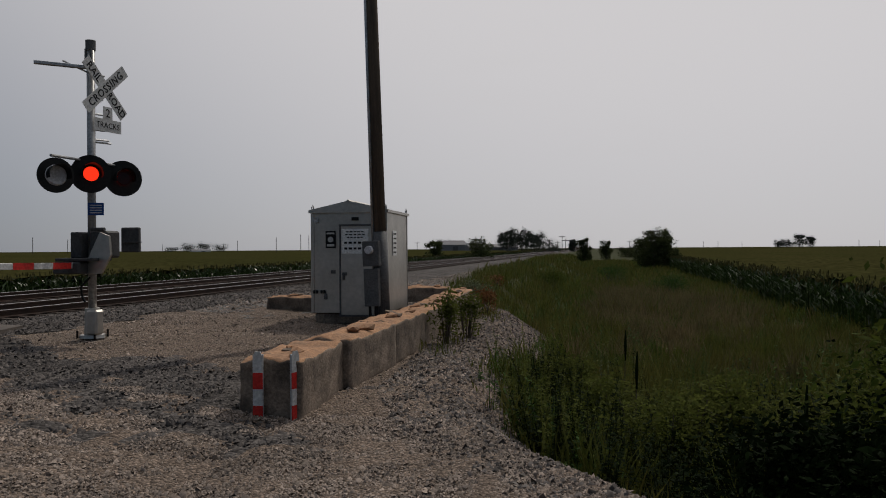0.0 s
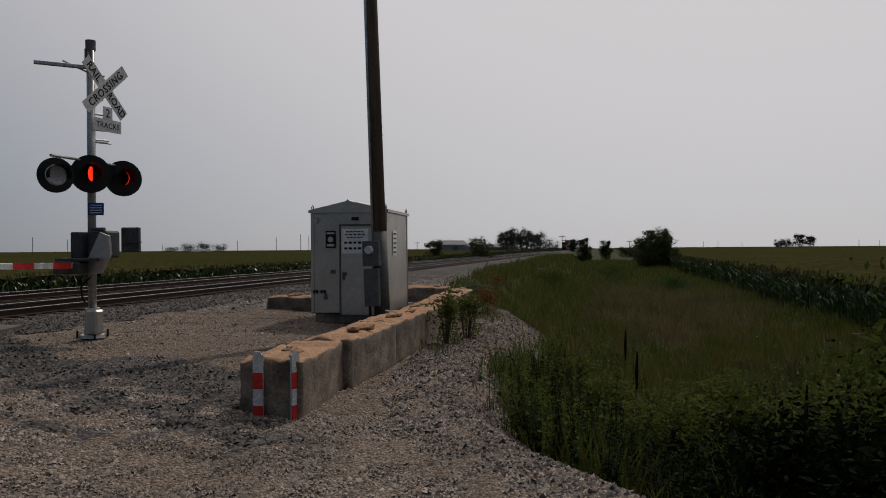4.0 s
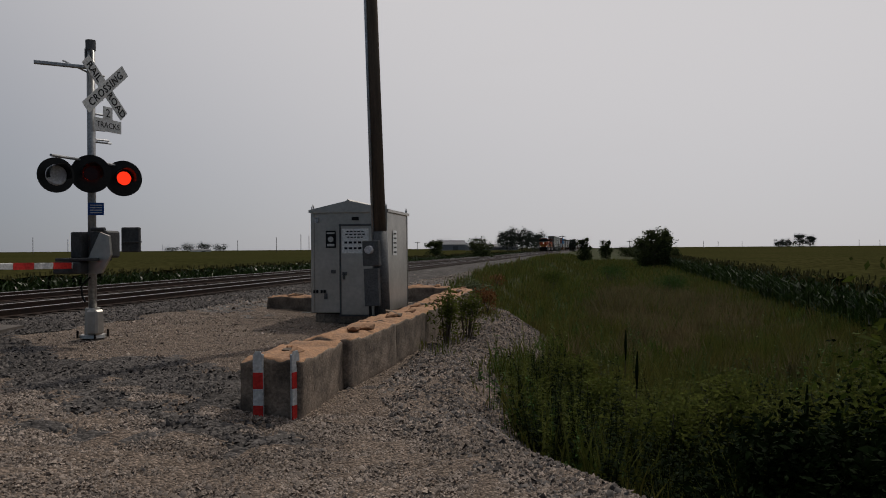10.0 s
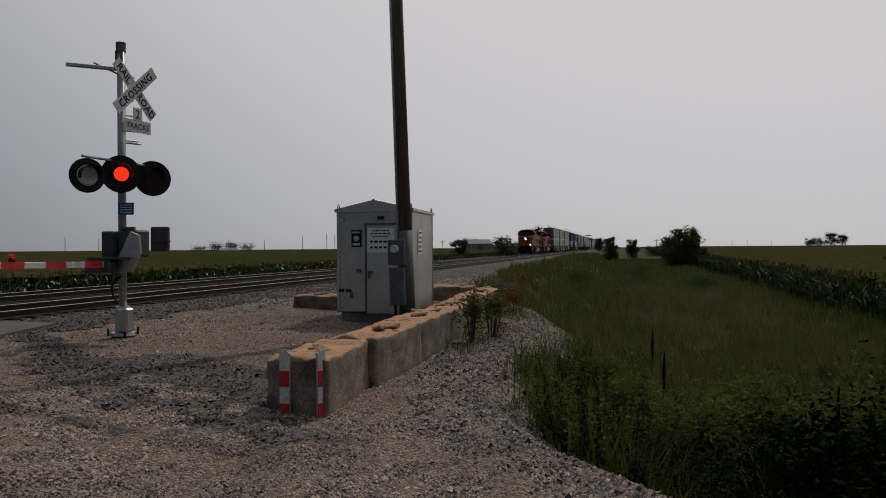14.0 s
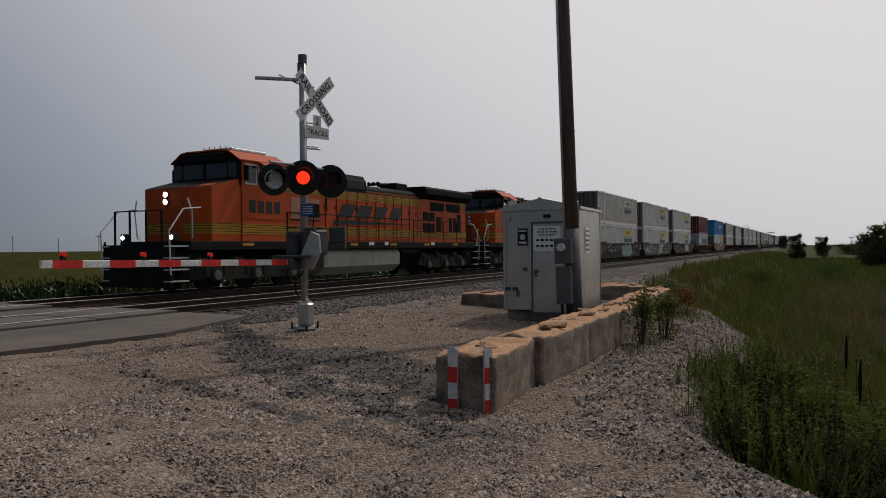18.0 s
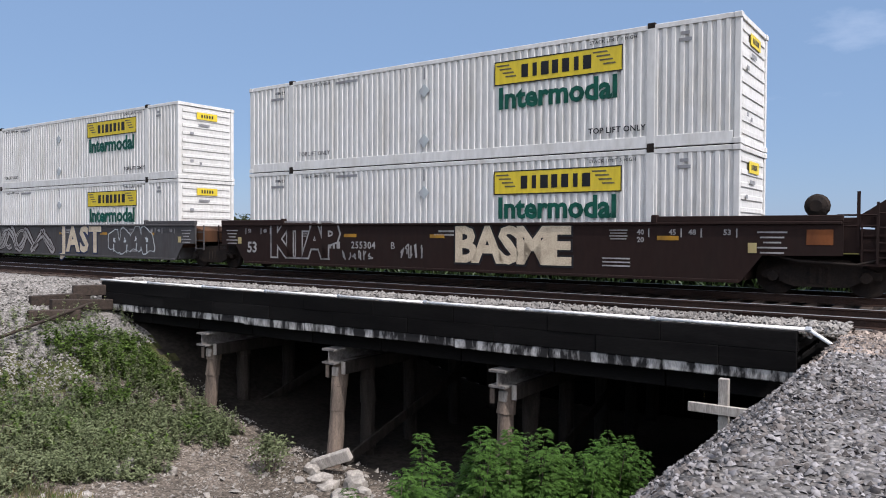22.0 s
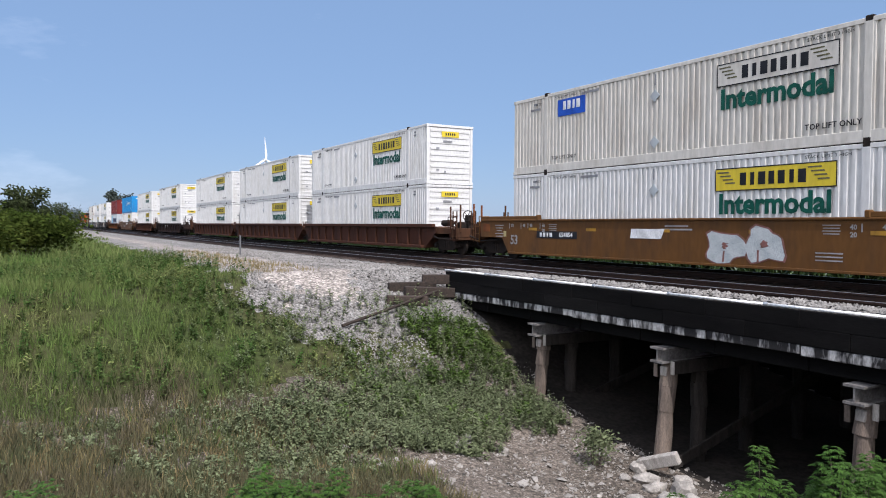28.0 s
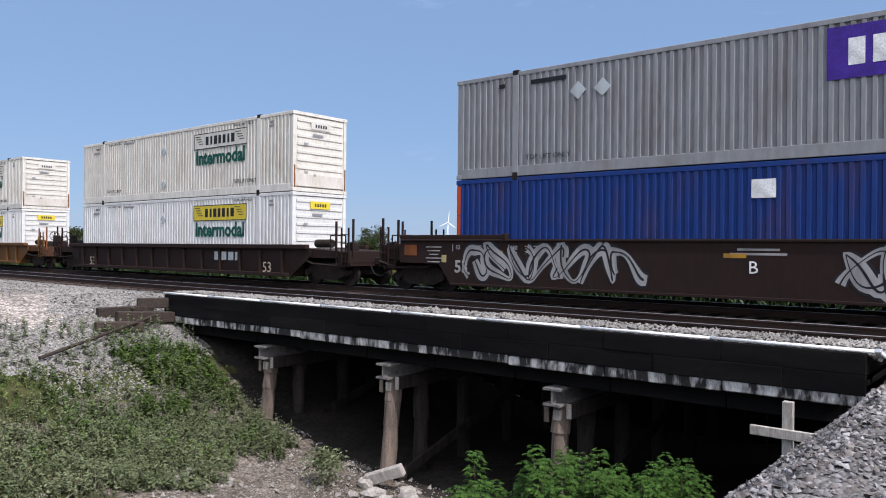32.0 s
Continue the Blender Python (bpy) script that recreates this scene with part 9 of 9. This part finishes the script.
barn(30.6, 930, 22, 10, 3.0, "low white farm building among far trees", True)


def turbine(az, d, hub, r, phase):
    x, y = polar(az, d)
    ob = thing("wind_turbine", "white three-bladed wind turbine on the horizon", "wind turbine", "wind turbines on the horizon", at=pose(x, y, -2, 0, 0, az + 14))
    part("tower", Shape().tube((0, 0, 0), (0, 0, hub), 2.0, 1.2, n=14), M["farwhite"], ob, smooth=True)
    part("nacelle", Shape().box((0, 1.0, hub + 1), (3, 8, 3.2), bev=0.5), M["farwhite"], ob)
    rotor = part("rotor", Shape().tube((0, -4.6, 0), (0, -2.9, 0), 0.6, 1.5, n=10), M["farwhite"], ob, "turning rotor")
    for k in range(3):
        b = part("blade", Shape().prism([(-0.5, 0), (0.9, 0), (1.7, r * 0.2), (0.35, r), (0, r), (-0.7, r * 0.2)], -4.1, -3.7), M["farwhite"], rotor)
        b.matrix_basis = pose(0, 0, 0, 0, 120 * k, 0)
    ROTORS.append((rotor, hub + 1, phase))


ROTORS = []
for a, d, ph in ((163.1, 900, 20), (117.9, 1900, 75), (128.7, 2200, 100), (68.8, 1430, 40), (157.0, 2300, 10), (108.5, 2400, 55)):
    turbine(a, d, 78, 26 if d < 1000 else 34, ph)


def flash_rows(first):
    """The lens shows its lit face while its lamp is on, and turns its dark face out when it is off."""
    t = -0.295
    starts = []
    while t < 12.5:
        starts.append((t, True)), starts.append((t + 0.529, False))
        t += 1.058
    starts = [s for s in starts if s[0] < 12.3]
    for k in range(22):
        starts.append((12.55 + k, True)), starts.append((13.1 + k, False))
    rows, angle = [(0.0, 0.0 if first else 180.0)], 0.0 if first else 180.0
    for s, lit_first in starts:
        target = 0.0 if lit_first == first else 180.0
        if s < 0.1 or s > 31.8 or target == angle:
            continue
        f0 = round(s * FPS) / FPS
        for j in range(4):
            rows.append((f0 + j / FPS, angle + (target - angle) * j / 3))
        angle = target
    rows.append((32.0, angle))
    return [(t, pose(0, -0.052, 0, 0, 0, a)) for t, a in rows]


def motions():
    for r in RUNNERS:
        walk(r[0], run_rows(r[1], r[2] if len(r) > 2 else 0.0))
    for rotor, z, phase in ROTORS:
        walk(rotor, [(0.5 * k, pose(0, 0, z, 0, phase + 36.0 * k, 0)) for k in range(65)])
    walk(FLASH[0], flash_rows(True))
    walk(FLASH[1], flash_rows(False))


motions()
